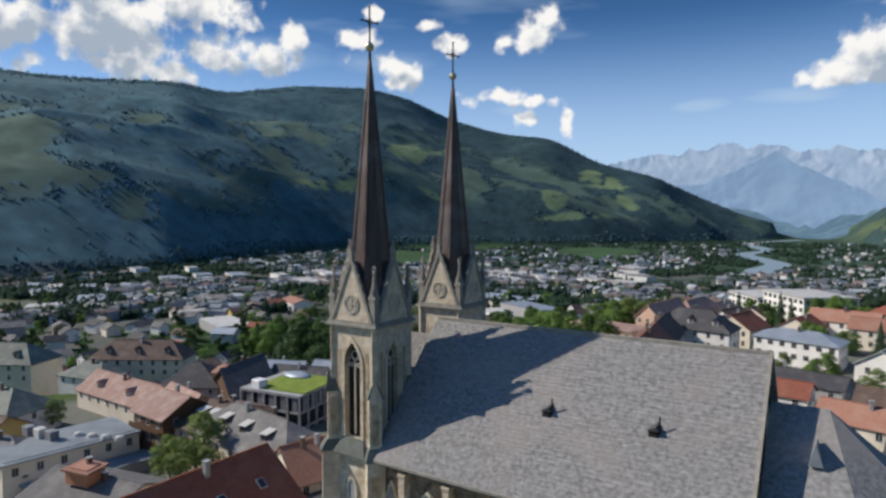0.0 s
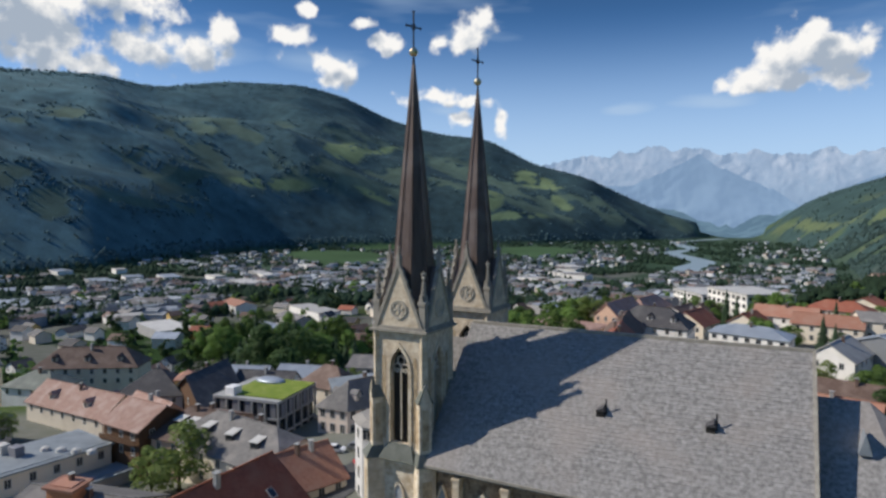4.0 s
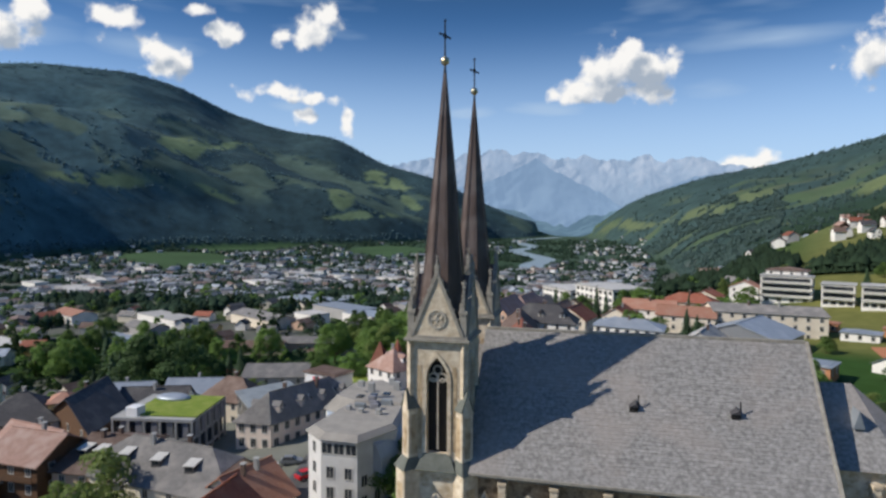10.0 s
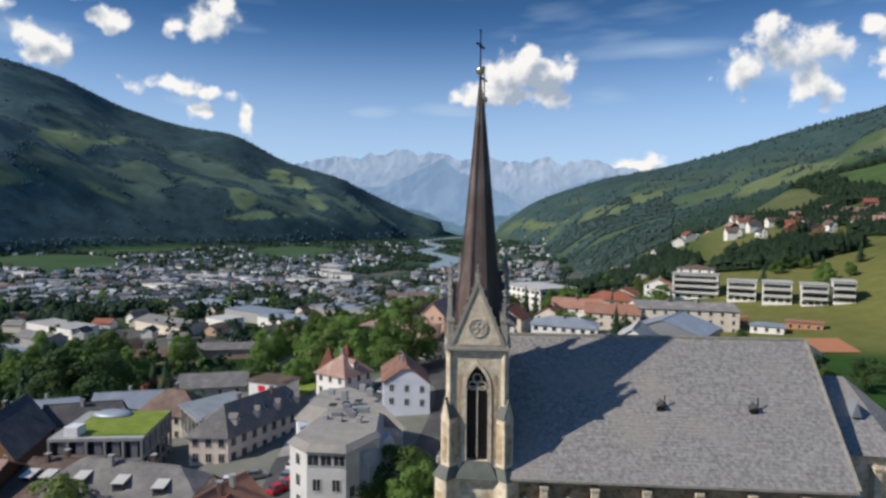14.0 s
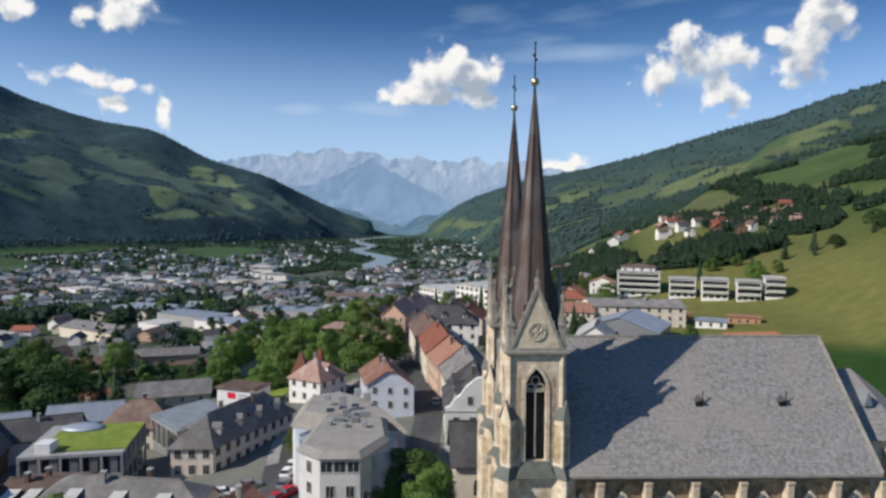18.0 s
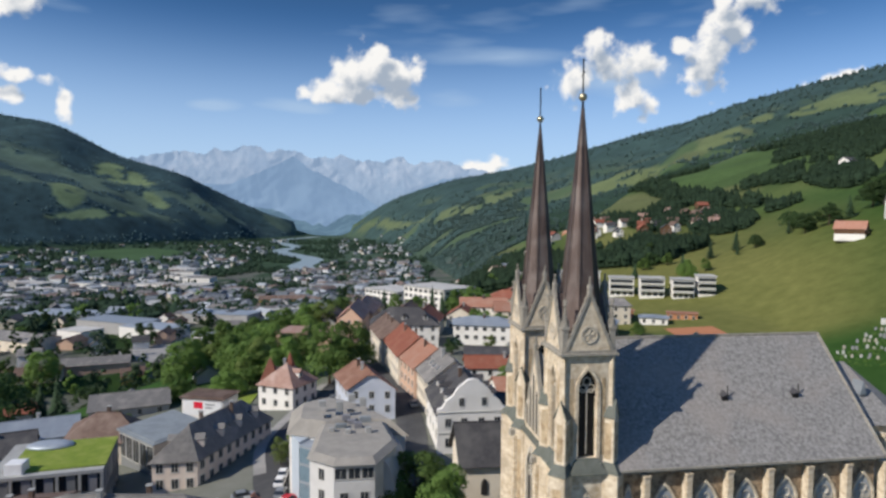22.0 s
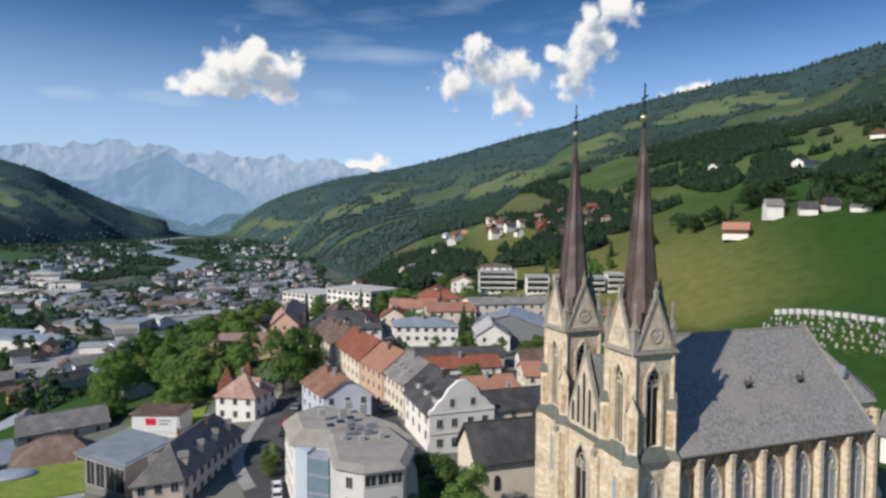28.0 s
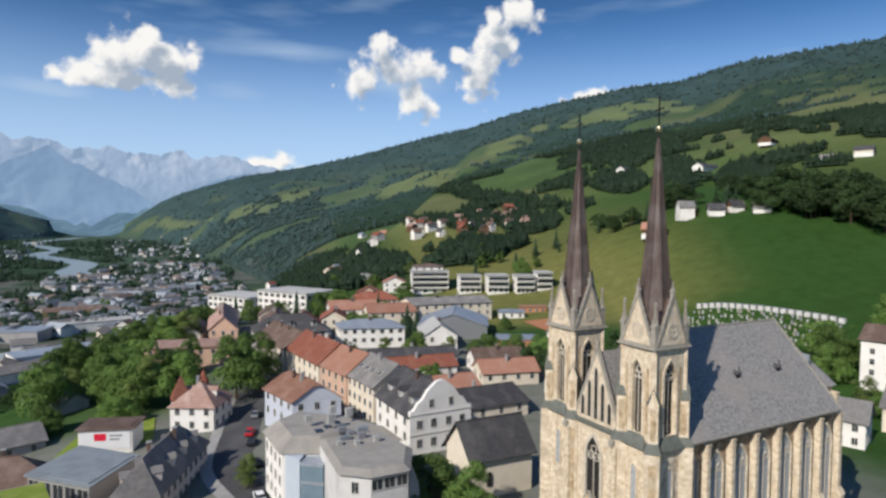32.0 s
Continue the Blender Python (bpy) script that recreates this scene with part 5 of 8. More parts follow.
def window_meshes(w, h):
    key = (round(w, 1), round(h, 1))
    if key not in WINDOWS:
        f = Shape()
        t = 0.11
        f.box(-w / 2 - t, -0.10, -t, w / 2 + t, 0.0, 0.0).box(-w / 2 - t, -0.07, h, w / 2 + t, 0.0, h + t)
        f.box(-w / 2 - t, -0.07, 0.0, -w / 2, 0.0, h).box(w / 2, -0.07, 0.0, w / 2 + t, 0.0, h).box(-0.035, -0.06, 0, 0.035, 0, h)
        WINDOWS[key] = (f.mesh("window", M["frame"]), Shape().box(-w / 2, -0.025, 0, w / 2, -0.005, h).mesh("pane", M["glass"]))
    return WINDOWS[key]


def add_window(root, m, w=1.0, h=1.5):
    a, b = window_meshes(w, h)
    o = part("window", a, None, root, m=m)
    part("pane", b, None, o)


def wall_windows(root, a, b, eave, n, storeys, w=1.0, h=1.5, step=3.1, drop=0.75):
    """Rows of windows on the wall from a to b (seen from outside, left to right)."""
    a, b = Vector((*a, 0)), Vector((*b, 0))
    d = b - a
    yaw = math.degrees(math.atan2(d.y, d.x))
    if -d.x > 0.3 * d.length:           # blank north walls
        return
    for k in range(storeys):
        for i in range(n):
            p = a + d * ((i + 0.5) / n)
            add_window(root, pose(p.x, p.y, eave - drop - h - k * step, 0, 0, yaw), w, h)


def slab(verts, top, thick):
    """A roof slope: a face pushed down by thick."""
    n = len(top)
    s = Shape()
    v = [verts[i] for i in top]
    return s.add(v + [(x, y, z - thick) for x, y, z in v], [tuple(range(n)), tuple(range(2 * n - 1, n - 1, -1))] + [(i, n + i, n + (i + 1) % n, (i + 1) % n) for i in range(n)])


def house(p0, p1, p2, eave, rise, roof, wall_mat, roof_mat, cols=(2, 3), storeys=2, label="", over=0.5, chimneys=1, base=None, category="house",
          group="houses of the old town", name="house", skylights=0, dormers=0, wins=(1.0, 1.5), half=0.35, sheds=0):
    """A house on a slanted rectangle: p0 to p1 its front end, p1 to p2 its long side, ridge along the long side."""
    P0, P1, P2 = Vector(p0), Vector(p1), Vector(p2)
    P3 = P0 + P2 - P1
    c = [P0, P1, P2, P3]
    mid = (P0 + P2) / 2
    if base is None:
        base = min(high(*p) for p in c) - 1.0
    root = thing(name, pose(mid.x, mid.y, base), label, category, group)
    loc = lambda p, z: (p.x - mid.x, p.y - mid.y, z - base)
    e, l = (P1 - P0).normalized(), (P2 - P1).normalized()
    W, L = (P1 - P0).length, (P2 - P1).length
    f, r = (P0 + P1) / 2, (P2 + P3) / 2
    top = eave + rise
    wall = Shape().plan([(p.x - mid.x, p.y - mid.y) for p in c], 0, eave - base)
    if roof == "gable":
        lo, hi = loc, eave
        v = [loc(p, eave) for p in c] + [loc(f, top - 0.15), loc(r, top - 0.15)]
        wall.add(v, [(0, 1, 4), (2, 3, 5), (1, 2, 5, 4), (3, 0, 4, 5), (3, 2, 1, 0)])
    part("wall", wall, wall_mat, root)
    o = over
    if roof in ("gable", "hip", "halfhip"):
        k = 0.0 if roof == "gable" else min(W / 2, L * 0.45) if roof == "hip" else min(W / 2, L * 0.45) * half
        slope = rise / (W / 2)
        q = [P0 - e * o - l * o, P1 + e * o - l * o, P2 + e * o + l * o, P3 - e * o + l * o]
        dz = eave - slope * o * 0.8
        if roof == "halfhip":
            zz = top - rise * half
            g0, g1 = f - l * o, r + l * o
            h = W / 2 * half
            V = [loc(p, dz) for p in q] + [loc(f + l * k, top), loc(r - l * k, top), loc(g0 - e * h, zz), loc(g0 + e * h, zz), loc(g1 + e * h, zz), loc(g1 - e * h, zz)]
            faces = [(1, 2, 8, 5, 4, 7), (3, 0, 6, 4, 5, 9), (6, 7, 4), (8, 9, 5)]
            gw = [loc(P0, eave - 0.1), loc(P1, eave - 0.1), loc(f + e * h, zz - 0.1), loc(f - e * h, zz - 0.1)]
            gr = [loc(P2, eave - 0.1), loc(P3, eave - 0.1), loc(r - e * h, zz - 0.1), loc(r + e * h, zz - 0.1)]
            for quad, into in ((gw, l), (gr, -l)):
                g = Shape().add(quad + [(x + into.x * 0.3, y + into.y * 0.3, z) for x, y, z in quad], [(0, 1, 2, 3), (7, 6, 5, 4), (0, 4, 5, 1), (1, 5, 6, 2), (2, 6, 7, 3), (3, 7, 4, 0)])
                part("gable_wall", g, wall_mat, root)
        else:
            end = l * (k if roof == "hip" else -o)
            V = [loc(p, dz) for p in q] + [loc(f + end, top), loc(r - end, top)]
            faces = [(1, 2, 5, 4), (3, 0, 4, 5)] + ([(0, 1, 4), (2, 3, 5)] if roof == "hip" else [])
        for face in faces:
            part("roof_slope", slab(V, face, 0.22), roof_mat, root)
        part("ridge", Shape().beam(V[4], V[5], 0.25), roof_mat, root)
    else:
        q = [P0 - e * o - l * o, P1 + e * o - l * o, P2 + e * o + l * o, P3 - e * o + l * o]
        part("flat_roof", Shape().plan([(p.x - mid.x, p.y - mid.y) for p in q], eave - base, eave - base + 0.35), roof_mat, root)
        q2 = [P0 + e * 0.4 + l * 0.4, P1 - e * 0.4 + l * 0.4, P2 - e * 0.4 - l * 0.4, P3 + e * 0.4 - l * 0.4]
        part("roof_upstand", Shape().plan([(p.x - mid.x, p.y - mid.y) for p in q2], eave - base + 0.352, eave - base + 0.5), roof_mat, root)
    rel = [(p.x - mid.x, p.y - mid.y) for p in c]
    if storeys:
        for (i, j), n in (((0, 1), cols[0]), ((1, 2), cols[1]), ((2, 3), cols[0]), ((3, 0), cols[1])):
            wall_windows(root, rel[i], rel[j], eave - base, n, storeys, *wins)
    rnd = random.Random(int(P0.x * 13 + P0.y * 7))
    for i in range(chimneys):
        s = (i + 0.6) / (chimneys + 0.2)
        p = f + (r - f) * (0.2 + 0.6 * s) + e * rnd.choice((-0.9, 0.9))
        x, y, z = loc(p, top if roof != "flat" else eave + 0.4)
        ch = part("chimney", Shape().bevel_box(x - 0.35, y - 0.35, z - 1.6, x + 0.35, y + 0.35, z + 1.0, 0.05), rnd.choice((M["concrete"], M["r_brown"])), root)
        part("chimney_cap", Shape().box(x - 0.45, y - 0.45, z + 1.02, x + 0.45, y + 0.45, z + 1.14), M["concrete"], ch)
    nz = Vector((e.x * rise, e.y * rise, W / 2)).normalized()
    for sgn, count in ((1, skylights), (-1, skylights)):
        for i in range(count):
            p = f + l * (L * (i + 0.7) / (count + 0.4)) + e * sgn * W * 0.27
            x, y, z = loc(p, top - rise * 0.54)
            yaw = math.atan2(e.y * sgn, e.x * sgn)
            m = Matrix.Translation((x, y, z)) @ Matrix.Rotation(yaw, 4, "Z") @ Matrix.Rotation(math.atan2(rise, W / 2), 4, "Y")
            s = part("skylight", Shape().box(-0.75, -0.55, 0, 0.75, 0.55, 0.16), M["frame"], root, m=m)
            part("pane", Shape().box(-0.65, -0.45, 0.162, 0.65, 0.45, 0.19), M["glass"], s)
    for i in range(sheds):
        p = f + l * (L * (i + 0.75) / (sheds + 0.5)) + e * W * 0.22
        x, y, z = loc(p, top - rise * 0.44)
        m_ = Matrix.Translation((x, y, z)) @ Matrix.Rotation(math.atan2(e.y, e.x) + math.pi / 2, 4, "Z")
        d = part("shed_dormer", Shape().add([(-0.85, -1.3, -0.9), (0.85, -1.3, -0.9), (0.85, -1.3, 0.35), (-0.85, -1.3, 0.35), (-0.85, 1.2, 0.75), (0.85, 1.2, 0.75), (-0.85, 1.2, 0.0), (0.85, 1.2, 0.0)],
                                            [(0, 1, 2, 3), (3, 2, 5, 4), (0, 3, 4, 6), (1, 7, 5, 2), (6, 4, 5, 7), (0, 6, 7, 1)]), M["r_dark"], root, m=m_)
        part("dormer_lid", Shape().add([(-1.0, -1.5, 0.36), (1.0, -1.5, 0.36), (1.0, 1.0, 0.78), (-1.0, 1.0, 0.78), (-1.0, -1.5, 0.46), (1.0, -1.5, 0.46), (1.0, 1.0, 0.88), (-1.0, 1.0, 0.88)],
                                       [(3, 2, 1, 0), (4, 5, 6, 7), (0, 1, 5, 4), (1, 2, 6, 5), (2, 3, 7, 6), (3, 0, 4, 7)]), M["frame"], d)
        part("pane", Shape().box(-0.6, -1.34, -0.4, 0.6, -1.305, 0.25), M["glass"], d)
    for sgn in (1, -1):
        for i in range(dormers):
            p = f + l * (L * (i + 0.6) / (dormers + 0.2)) + e * sgn * W * 0.33
            x, y, z = loc(p, eave + rise * 0.34)
            m = Matrix.Translation((x, y, z)) @ Matrix.Rotation(math.atan2(e.y * sgn, e.x * sgn) + math.pi / 2, 4, "Z")
            d = part("dormer", Shape().box(-0.8, -0.5, -0.6, 0.8, 1.6, 1.0).prism([(-0.8, 1.0), (0.8, 1.0), (0, 1.7)], -0.5, 2.0), wall_mat, root, m=m)
            part("dormer_roof", Shape().add([(-1.05, -0.75, 0.9), (1.05, -0.75, 0.9), (0, -0.75, 1.85), (-1.05, 2.0, 0.9), (1.05, 2.0, 0.9), (0, 2.3, 1.85)], [(0, 2, 5, 3), (1, 4, 5, 2), (0, 1, 2), (3, 5, 4)]), roof_mat, d)
            add_window(d, pose(0, -0.5, -0.25), 0.8, 1.1)
    return root


def H(*a, **k):
    return house(*a, **k)


m = M
# the hotel on the curved street
H((-97.9, 103.7), (-89.9, 103.9), (-79.4, 126.8), 1.3, 5.2, "hip", m["rose"], m["r_grey"], (3, 9), 3, "three-storey rose plaster hotel with a grey hipped roof", skylights=3, dormers=4, wins=(1.15, 1.75), chimneys=2, category="hotel")
# white house with a curved gable
wh = H((-45.0, 101.0), (-31.6, 101.0), (-31.6, 118.5), 8.8, 5.6, "gable", m["white"], m["r_dark"], (0, 4), 2, "white plaster house with a curved gable and dark roof", skylights=0, dormers=3, wins=(1.1, 1.6))
foot = wh.location.z
curve = [(-6.9, foot), (6.9, foot), (6.9, 9.6), (6.0, 9.9), (5.2, 11.2), (4.0, 12.0), (3.0, 13.6), (2.0, 14.4), (1.0, 15.2), (0, 15.4), (-1.0, 15.2), (-2.0, 14.4), (-3.0, 13.6), (-4.0, 12.0), (-5.2, 11.2), (-6.0, 9.9), (-6.9, 9.6)]
part("curved_gable", Shape().prism([(x, z - foot) for x, z in curve], -0.62, 0.25), m["white"], wh, "white facade with a curved gable", m=pose(0, -8.75, 0))
for gx in (-2.2, 2.2):
    add_window(wh, pose(gx, -9.375, 10.2 - foot), 0.9, 1.5)
for gz in (6.2, 2.4):
    for gx in (-4.8, -1.7, 1.7, 4.8):
        add_window(wh, pose(gx, -9.375, gz - foot), 1.1, 1.6)
part("cornice_band", Shape().box(-6.95, -9.5, 4.9 - foot, 6.95, -9.372, 5.1 - foot).box(-6.95, -9.5, 8.9 - foot, 6.95, -9.372, 9.1 - foot), m["frame"], wh)
# old chapel house beside the church
ch = H((-44.6, 86.2), (-44.4, 78.0), (-32.5, 77.6), 8.3, 4.9, "gable", m["cream"], m["r_dark"], (0, 0), 0, "cream plaster chapel house with a dark tiled roof", chimneys=0, over=0.7)
for k in range(2):
    part("arched_window", Shape().prism(arch(1.0, 3.0, 5.6), -0.06, 0.0), m["dark"], ch, m=pose(-2.4 + 5 * k, -4.12, -ch.location.z, 0, 0, -2))
# pink villa with a corner turret
vl = H((-85.0, 148.0), (-76.0, 143.0), (-70.5, 151.5), 3.6, 4.6, "hip", m["white"], m["r_pink"], (3, 3), 2, "white villa with a faded red hipped roof and turret", dormers=1)
part("turret", Shape().box(-6.6, -1.2, 2.0, -2.6, 2.8, 4.2 - vl.location.z), m["white"], vl)
part("turret_roof", Shape().rings(-4.6, 0.8, [(4.2 - vl.location.z, 3.2), (9.8 - vl.location.z, 0.06)], 4, math.pi / 4), m["r_red"], vl)
part("ridge_turret", Shape().rings(0.5, 0.8, [(6.2 - vl.location.z, 1.2), (8.0 - vl.location.z, 1.2), (10.8 - vl.location.z, 0.05)], 6), m["r_red"], vl)
# pale blue house
H((-62.2, 124.4), (-51.6, 123.2), (-54.6, 137.0), 7.8, 3.8, "halfhip", m["blue"], m["r_rust"], (3, 4), 2, "pale blue gabled house with a red tiled roof", chimneys=2, half=0.18)
# houses in a row along the main street
H((-44.2, 122.6), (-32.5, 121.6), (-33.6, 136.0), 9.3, 4.8, "gable", m["cream"], m["r_grey"], (3, 5), 3, "cream row house with a grey roof and skylights", skylights=4)
H((-45.9, 136.6), (-34.6, 136.2), (-37.0, 149.6), 9.2, 4.7, "gable", m["pink"], m["r_orange"], (3, 4), 3, "salmon row house with an orange tiled roof")
H((-48.8, 150.4), (-37.6, 150.0), (-40.0, 173.4), 9.2, 5.0, "gable", m["cream"], m["r_red"], (3, 6), 3, "cream row house with a red tiled roof", chimneys=2)
H((-52.0, 175.0), (-40.8, 174.2), (-43.6, 198.5), 8.9, 4.6, "gable", m["cream"], m["r_brown"], (3, 6), 3, "cream row house with a brown tiled roof", chimneys=2)
H((-53.6, 215.6), (-54.6, 202.4), (-31.0, 198.4), 9.0, 5.2, "hip", m["white"], m["r_dark"], (3, 6), 3, "white inn with a dark roof and small dormers", dormers=3)
H((-66.6, 226.0), (-57.2, 222.6), (-53.4, 250.0), 7.6, 4.4, "gable", m["pink"], m["r_pink"], (3, 7), 2, "salmon house with a faded red roof", chimneys=2)
H((-63.0, 256.0), (-52.0, 252.6), (-47.0, 284.0), 5.4, 4.6, "hip", m["pink"], m["r_pink"], (3, 7), 2, "long salmon house with a faded red roof")
H((-84.0, 226.0), (-88.0, 213.0), (-62.0, 206.0), 4.6, 0, "flat", m["pink"], m["r_pink"], (4, 7), 2, "salmon building with a flat reddish roof", chimneys=1)
H((-78.0, 246.0), (-68.0, 240.0), (-62.0, 252.0), 4.0, 4.0, "gable", m["white"], m["r_dark"], (2, 3), 2, "white plaster house with a dark roof")
H((-40.0, 222.0), (-28.0, 218.0), (-24.0, 232.0), 7.2, 4.2, "gable", m["cream"], m["r_red"], (3, 3), 2, "cream house with a red tiled roof")
H((-46.0, 240.0), (-34.0, 236.0), (-30.0, 252.0), 6.0, 4.2, "gable", m["white"], m["r_brown"], (3, 3), 2, "white house with a brown tiled roof")
# behind the white house
H((-30.0, 125.0), (-29.0, 112.0), (-9.0, 111.6), 4.6, 2.8, "gable", m["cream"], m["r_dark"], (3, 4), 1, "low house with a dark roof beside the lane")
H((-27.0, 137.5), (-26.0, 129.5), (-12.0, 128.6), 4.4, 2.6, "gable", m["white"], m["r_orange"], (2, 3), 1, "low house with an orange tiled roof")
H((-29.0, 160.5), (-30.0, 151.4), (-8.0, 148.4), 5.2, 2.4, "gable", m["white"], m["r_red"], (3, 5), 1, "low hall with a bright red roof")
H((-26.0, 174.0), (-28.0, 164.5), (-2.0, 159.0), 5.4, 2.0, "gable", m["grey"], m["r_dark"], (3, 6), 1, "low grey hall with a dark roof")
H((-4.0, 146.0), (-6.0, 137.0), (10.0, 133.0), 5.0, 2.8, "gable", m["cream"], m["r_orange"], (2, 4), 1, "house with an orange tiled roof")
H((2.0, 160.0), (0.0, 151.0), (15.0, 147.0), 5.0, 2.8, "gable", m["white"], m["r_brown"], (2, 4), 1, "house with a brown tiled roof")
H((6.0, 125.0), (4.0, 113.0), (18.0, 110.0), 5.0, 3.2, "gable", m["white"], m["r_dark"], (2, 3), 1, "white plaster house with a dark roof")
H((-8.0, 104.0), (-9.0, 94.0), (6.0, 92.0), 4.8, 3.4, "gable", m["cream"], m["r_brown"], (2, 4), 1, "cream house with a brown roof")
# white offices with a balcony, pale barn, blue-grey hall
H((-23.0, 215.0), (-25.0, 203.0), (-3.6, 195.4), 8.4, 2.2, "hip", m["white"], m["r_metal"], (4, 7), 2, "white office building with a low sheet metal roof", wins=(1.3, 1.3))
H((0.0, 187.0), (11.0, 182.5), (17.0, 200.0), 6.4, 4.0, "gable", m["white"], m["r_pale"], (2, 4), 1, "white house with a pale grey roof")
hall = H((7.0, 206.0), (30.0, 193.0), (42.0, 213.0), 6.8, 4.4, "gable", m["silver_paint"], m["r_metal"], (0, 0), 0, "blue-grey hall with a shallow sheet metal roof", chimneys=0, category="hall")
H((22.0, 173.0), (34.5, 166.0), (39.0, 173.5), 5.6, 0, "flat", m["orange"], m["r_metal"], (4, 2), 1, "orange plaster building with a flat roof", chimneys=0)
H((50.0, 182.0), (56.0, 176.5), (61.0, 182.0), 4.6, 2.4, "gable", m["white"], m["r_green"], (1, 2), 1, "small white garden house with a grey-green roof", chimneys=0)
H((57.0, 226.0), (67.0, 221.0), (70.5, 228.0), 5.8, 0.8, "hip", m["white"], m["r_metal"], (3, 2), 1, "white club house with a low metal roof", chimneys=0)
H((55.0, 243.0), (61.0, 240.0), (63.0, 244.0), 6.0, 0, "flat", m["orange"], m["r_orange"], (2, 1), 1, "small orange plaster garden shed", chimneys=0, category="shed")
H((72.0, 231.0), (83.0, 226.0), (85.0, 230.0), 6.4, 0, "flat", m["orange"], m["r_orange"], (4, 1), 1, "long orange plaster shed beside the court", chimneys=0, category="shed")
H((16.0, 245.0), (18.0, 234.0), (54.0, 228.0), 10.4, 2.4, "gable", m["cream"], m["r_grey"], (3, 9), 3, "long cream apartment house with a grey roof", chimneys=2)
H((0.0, 247.0), (-2.0, 236.0), (18.0, 231.0), 8.0, 3.0, "gable", m["cream"], m["r_orange"], (3, 5), 2, "cream house with an orange tiled roof")
H((-12.0, 262.0), (-14.0, 250.0), (6.0, 246.0), 8.0, 3.2, "gable", m["white"], m["r_orange"], (3, 5), 2, "white house with an orange tiled roof")
H((6.0, 282.0), (3.0, 270.0), (24.0, 264.0), 9.0, 3.2, "hip", m["cream"], m["r_red"], (3, 5), 2, "cream house with a red hipped roof")
H((-40.0, 272.0), (-29.0, 268.0), (-25.0, 282.0), 4.4, 3.6, "gable", m["cream"], m["r_brown"], (3, 3), 2, "cream house with a brown tiled roof")
H((-58.0, 300.0), (-47.0, 296.0), (-43.0, 308.0), 1.6, 3.6, "gable", m["white"], m["r_grey"], (3, 3), 2, "white house with a grey tiled roof")
H((-22.0, 238.0), (-12.0, 234.0), (-8.0, 246.0), 6.4, 3.4, "gable", m["cream"], m["r_red"], (3, 3), 2, "cream house with a red tiled roof")
# school blocks
for q in (((-53.0, 336.0), (-37.0, 311.0), (-20.0, 322.0), 6.8, 4), ((-34.0, 304.0), (-17.0, 278.0), (1.0, 289.0), 11.5, 4)):
    H(*q[:4], 0, "flat", m["white"], m["r_pale"], (8, 5), q[4], "white flat-roofed school block with window bands", chimneys=0, category="school", group="school blocks", wins=(2.2, 1.5), name="school_block")


def apartment(p0, p1, p2, eave, storeys, rise=0, roof="r_pale", tone="white"):
    """A white apartment block with balconies along its front."""
    a = H(p0, p1, p2, eave, rise, "hip" if rise else "flat", m[tone], m[roof], (4, 3), storeys, "%s apartment block with long balconies%s" % (tone, " and an orange roof" if rise else ""), chimneys=0, category="apartments", group="apartment blocks", wins=(1.8, 1.5), name="apartment_block")
    d = Vector(p1) - Vector(p0)
    mid = (Vector(p0) + Vector(p2)) / 2
    f = (Vector(p0) + Vector(p1)) / 2 - mid
    yaw = math.degrees(math.atan2(d.y, d.x))
    w = d.length / 2
    for k in range(storeys - 1):
        z = eave - a.location.z - 3.0 - 3.1 * k
        b = part("balcony", Shape().box(-w + 0.3, -1.7, z - 0.2, w - 0.3, 0, z), m["concrete"], a, m=pose(f.x, f.y, 0, 0, 0, yaw))
        # glass behind the slab, run full width dark for the balcony recess's shade
        part("glazing", Shape().box(-w + 0.8, -0.16, z + 0.05, w - 0.8, -0.11, z + 2.2), m["glass"], b)
        part("balustrade", Shape().box(-w + 0.3, -1.75, z - 0.15, w - 0.3, -1.68, z + 0.95), m["frame"], b)


for cx, cy, w, high_, st in ((60.0, 302.0, 21.0, 12.2, 4), (75.0, 283.0, 12.0, 9.4, 3), (86.0, 272.0, 11.5, 9.8, 3), (98.0, 264.0, 10.0, 9.0, 3), (108.5, 261.0, 8.0, 9.4, 3)):
    cx2, cy2 = 0.465 * w, -0.185 * w
    apartment((cx - cx2, cy - cy2), (cx + cx2, cy + cy2), (cx + cx2 + 3.9, cy + cy2 + 9.8), high(cx, cy) + high_, st)
H((54.0, 312.0), (70.0, 305.6), (74.0, 315.0), high(60, 302) + 14.6, 1.6, "hip", m["white"], m["r_brown"], (4, 3), 1, "white penthouse block with a brown hipped roof", chimneys=0)
H((20.0, 312.0), (32.0, 306.0), (37.0, 317.0), high(28, 310) + 7.0, 3.0, "gable", m["cream"], m["r_red"], (3, 3), 2, "cream house with a dark red roof below the meadow")
H((40.0, 322.0), (52.0, 317.0), (56.0, 327.0), high(48, 322) + 8.0, 3.0, "gable", m["white"], m["r_orange"], (3, 3), 2, "white house with an orange roof below the meadow")

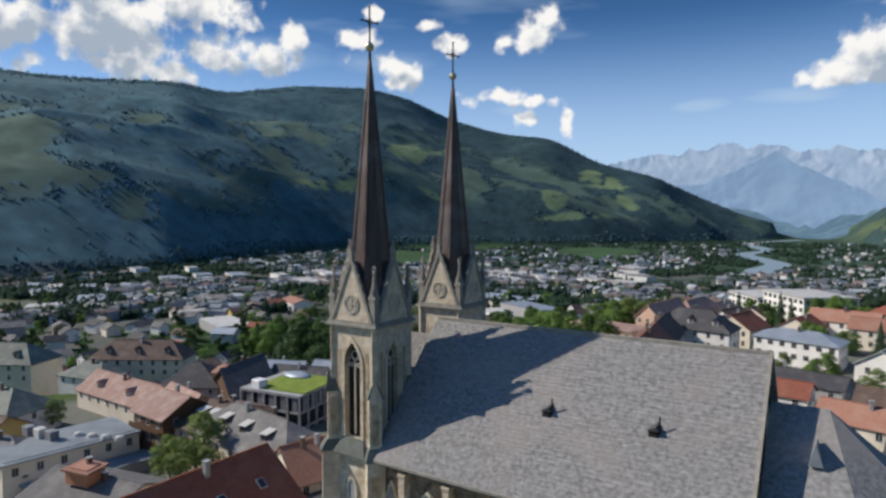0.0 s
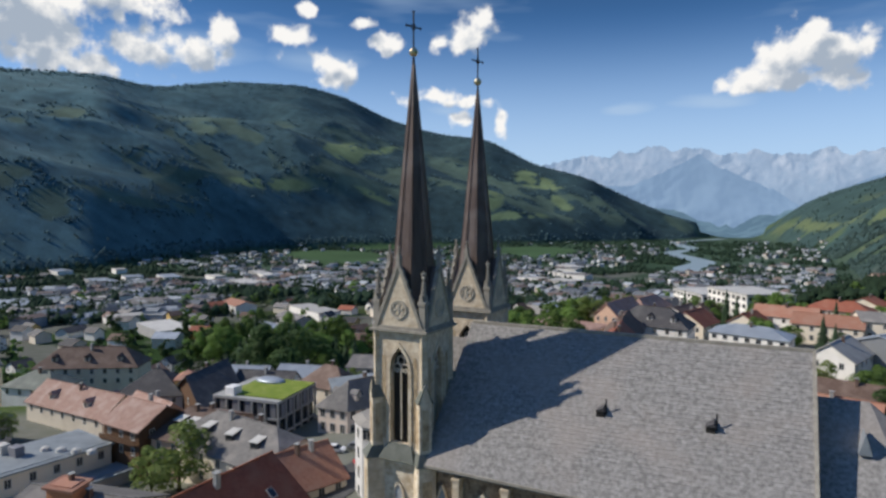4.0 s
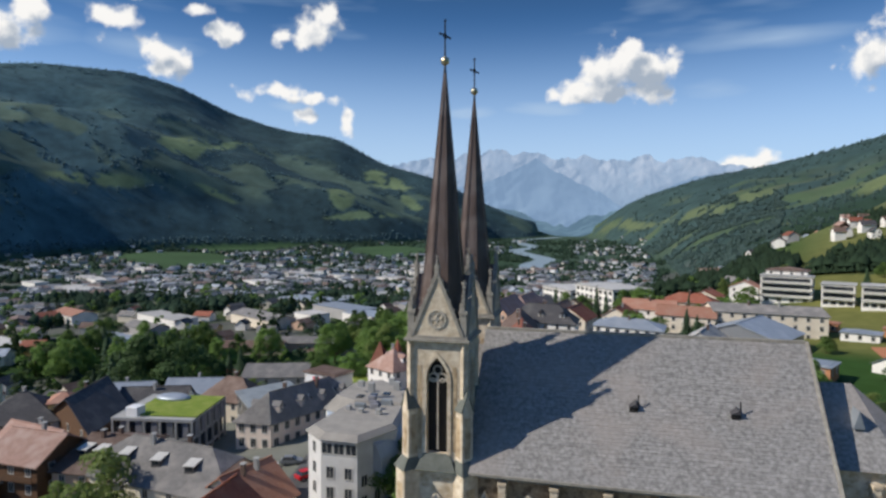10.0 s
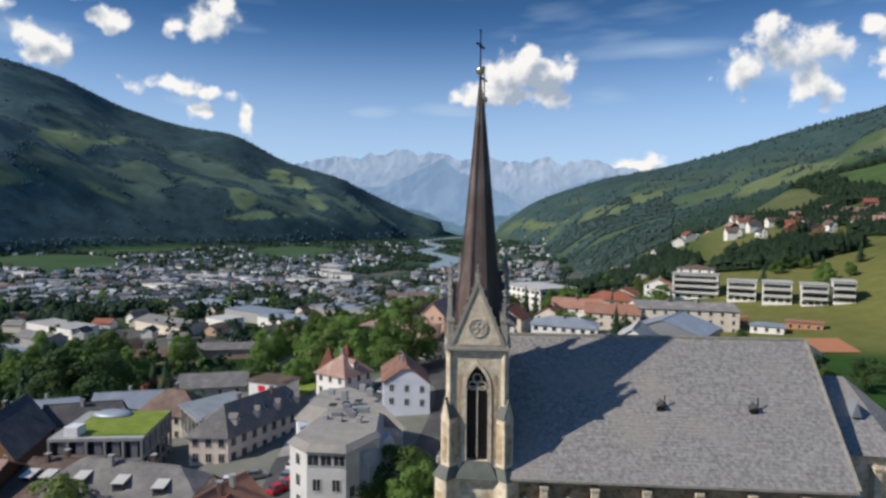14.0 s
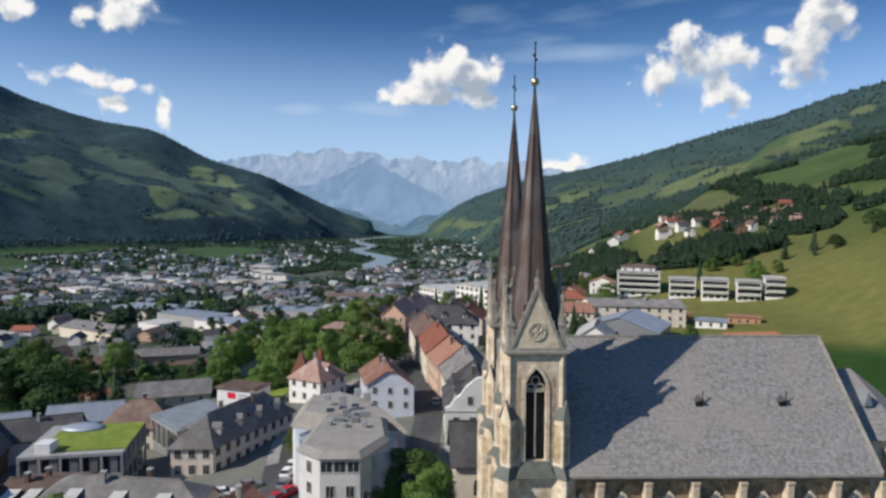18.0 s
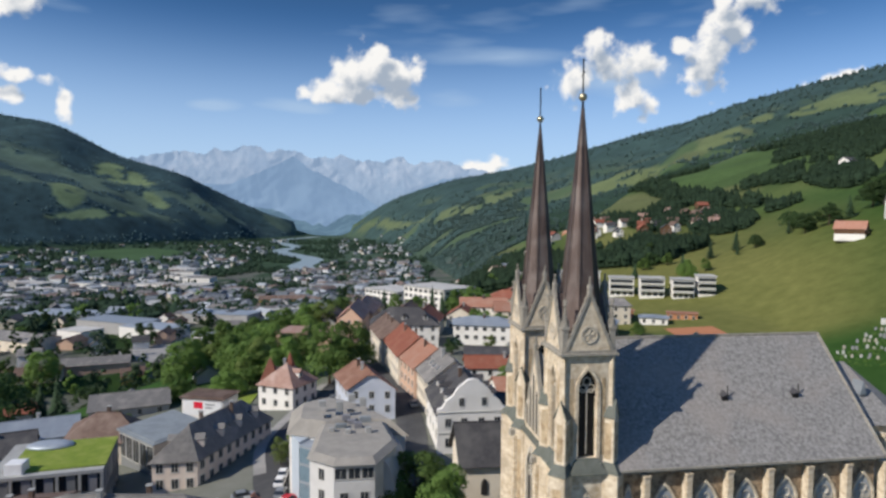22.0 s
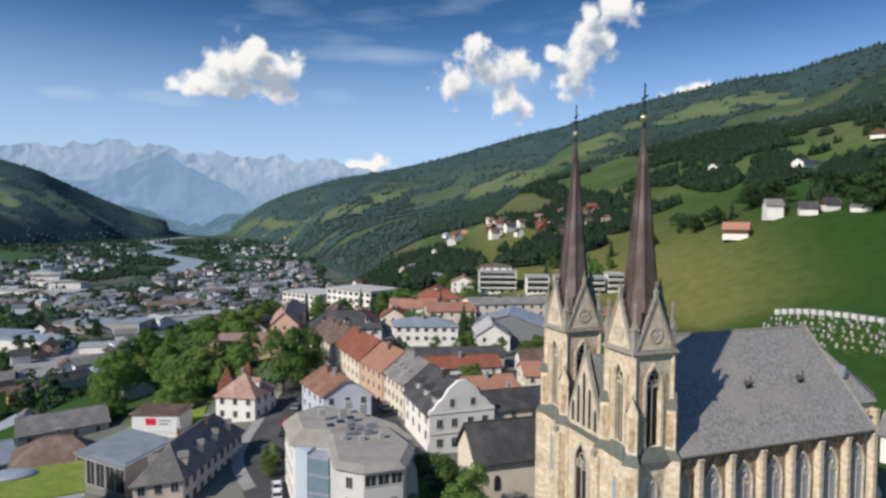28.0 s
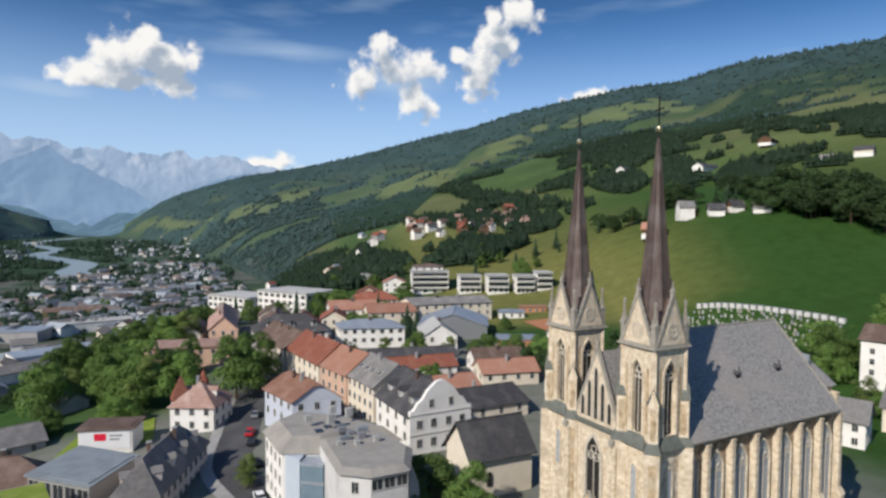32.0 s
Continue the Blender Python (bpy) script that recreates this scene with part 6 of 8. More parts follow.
# old roofs on the south-west of the square
sh = H((-126.0, 83.4), (-126.0, 71.6), (-114.6, 71.0), 2.6, 3.3, "gable", m["wood"], m["r_pink"], (2, 3), 2, "old house with a faded pink sheet roof and dark timber gables", chimneys=1, over=0.7)
part("timber_balcony", Shape().box(-5.4, -6.9, 0.0, 5.4, -5.7, 0.15).box(-5.4, -6.95, 0.15, 5.4, -6.85, 1.1), m["wood"], sh, m=pose(0, 0, -0.6 - sh.location.z))
H((-141.0, 97.0), (-141.4, 83.4), (-126.0, 80.6), -3.0, 5.0, "gable", m["pink"], m["r_pink"], (2, 3), 2, "old house with a faded sheet roof", skylights=1)
H((-114.0, 92.0), (-113.6, 73.0), (-105.8, 73.4), 1.0, 3.2, "gable", m["pink"], m["r_brown"], (2, 2), 2, "pink house with a dark red roof and skylights", skylights=0, sheds=2, chimneys=2)
H((-106.4, 87.0), (-105.6, 72.6), (-81.4, 69.4), 1.4, 4.6, "halfhip", m["cream"], m["r_grey"], (2, 5), 2, "cream house with a grey half-hipped roof and skylights", skylights=0, sheds=3, half=0.5, chimneys=2)
H((-156.0, 113.0), (-135.0, 103.4), (-141.0, 122.0), -4.4, 5.6, "gable", m["wood"], m["r_dark"], (3, 2), 1, "timber barn with a steep dark roof", over=1.2)
H((-174.0, 113.0), (-165.0, 100.0), (-150.0, 110.0), -5.0, 5.4, "hip", m["grey"], m["r_dark"], (3, 4), 2, "grey house with a dark hipped roof")
H((-186.0, 101.0), (-185.0, 88.6), (-152.0, 88.2), -6.0, 4.4, "gable", m["cream"], m["r_pink"], (3, 7), 1, "long house with a faded red roof", dormers=2)
H((-158.6, 117.0), (-154.0, 111.0), (-149.6, 114.4), -1.6, 1.6, "hip", m["yellow"], m["r_orange"], (1, 1), 1, "ochre stair tower with a small roof", chimneys=0)
fl = H((-124.3, 46.5), (-122.0, 70.3), (-134.9, 71.6), -1.2, 0, "flat", m["cream"], m["r_tin"], (6, 4), 1, "cream building with a flat metal roof", chimneys=0)
for i in range(4):
    part("roof_dome_light", Shape().rings(1.0 + 3.0 * i, 2.6 + 1.1 * i, [(-0.75 - fl.location.z, 0.95), (-0.1 - fl.location.z, 0.75), (0.1 - fl.location.z, 0.2)], 10), m["frame"], fl)
for i in range(3):
    part("roof_box", Shape().bevel_box(-9.0 + 3.4 * i, -3.5 + 0.6 * i, -0.7 - fl.location.z, -6.6 + 3.4 * i, -1.8 + 0.6 * i, 1.1 - fl.location.z, 0.08), m["frame"] if i % 2 else m["sign_grey"], fl)
H((-118.7, 48.9), (-116.5, 70.8), (-121.5, 71.3), -5.4, 0, "flat", m["grey"], m["r_tin"], (0, 0), 0, "low shed with a pale blue metal roof", chimneys=0, category="shed")
H((-152.0, 54.0), (-142.0, 42.0), (-124.0, 50.0), -3.6, 4.0, "hip", m["cream"], m["r_grey"], (3, 3), 2, "cream house with a grey hipped roof")
H((-111.0, 56.0), (-108.0, 42.0), (-90.0, 46.0), -1.0, 2.6, "gable", m["cream"], m["r_grey"], (3, 3), 1, "low house with a grey roof", chimneys=2)
H((-104.0, 50.5), (-102.6, 47.0), (-98.0, 48.0), 3.0, 0, "flat", m["orange"], m["r_orange"], (0, 0), 0, "small red rooftop stair house", chimneys=1, base=1.0)
H((-77.0, 38.0), (-61.6, 38.0), (-61.6, 58.4), 4.6, 6.0, "gable", m["cream"], m["r_red"], (3, 4), 2, "house with a large dark red gabled roof", skylights=3)
H((-85.1, 72.2), (-73.4, 68.1), (-70.3, 77.1), 0.2, 4.4, "gable", m["cream"], m["r_orange"], (3, 3), 2, "house with an orange tiled roof", chimneys=2)
H((-200.0, 72.0), (-196.0, 58.0), (-168.0, 64.0), -5.0, 4.8, "hip", m["white"], m["r_green"], (3, 5), 2, "white house with a dark green-grey hipped roof", chimneys=2)
H((-178.0, 58.0), (-172.0, 46.0), (-154.0, 54.0), -5.0, 3.6, "gable", m["yellow"], m["r_brown"], (2, 4), 2, "ochre house with a brown roof")
H((-222.3, 117.0), (-215.7, 107.0), (-188.7, 124.5), -4.6, 5.4, "hip", m["cream"], m["r_brown"], (3, 8), 2, "long house with a dark brown roof and dormers", dormers=3)
H((-212.0, 106.0), (-208.0, 94.0), (-190.0, 98.0), -6.2, 3.6, "hip", m["white"], m["r_green"], (2, 4), 1, "white house with a green-grey metal roof")
H((-254.0, 94.0), (-247.0, 81.0), (-224.0, 93.0), -5.0, 5.6, "hip", m["cream"], m["r_green"], (3, 5), 2, "cream house with a green-grey hipped roof and dormers", dormers=2)
# around the square to the north-west
H((-124.4, 137.0), (-122.0, 125.0), (-105.0, 123.0), -1.6, 4.4, "hip", m["cream"], m["r_brown"], (3, 4), 2, "house with a brown hipped roof")
H((-133.0, 170.0), (-129.4, 157.0), (-111.0, 163.0), -5.0, 2.6, "gable", m["grey"], m["r_grey"], (2, 4), 1, "barn with a pale grey roof", chimneys=0, category="barn")
H((-146.0, 148.0), (-142.0, 137.0), (-126.0, 142.0), -5.6, 3.0, "gable", m["grey"], m["r_metal"], (2, 3), 1, "house with a sheet metal roof")
H((-150.0, 134.0), (-146.0, 124.0), (-130.0, 130.0), -5.6, 3.6, "gable", m["white"], m["r_dark"], (2, 3), 1, "house with a dark slate roof")
H((-166.0, 142.0), (-160.0, 131.0), (-146.0, 137.0), -7.0, 3.2, "gable", m["white"], m["r_metal"], (2, 3), 1, "house with a grey metal roof")
gl = H((-110.4, 124.0), (-100.4, 113.4), (-92.6, 125.0), 0.6, 0, "flat", m["silver_paint"], m["r_tin"], (0, 0), 0, "glazed link building with a grey metal roof", chimneys=0, category="link building")
for i in range(5):
    q = Vector((-110.4, 124.0)) * (1 - (i + 0.5) / 5) + Vector((-100.4, 113.4)) * ((i + 0.5) / 5)
    mid = (Vector((-110.4, 124.0)) + Vector((-92.6, 125.0))) / 2
    add_window(gl, pose(q.x - mid.x, q.y - mid.y, 0.4 - gl.location.z - 5, 0, 0, -46.5), 2.4, 4.6)
# box with a hoarding
ps = H((-103.6, 147.4), (-93.0, 143.6), (-90.6, 150.6), 0.6, 0.0, "flat", m["white"], m["r_brown"], (0, 0), 0, "white pavilion with a hoarding and a brown roof edge", chimneys=0, category="pavilion")
dd = Vector((10.6, -3.8)).normalized()
mid = (Vector((-103.6, 147.4)) + Vector((-90.6, 150.6))) / 2
pm = pose(-98.3 - mid.x, 145.5 - mid.y, 0.6 - ps.location.z, 0, 0, math.degrees(math.atan2(dd.y, dd.x)))
pb = part("hoarding", Shape().box(-5.2, -0.16, -4.2, 5.2, -0.02, -0.5), m["white_paint"], ps, "white hoarding with a red square and plain bars", m=pm)
part("red_square", Shape().box(-2.3, -0.19, -2.4, 0.2, -0.162, -0.8), m["sign_red"], pb)
for i in range(2):
    part("text_bar", Shape().box(0.9, -0.19, -1.5 - 0.8 * i, 3.6 - 0.6 * i, -0.162, -1.15 - 0.8 * i), m["sign_grey"], pb)

# ---------------------------------------------------------------- modern block with a turf roof
P0, P1, P2 = Vector((-121.4, 95.0)), Vector((-104.0, 97.6)), Vector((-107.4, 114.6))
P3 = P0 + P2 - P1
mid = (P0 + P2) / 2
gb = high(*mid) - 2.0
green = thing("office_block", pose(mid.x, mid.y, gb), "modern glass office block with a green turf roof", "office block")
ring = [(p.x - mid.x, p.y - mid.y) for p in (P0, P1, P2, P3)]
shrink = lambda k: [(x * k, y * k) for x, y in ring]
part("core", Shape().plan(shrink(0.93), 0, 2.0 - gb), M["glass"], green, "dark glazed walls")
part("roof_slab", Shape().plan(ring, 1.9 - gb, 2.5 - gb), M["concrete"], green)
part("floor_slab", Shape().plan(shrink(0.985), -1.9 - gb, -1.5 - gb), M["concrete"], green)
part("floor_slab", Shape().plan(shrink(0.985), -5.6 - gb, -5.2 - gb), M["concrete"], green)
for i in range(4):
    a, b = Vector(ring[i]), Vector(ring[(i + 1) % 4])
    for k in range(6):
        p = (a + (b - a) * (k / 5.0)) * 0.975
        yaw = math.degrees(math.atan2(b.y - a.y, b.x - a.x))
        part("column", Shape().box(-0.22, -0.2, 0, 0.22, 0.2, 1.9 - gb), M["concrete"], green, m=pose(p.x, p.y, 0, 0, 0, yaw))
        if k < 5:
            q = (a + (b - a) * ((k + 0.5) / 5.0)) * 0.95
            part("blind", Shape().box(-0.7, -0.05, -1.4 - gb, 0.7, 0.05, 1.7 - gb), M["sign_grey"] if (k + i) % 3 else M["silver_paint"], green, m=pose(q.x + 0.4, q.y, 0, 0, 0, yaw))
tx, ty = ring[0]
part("turf", Shape().plan([(x * 0.86 + 1.3, y * 0.86 + 0.6) for x, y in ring], 2.502 - gb, 2.75 - gb), M["turf"], green, "bright green turf roof")
part("roof_plant", Shape().bevel_box(tx + 2.2, ty + 1.6, 2.5 - gb, tx + 5.0, ty + 4.2, 4.4 - gb, 0.08), M["white_paint"], green)
part("dome_rooflight", Shape().rings(-2.5, 6.6, [(2.76 - gb, 3.3), (3.1 - gb, 3.1), (3.5 - gb, 2.2), (3.6 - gb, 0.5)], 20, m=Matrix.Diagonal((1.3, 0.75, 1, 1))), M["r_metal"], green, smooth=True)

# ---------------------------------------------------------------- grey hotel block with a glass corner
gb = high(-62, 86) - 2.0
ho = thing("hotel", pose(-62, 86, gb), "grey plaster hotel with a grey roof and a glazed corner", "hotel")
rel = lambda pts: [(x + 62, y - 86) for x, y in pts]
front = rel([(-67.6, 76.0), (-64.0, 72.8), (-58.2, 72.8), (-54.6, 80.0), (-56.0, 90.0), (-66.4, 89.6)])
back = rel([(-66.4, 89.7), (-56.0, 90.1), (-52.4, 89.0), (-58.4, 101.0), (-66.4, 108.0), (-72.2, 104.0), (-72.0, 92.2)])
part("front_wall", Shape().plan(front, 0, 10.9 - gb), M["pale_grey"], ho)
part("rear_wall", Shape().plan(back, 0, 9.0 - gb), M["white"], ho)


def tent(outline, z, top, k, cx, cy):
    n = len(outline)
    up = [(cx + (x - cx) * k, cy + (y - cy) * k, top) for x, y in outline]
    lo = [(cx + (x - cx) * 1.06, cy + (y - cy) * 1.06, z) for x, y in outline]
    return Shape().add(lo + up, [tuple(range(n - 1, -1, -1)), tuple(range(n, 2 * n))] + [(i, (i + 1) % n, n + (i + 1) % n, n + i) for i in range(n)])


part("front_roof", tent(front, 10.92 - gb, 11.6 - gb, 0.9, 1.0, -3.5), M["r_warm"], ho)
part("rear_roof", tent(back, 9.0 - gb, 11.5 - gb, 0.78, -1.5, 9.0), M["r_warm"], ho)
curve = [(0, 0), (5.2, 0), (4.9, 2.6), (4.0, 4.6), (2.4, 5.8), (0, 6.2)]
part("metal_mansard", Shape().prism(curve, -4.6, 4.6, pose(3.2, -5.0, 5.0 - gb, 0, 0, -16)), M["r_metal"], ho, "blue-grey curved metal mansard")
for k in range(3):
    part("mansard_window", Shape().box(-0.5, -0.9, 0, 0.06, 0.9, 1.9), M["glass"], ho, m=pose(7.5, -8.0 + 3.0 * k, 6.2 - gb, 0, -14, -16))
part("glass_corner", Shape().plan(rel([(-70.0, 88.4), (-67.0, 86.0), (-64.8, 88.6), (-68.0, 91.6)]), 0, 8.4 - gb), M["blue_glass"], ho, "glazed stair corner with pale blue panels")
for k in range(4):
    part("glass_band", Shape().plan(rel([(-70.06, 88.38), (-67.0, 85.92), (-64.74, 88.6), (-68.0, 91.66)]), 8.0 - gb - 3.0 * k, 8.5 - gb - 3.0 * k), M["r_metal"], ho)
wall_windows(ho, *rel([(-64.0, 72.8), (-58.2, 72.8)]), 10.7 - gb, 3, 1, 1.6, 1.5, 3.1, 0.4)
wall_windows(ho, *rel([(-64.0, 72.8), (-58.2, 72.8)]), 7.5 - gb, 2, 3, 1.1, 1.7)
wall_windows(ho, *rel([(-67.6, 76.0), (-64.0, 72.8)]), 10.6 - gb, 1, 4, 1.0, 1.6)
wall_windows(ho, *rel([(-58.2, 72.8), (-54.6, 80.0)]), 6.2 - gb, 3, 2, 1.1, 1.6)
wall_windows(ho, *rel([(-66.4, 108.0), (-72.2, 104.0)]), 8.6 - gb, 2, 3)
wall_windows(ho, *rel([(-72.2, 104.0), (-72.0, 92.2)]), 8.6 - gb, 4, 3)
wall_windows(ho, *rel([(-52.4, 89.0), (-58.4, 101.0)]), 8.6 - gb, 4, 3)
for i, (x, y) in enumerate(((0, -2), (1.6, 0.4), (-1.2, 0.8), (3.2, -2.2), (0.6, 2.6), (2.8, 3.2), (-2.6, -1.0), (-0.4, 4.6))):
    k = 0.45 + 0.25 * (i % 3)
    part("roof_plant", Shape().bevel_box(x - k, y - 0.4, 11.6 - gb, x + k, y + 0.4, 12.3 + 0.25 * (i % 2) - gb, 0.06), M[("concrete", "sign_grey", "r_tin")[i % 3]], ho)
for k in range(3):
    part("skylight", Shape().box(-0.6, -0.8, 0, 0.6, 0.8, 0.2), M["glass"], ho, m=pose(-3.6 + 2.0 * k, 7.0 + 1.4 * k, 11.45 - gb))
part("pale_panel", Shape().plan(rel([(-71.6, 91.9), (-70.1, 88.5), (-68.2, 91.4)]), 0, 8.9 - gb), M["sky_panel"], ho, "pale blue wall panels")
for x, y, h in ((-1.5, 7.0, 14.2), (2.6, 9.5, 14.0), (-4.6, 10.0, 13.6), (0.6, 12.6, 13.8)):
    part("chimney", Shape().bevel_box(x - 0.6, y - 0.45, 12.5 - gb, x + 0.6, y + 0.45, h - gb, 0.06), M["concrete"], ho)

# ---------------------------------------------------------------- trees
def leafy(seed, blobs, leaves, size, tall=1.0, wide=0.42, low=0.22):
    """A crown of many small leaf clumps, unit height, on lumpy sub-crowns; uneven outline with gaps."""
    rng = np.random.default_rng(seed)
    v, f = [], []
    for k in range(blobs):
        a = rng.uniform(0, 2 * np.pi)
        h = low + (tall - low) * (k + 0.5) / blobs
        t = (h - low) / (tall - low)
        reach = wide * (0.35 + 1.0 * math.sin(math.pi * min(1, 0.18 + 0.80 * t)) * 0.62) * rng.uniform(0.4, 1.0)
        c = np.array([reach * math.cos(a), reach * math.sin(a), h * 0.94])
        rad = wide * rng.uniform(0.36, 0.58) * (1.0 - 0.45 * t)
        n = int(leaves * (rad / (wide * 0.4)) ** 2)
        d = rng.normal(size=(n, 3))
        d /= np.linalg.norm(d, axis=1)[:, None]
        d[:, 2] = np.where(d[:, 2] < -0.4, -d[:, 2], d[:, 2])
        p = c + d * rad * rng.uniform(0.72, 1.1, (n, 1)) * np.array([1, 1, 0.85])
        for q, o in zip(p, d):
            s = size * rng.uniform(0.6, 1.4)
            u = np.cross(o, rng.normal(size=3))
            u /= np.linalg.norm(u) + 1e-9
            w = np.cross(o + 0.3 * rng.normal(size=3), u)
            w /= np.linalg.norm(w) + 1e-9
            i = len(v)
            v += [q - u * s, q + w * s * 0.7, q + u * s, q - w * s * 0.7 + o * s * 0.3]
            f.append((i, i + 1, i + 2, i + 3))
    me = bpy.data.meshes.new("crown")
    me.from_pydata([tuple(map(float, q)) for q in v], [], f)
    return me


def fir(seed, rows, wide=0.2):
    """A conifer crown, unit height: rows of drooping sprays."""
    rng = np.random.default_rng(seed)
    v, f = [], []
    for k in range(rows):
        t = k / (rows - 1)
        z = 0.10 + 0.88 * t
        r = wide * (1 - t) ** 0.85 + 0.012
        n = max(5, int(13 * (1 - t) + 4))
        for i in range(n):
            a = 2 * math.pi * (i + rng.uniform(-0.3, 0.3)) / n + k
            rr = r * rng.uniform(0.7, 1.15)
            g = math.pi / n * 1.3
            i0 = len(v)
            v += [(0.1 * rr * math.cos(a), 0.1 * rr * math.sin(a), z + 0.045), (rr * 0.7 * math.cos(a - g), rr * 0.7 * math.sin(a - g), z - 0.02),
                  (rr * math.cos(a), rr * math.sin(a), z - 0.05 * (1 - t) - 0.01), (rr * 0.7 * math.cos(a + g), rr * 0.7 * math.sin(a + g), z - 0.02)]
            f.append((i0, i0 + 1, i0 + 2, i0 + 3))
    me = bpy.data.meshes.new("crown")
    me.from_pydata(v, [], f)
    return me


def trunk(limbs=5, h=0.5):
    s = Shape().rings(0, 0, [(-0.06, 0.034), (0.05, 0.024), (0.3, 0.017), (h, 0.010)], 7)
    for i in range(limbs):
        a = i * 2.4
        s.beam((0, 0, 0.2 + 0.05 * i), (0.2 * math.cos(a), 0.2 * math.sin(a), 0.38 + 0.07 * i), 0.014)
    return s.mesh("trunk", M["bark"])


def tree_kind(crown_me, mat, trunk_me, label, category="tree"):
    crown_me.materials.append(mat)
    t = thing("tree", pose(0, 0, -500), label, category, "trees of the town")
    part("trunk", trunk_me, None, t)
    part("crown", crown_me, None, t)
    return t


TR, TF = trunk(), trunk(0, 0.9)
KINDS = {
    "lime": tree_kind(leafy(1, 20, 260, 0.021), M["leaf"], TR, "broad green leafy tree with a rounded crown"),
    "maple": tree_kind(leafy(2, 20, 260, 0.023, wide=0.48), M["leaf"], TR, "spreading green leafy tree"),
    "birch": tree_kind(leafy(3, 16, 150, 0.022, wide=0.36), M["leaf_light"], TR, "light green leafy tree with an open crown"),
    "poplar": tree_kind(leafy(4, 16, 120, 0.020, wide=0.20, low=0.1), M["leaf"], TR, "slim upright green tree"),
    "oak": tree_kind(leafy(8, 20, 240, 0.024, wide=0.48), M["leaf_dark"], TR, "broad dark green leafy tree"),
    "spruce": tree_kind(fir(5, 17), M["needle"], TF, "tall dark green spruce"),
    "fir": tree_kind(fir(6, 15, 0.25), M["needle"], TF, "broad dark green fir"),
}
tree_rng = random.Random(7)
used_kinds = set()


def tree(kind, x, y, h, wide=1.0, base=None):
    z = high(x, y) if base is None else base
    s = pose(x, y, z - 0.2, 0, 0, tree_rng.uniform(0, 360)) @ Matrix.Diagonal((h * wide, h * wide, h, 1))
    if kind not in used_kinds:
        used_kinds.add(kind)
        KINDS[kind].matrix_basis = s
        return KINDS[kind]
    o = KINDS[kind]
    c = copy_thing(o, Matrix.Identity(4))
    c.matrix_basis = s
    return c


# by the church and the square
for k, x, y, h, w in (("maple", -51.5, 80.0, 8.6, 1.4), ("lime", -47.5, 72.0, 9.0, 1.2), ("birch", -101.0, 69.0, 13.0, 1.25), ("birch", -104.5, 66.0, 9.0, 1.1), ("lime", -67.5, 163.0, 17.5, 1.05), ("maple", -61.5, 170.0, 16.0, 1.0),
                      ("birch", -75.0, 107.0, 6.0, 1.0), ("birch", -74.0, 112.0, 5.0, 1.0), ("lime", -44.5, 37.0, 9.0, 1.0), ("birch", -49.0, 44.0, 8.0, 1.2), ("birch", -46.5, 52.0, 8.0, 1.1),
                      ("lime", -10.0, 221.0, 9.0, 1.2), ("birch", 4.0, 176.0, 7.0, 1.2), ("lime", 20.0, 160.0, 9.0, 1.3), ("maple", 14.0, 168.0, 8.0, 1.3), ("lime", 28.0, 158.0, 8.0, 1.2),
                      ("spruce", -24.0, 268.0, 16.0, 1.0), ("spruce", -20.0, 263.0, 14.0, 1.0), ("lime", -4.0, 268.0, 15.0, 1.2), ("maple", -10.0, 274.0, 14.0, 1.2), ("spruce", 13.0, 262.0, 13.0, 1.0),
                      ("spruce", 6.0, 214.0, 13.0, 1.2), ("spruce", 9.0, 212.0, 11.0, 1.2), ("maple", 30.0, 282.0, 9.0, 1.3), ("lime", 16.0, 262.0, 8.0, 1.3), ("lime", 44.0, 300.0, 11.0, 1.3), ("lime", 86.0, 95.0, 13.0, 1.3), ("maple", 93.0, 103.0, 11.0, 1.2), ("lime", 78.0, 92.0, 10.0, 1.2), ("birch", 70.0, 78.0, 8.0, 1.1), ("maple", 64.0, 70.0, 7.0, 1.2),
                      ("lime", -38.0, 300.0, 12.0, 1.2), ("maple", -30.0, 276.0, 11.0, 1.2), ("spruce", -44.0, 306.0, 15.0, 1.0), ("lime", 2.0, 276.0, 11.0, 1.2), ("lime", -224.0, 140.0, 9.0, 1.2), ("maple", -205.0, 146.0, 9.0, 1.2), ("lime", -180.0, 150.0, 9.0, 1.2), ("maple", -236.0, 118.0, 8.0, 1.2), ("birch", -172.0, 76.0, 8.0, 1.2), ("lime", -166.0, 124.0, 8.0, 1.2), ("lime", 118.0, 96.0, 14.0, 1.2), ("lime", 124.0, 90.0, 13.0, 1.2), ("maple", -96.0, 165.0, 8.0, 1.2), ("birch", -118.0, 146.0, 6.5, 1.2), ("lime", -112.0, 172.0, 8.0, 1.2)):
    tree(k, x, y, h, w)
# gardens behind the main street
for x, y in ((14, 141), (20, 132), (24, 150), (-6, 180), (-16, 185), (-28, 187), (46, 205), (50, 165), (-12, 227), (12, 228), (-2, 227), (-20, 141.5), (27, 118), (31, 130), (46, 150), (56, 150)):
    tree(tree_rng.choice(("lime", "maple", "birch", "oak")), x, y, tree_rng.uniform(5.5, 9.5), tree_rng.uniform(1.0, 1.3))
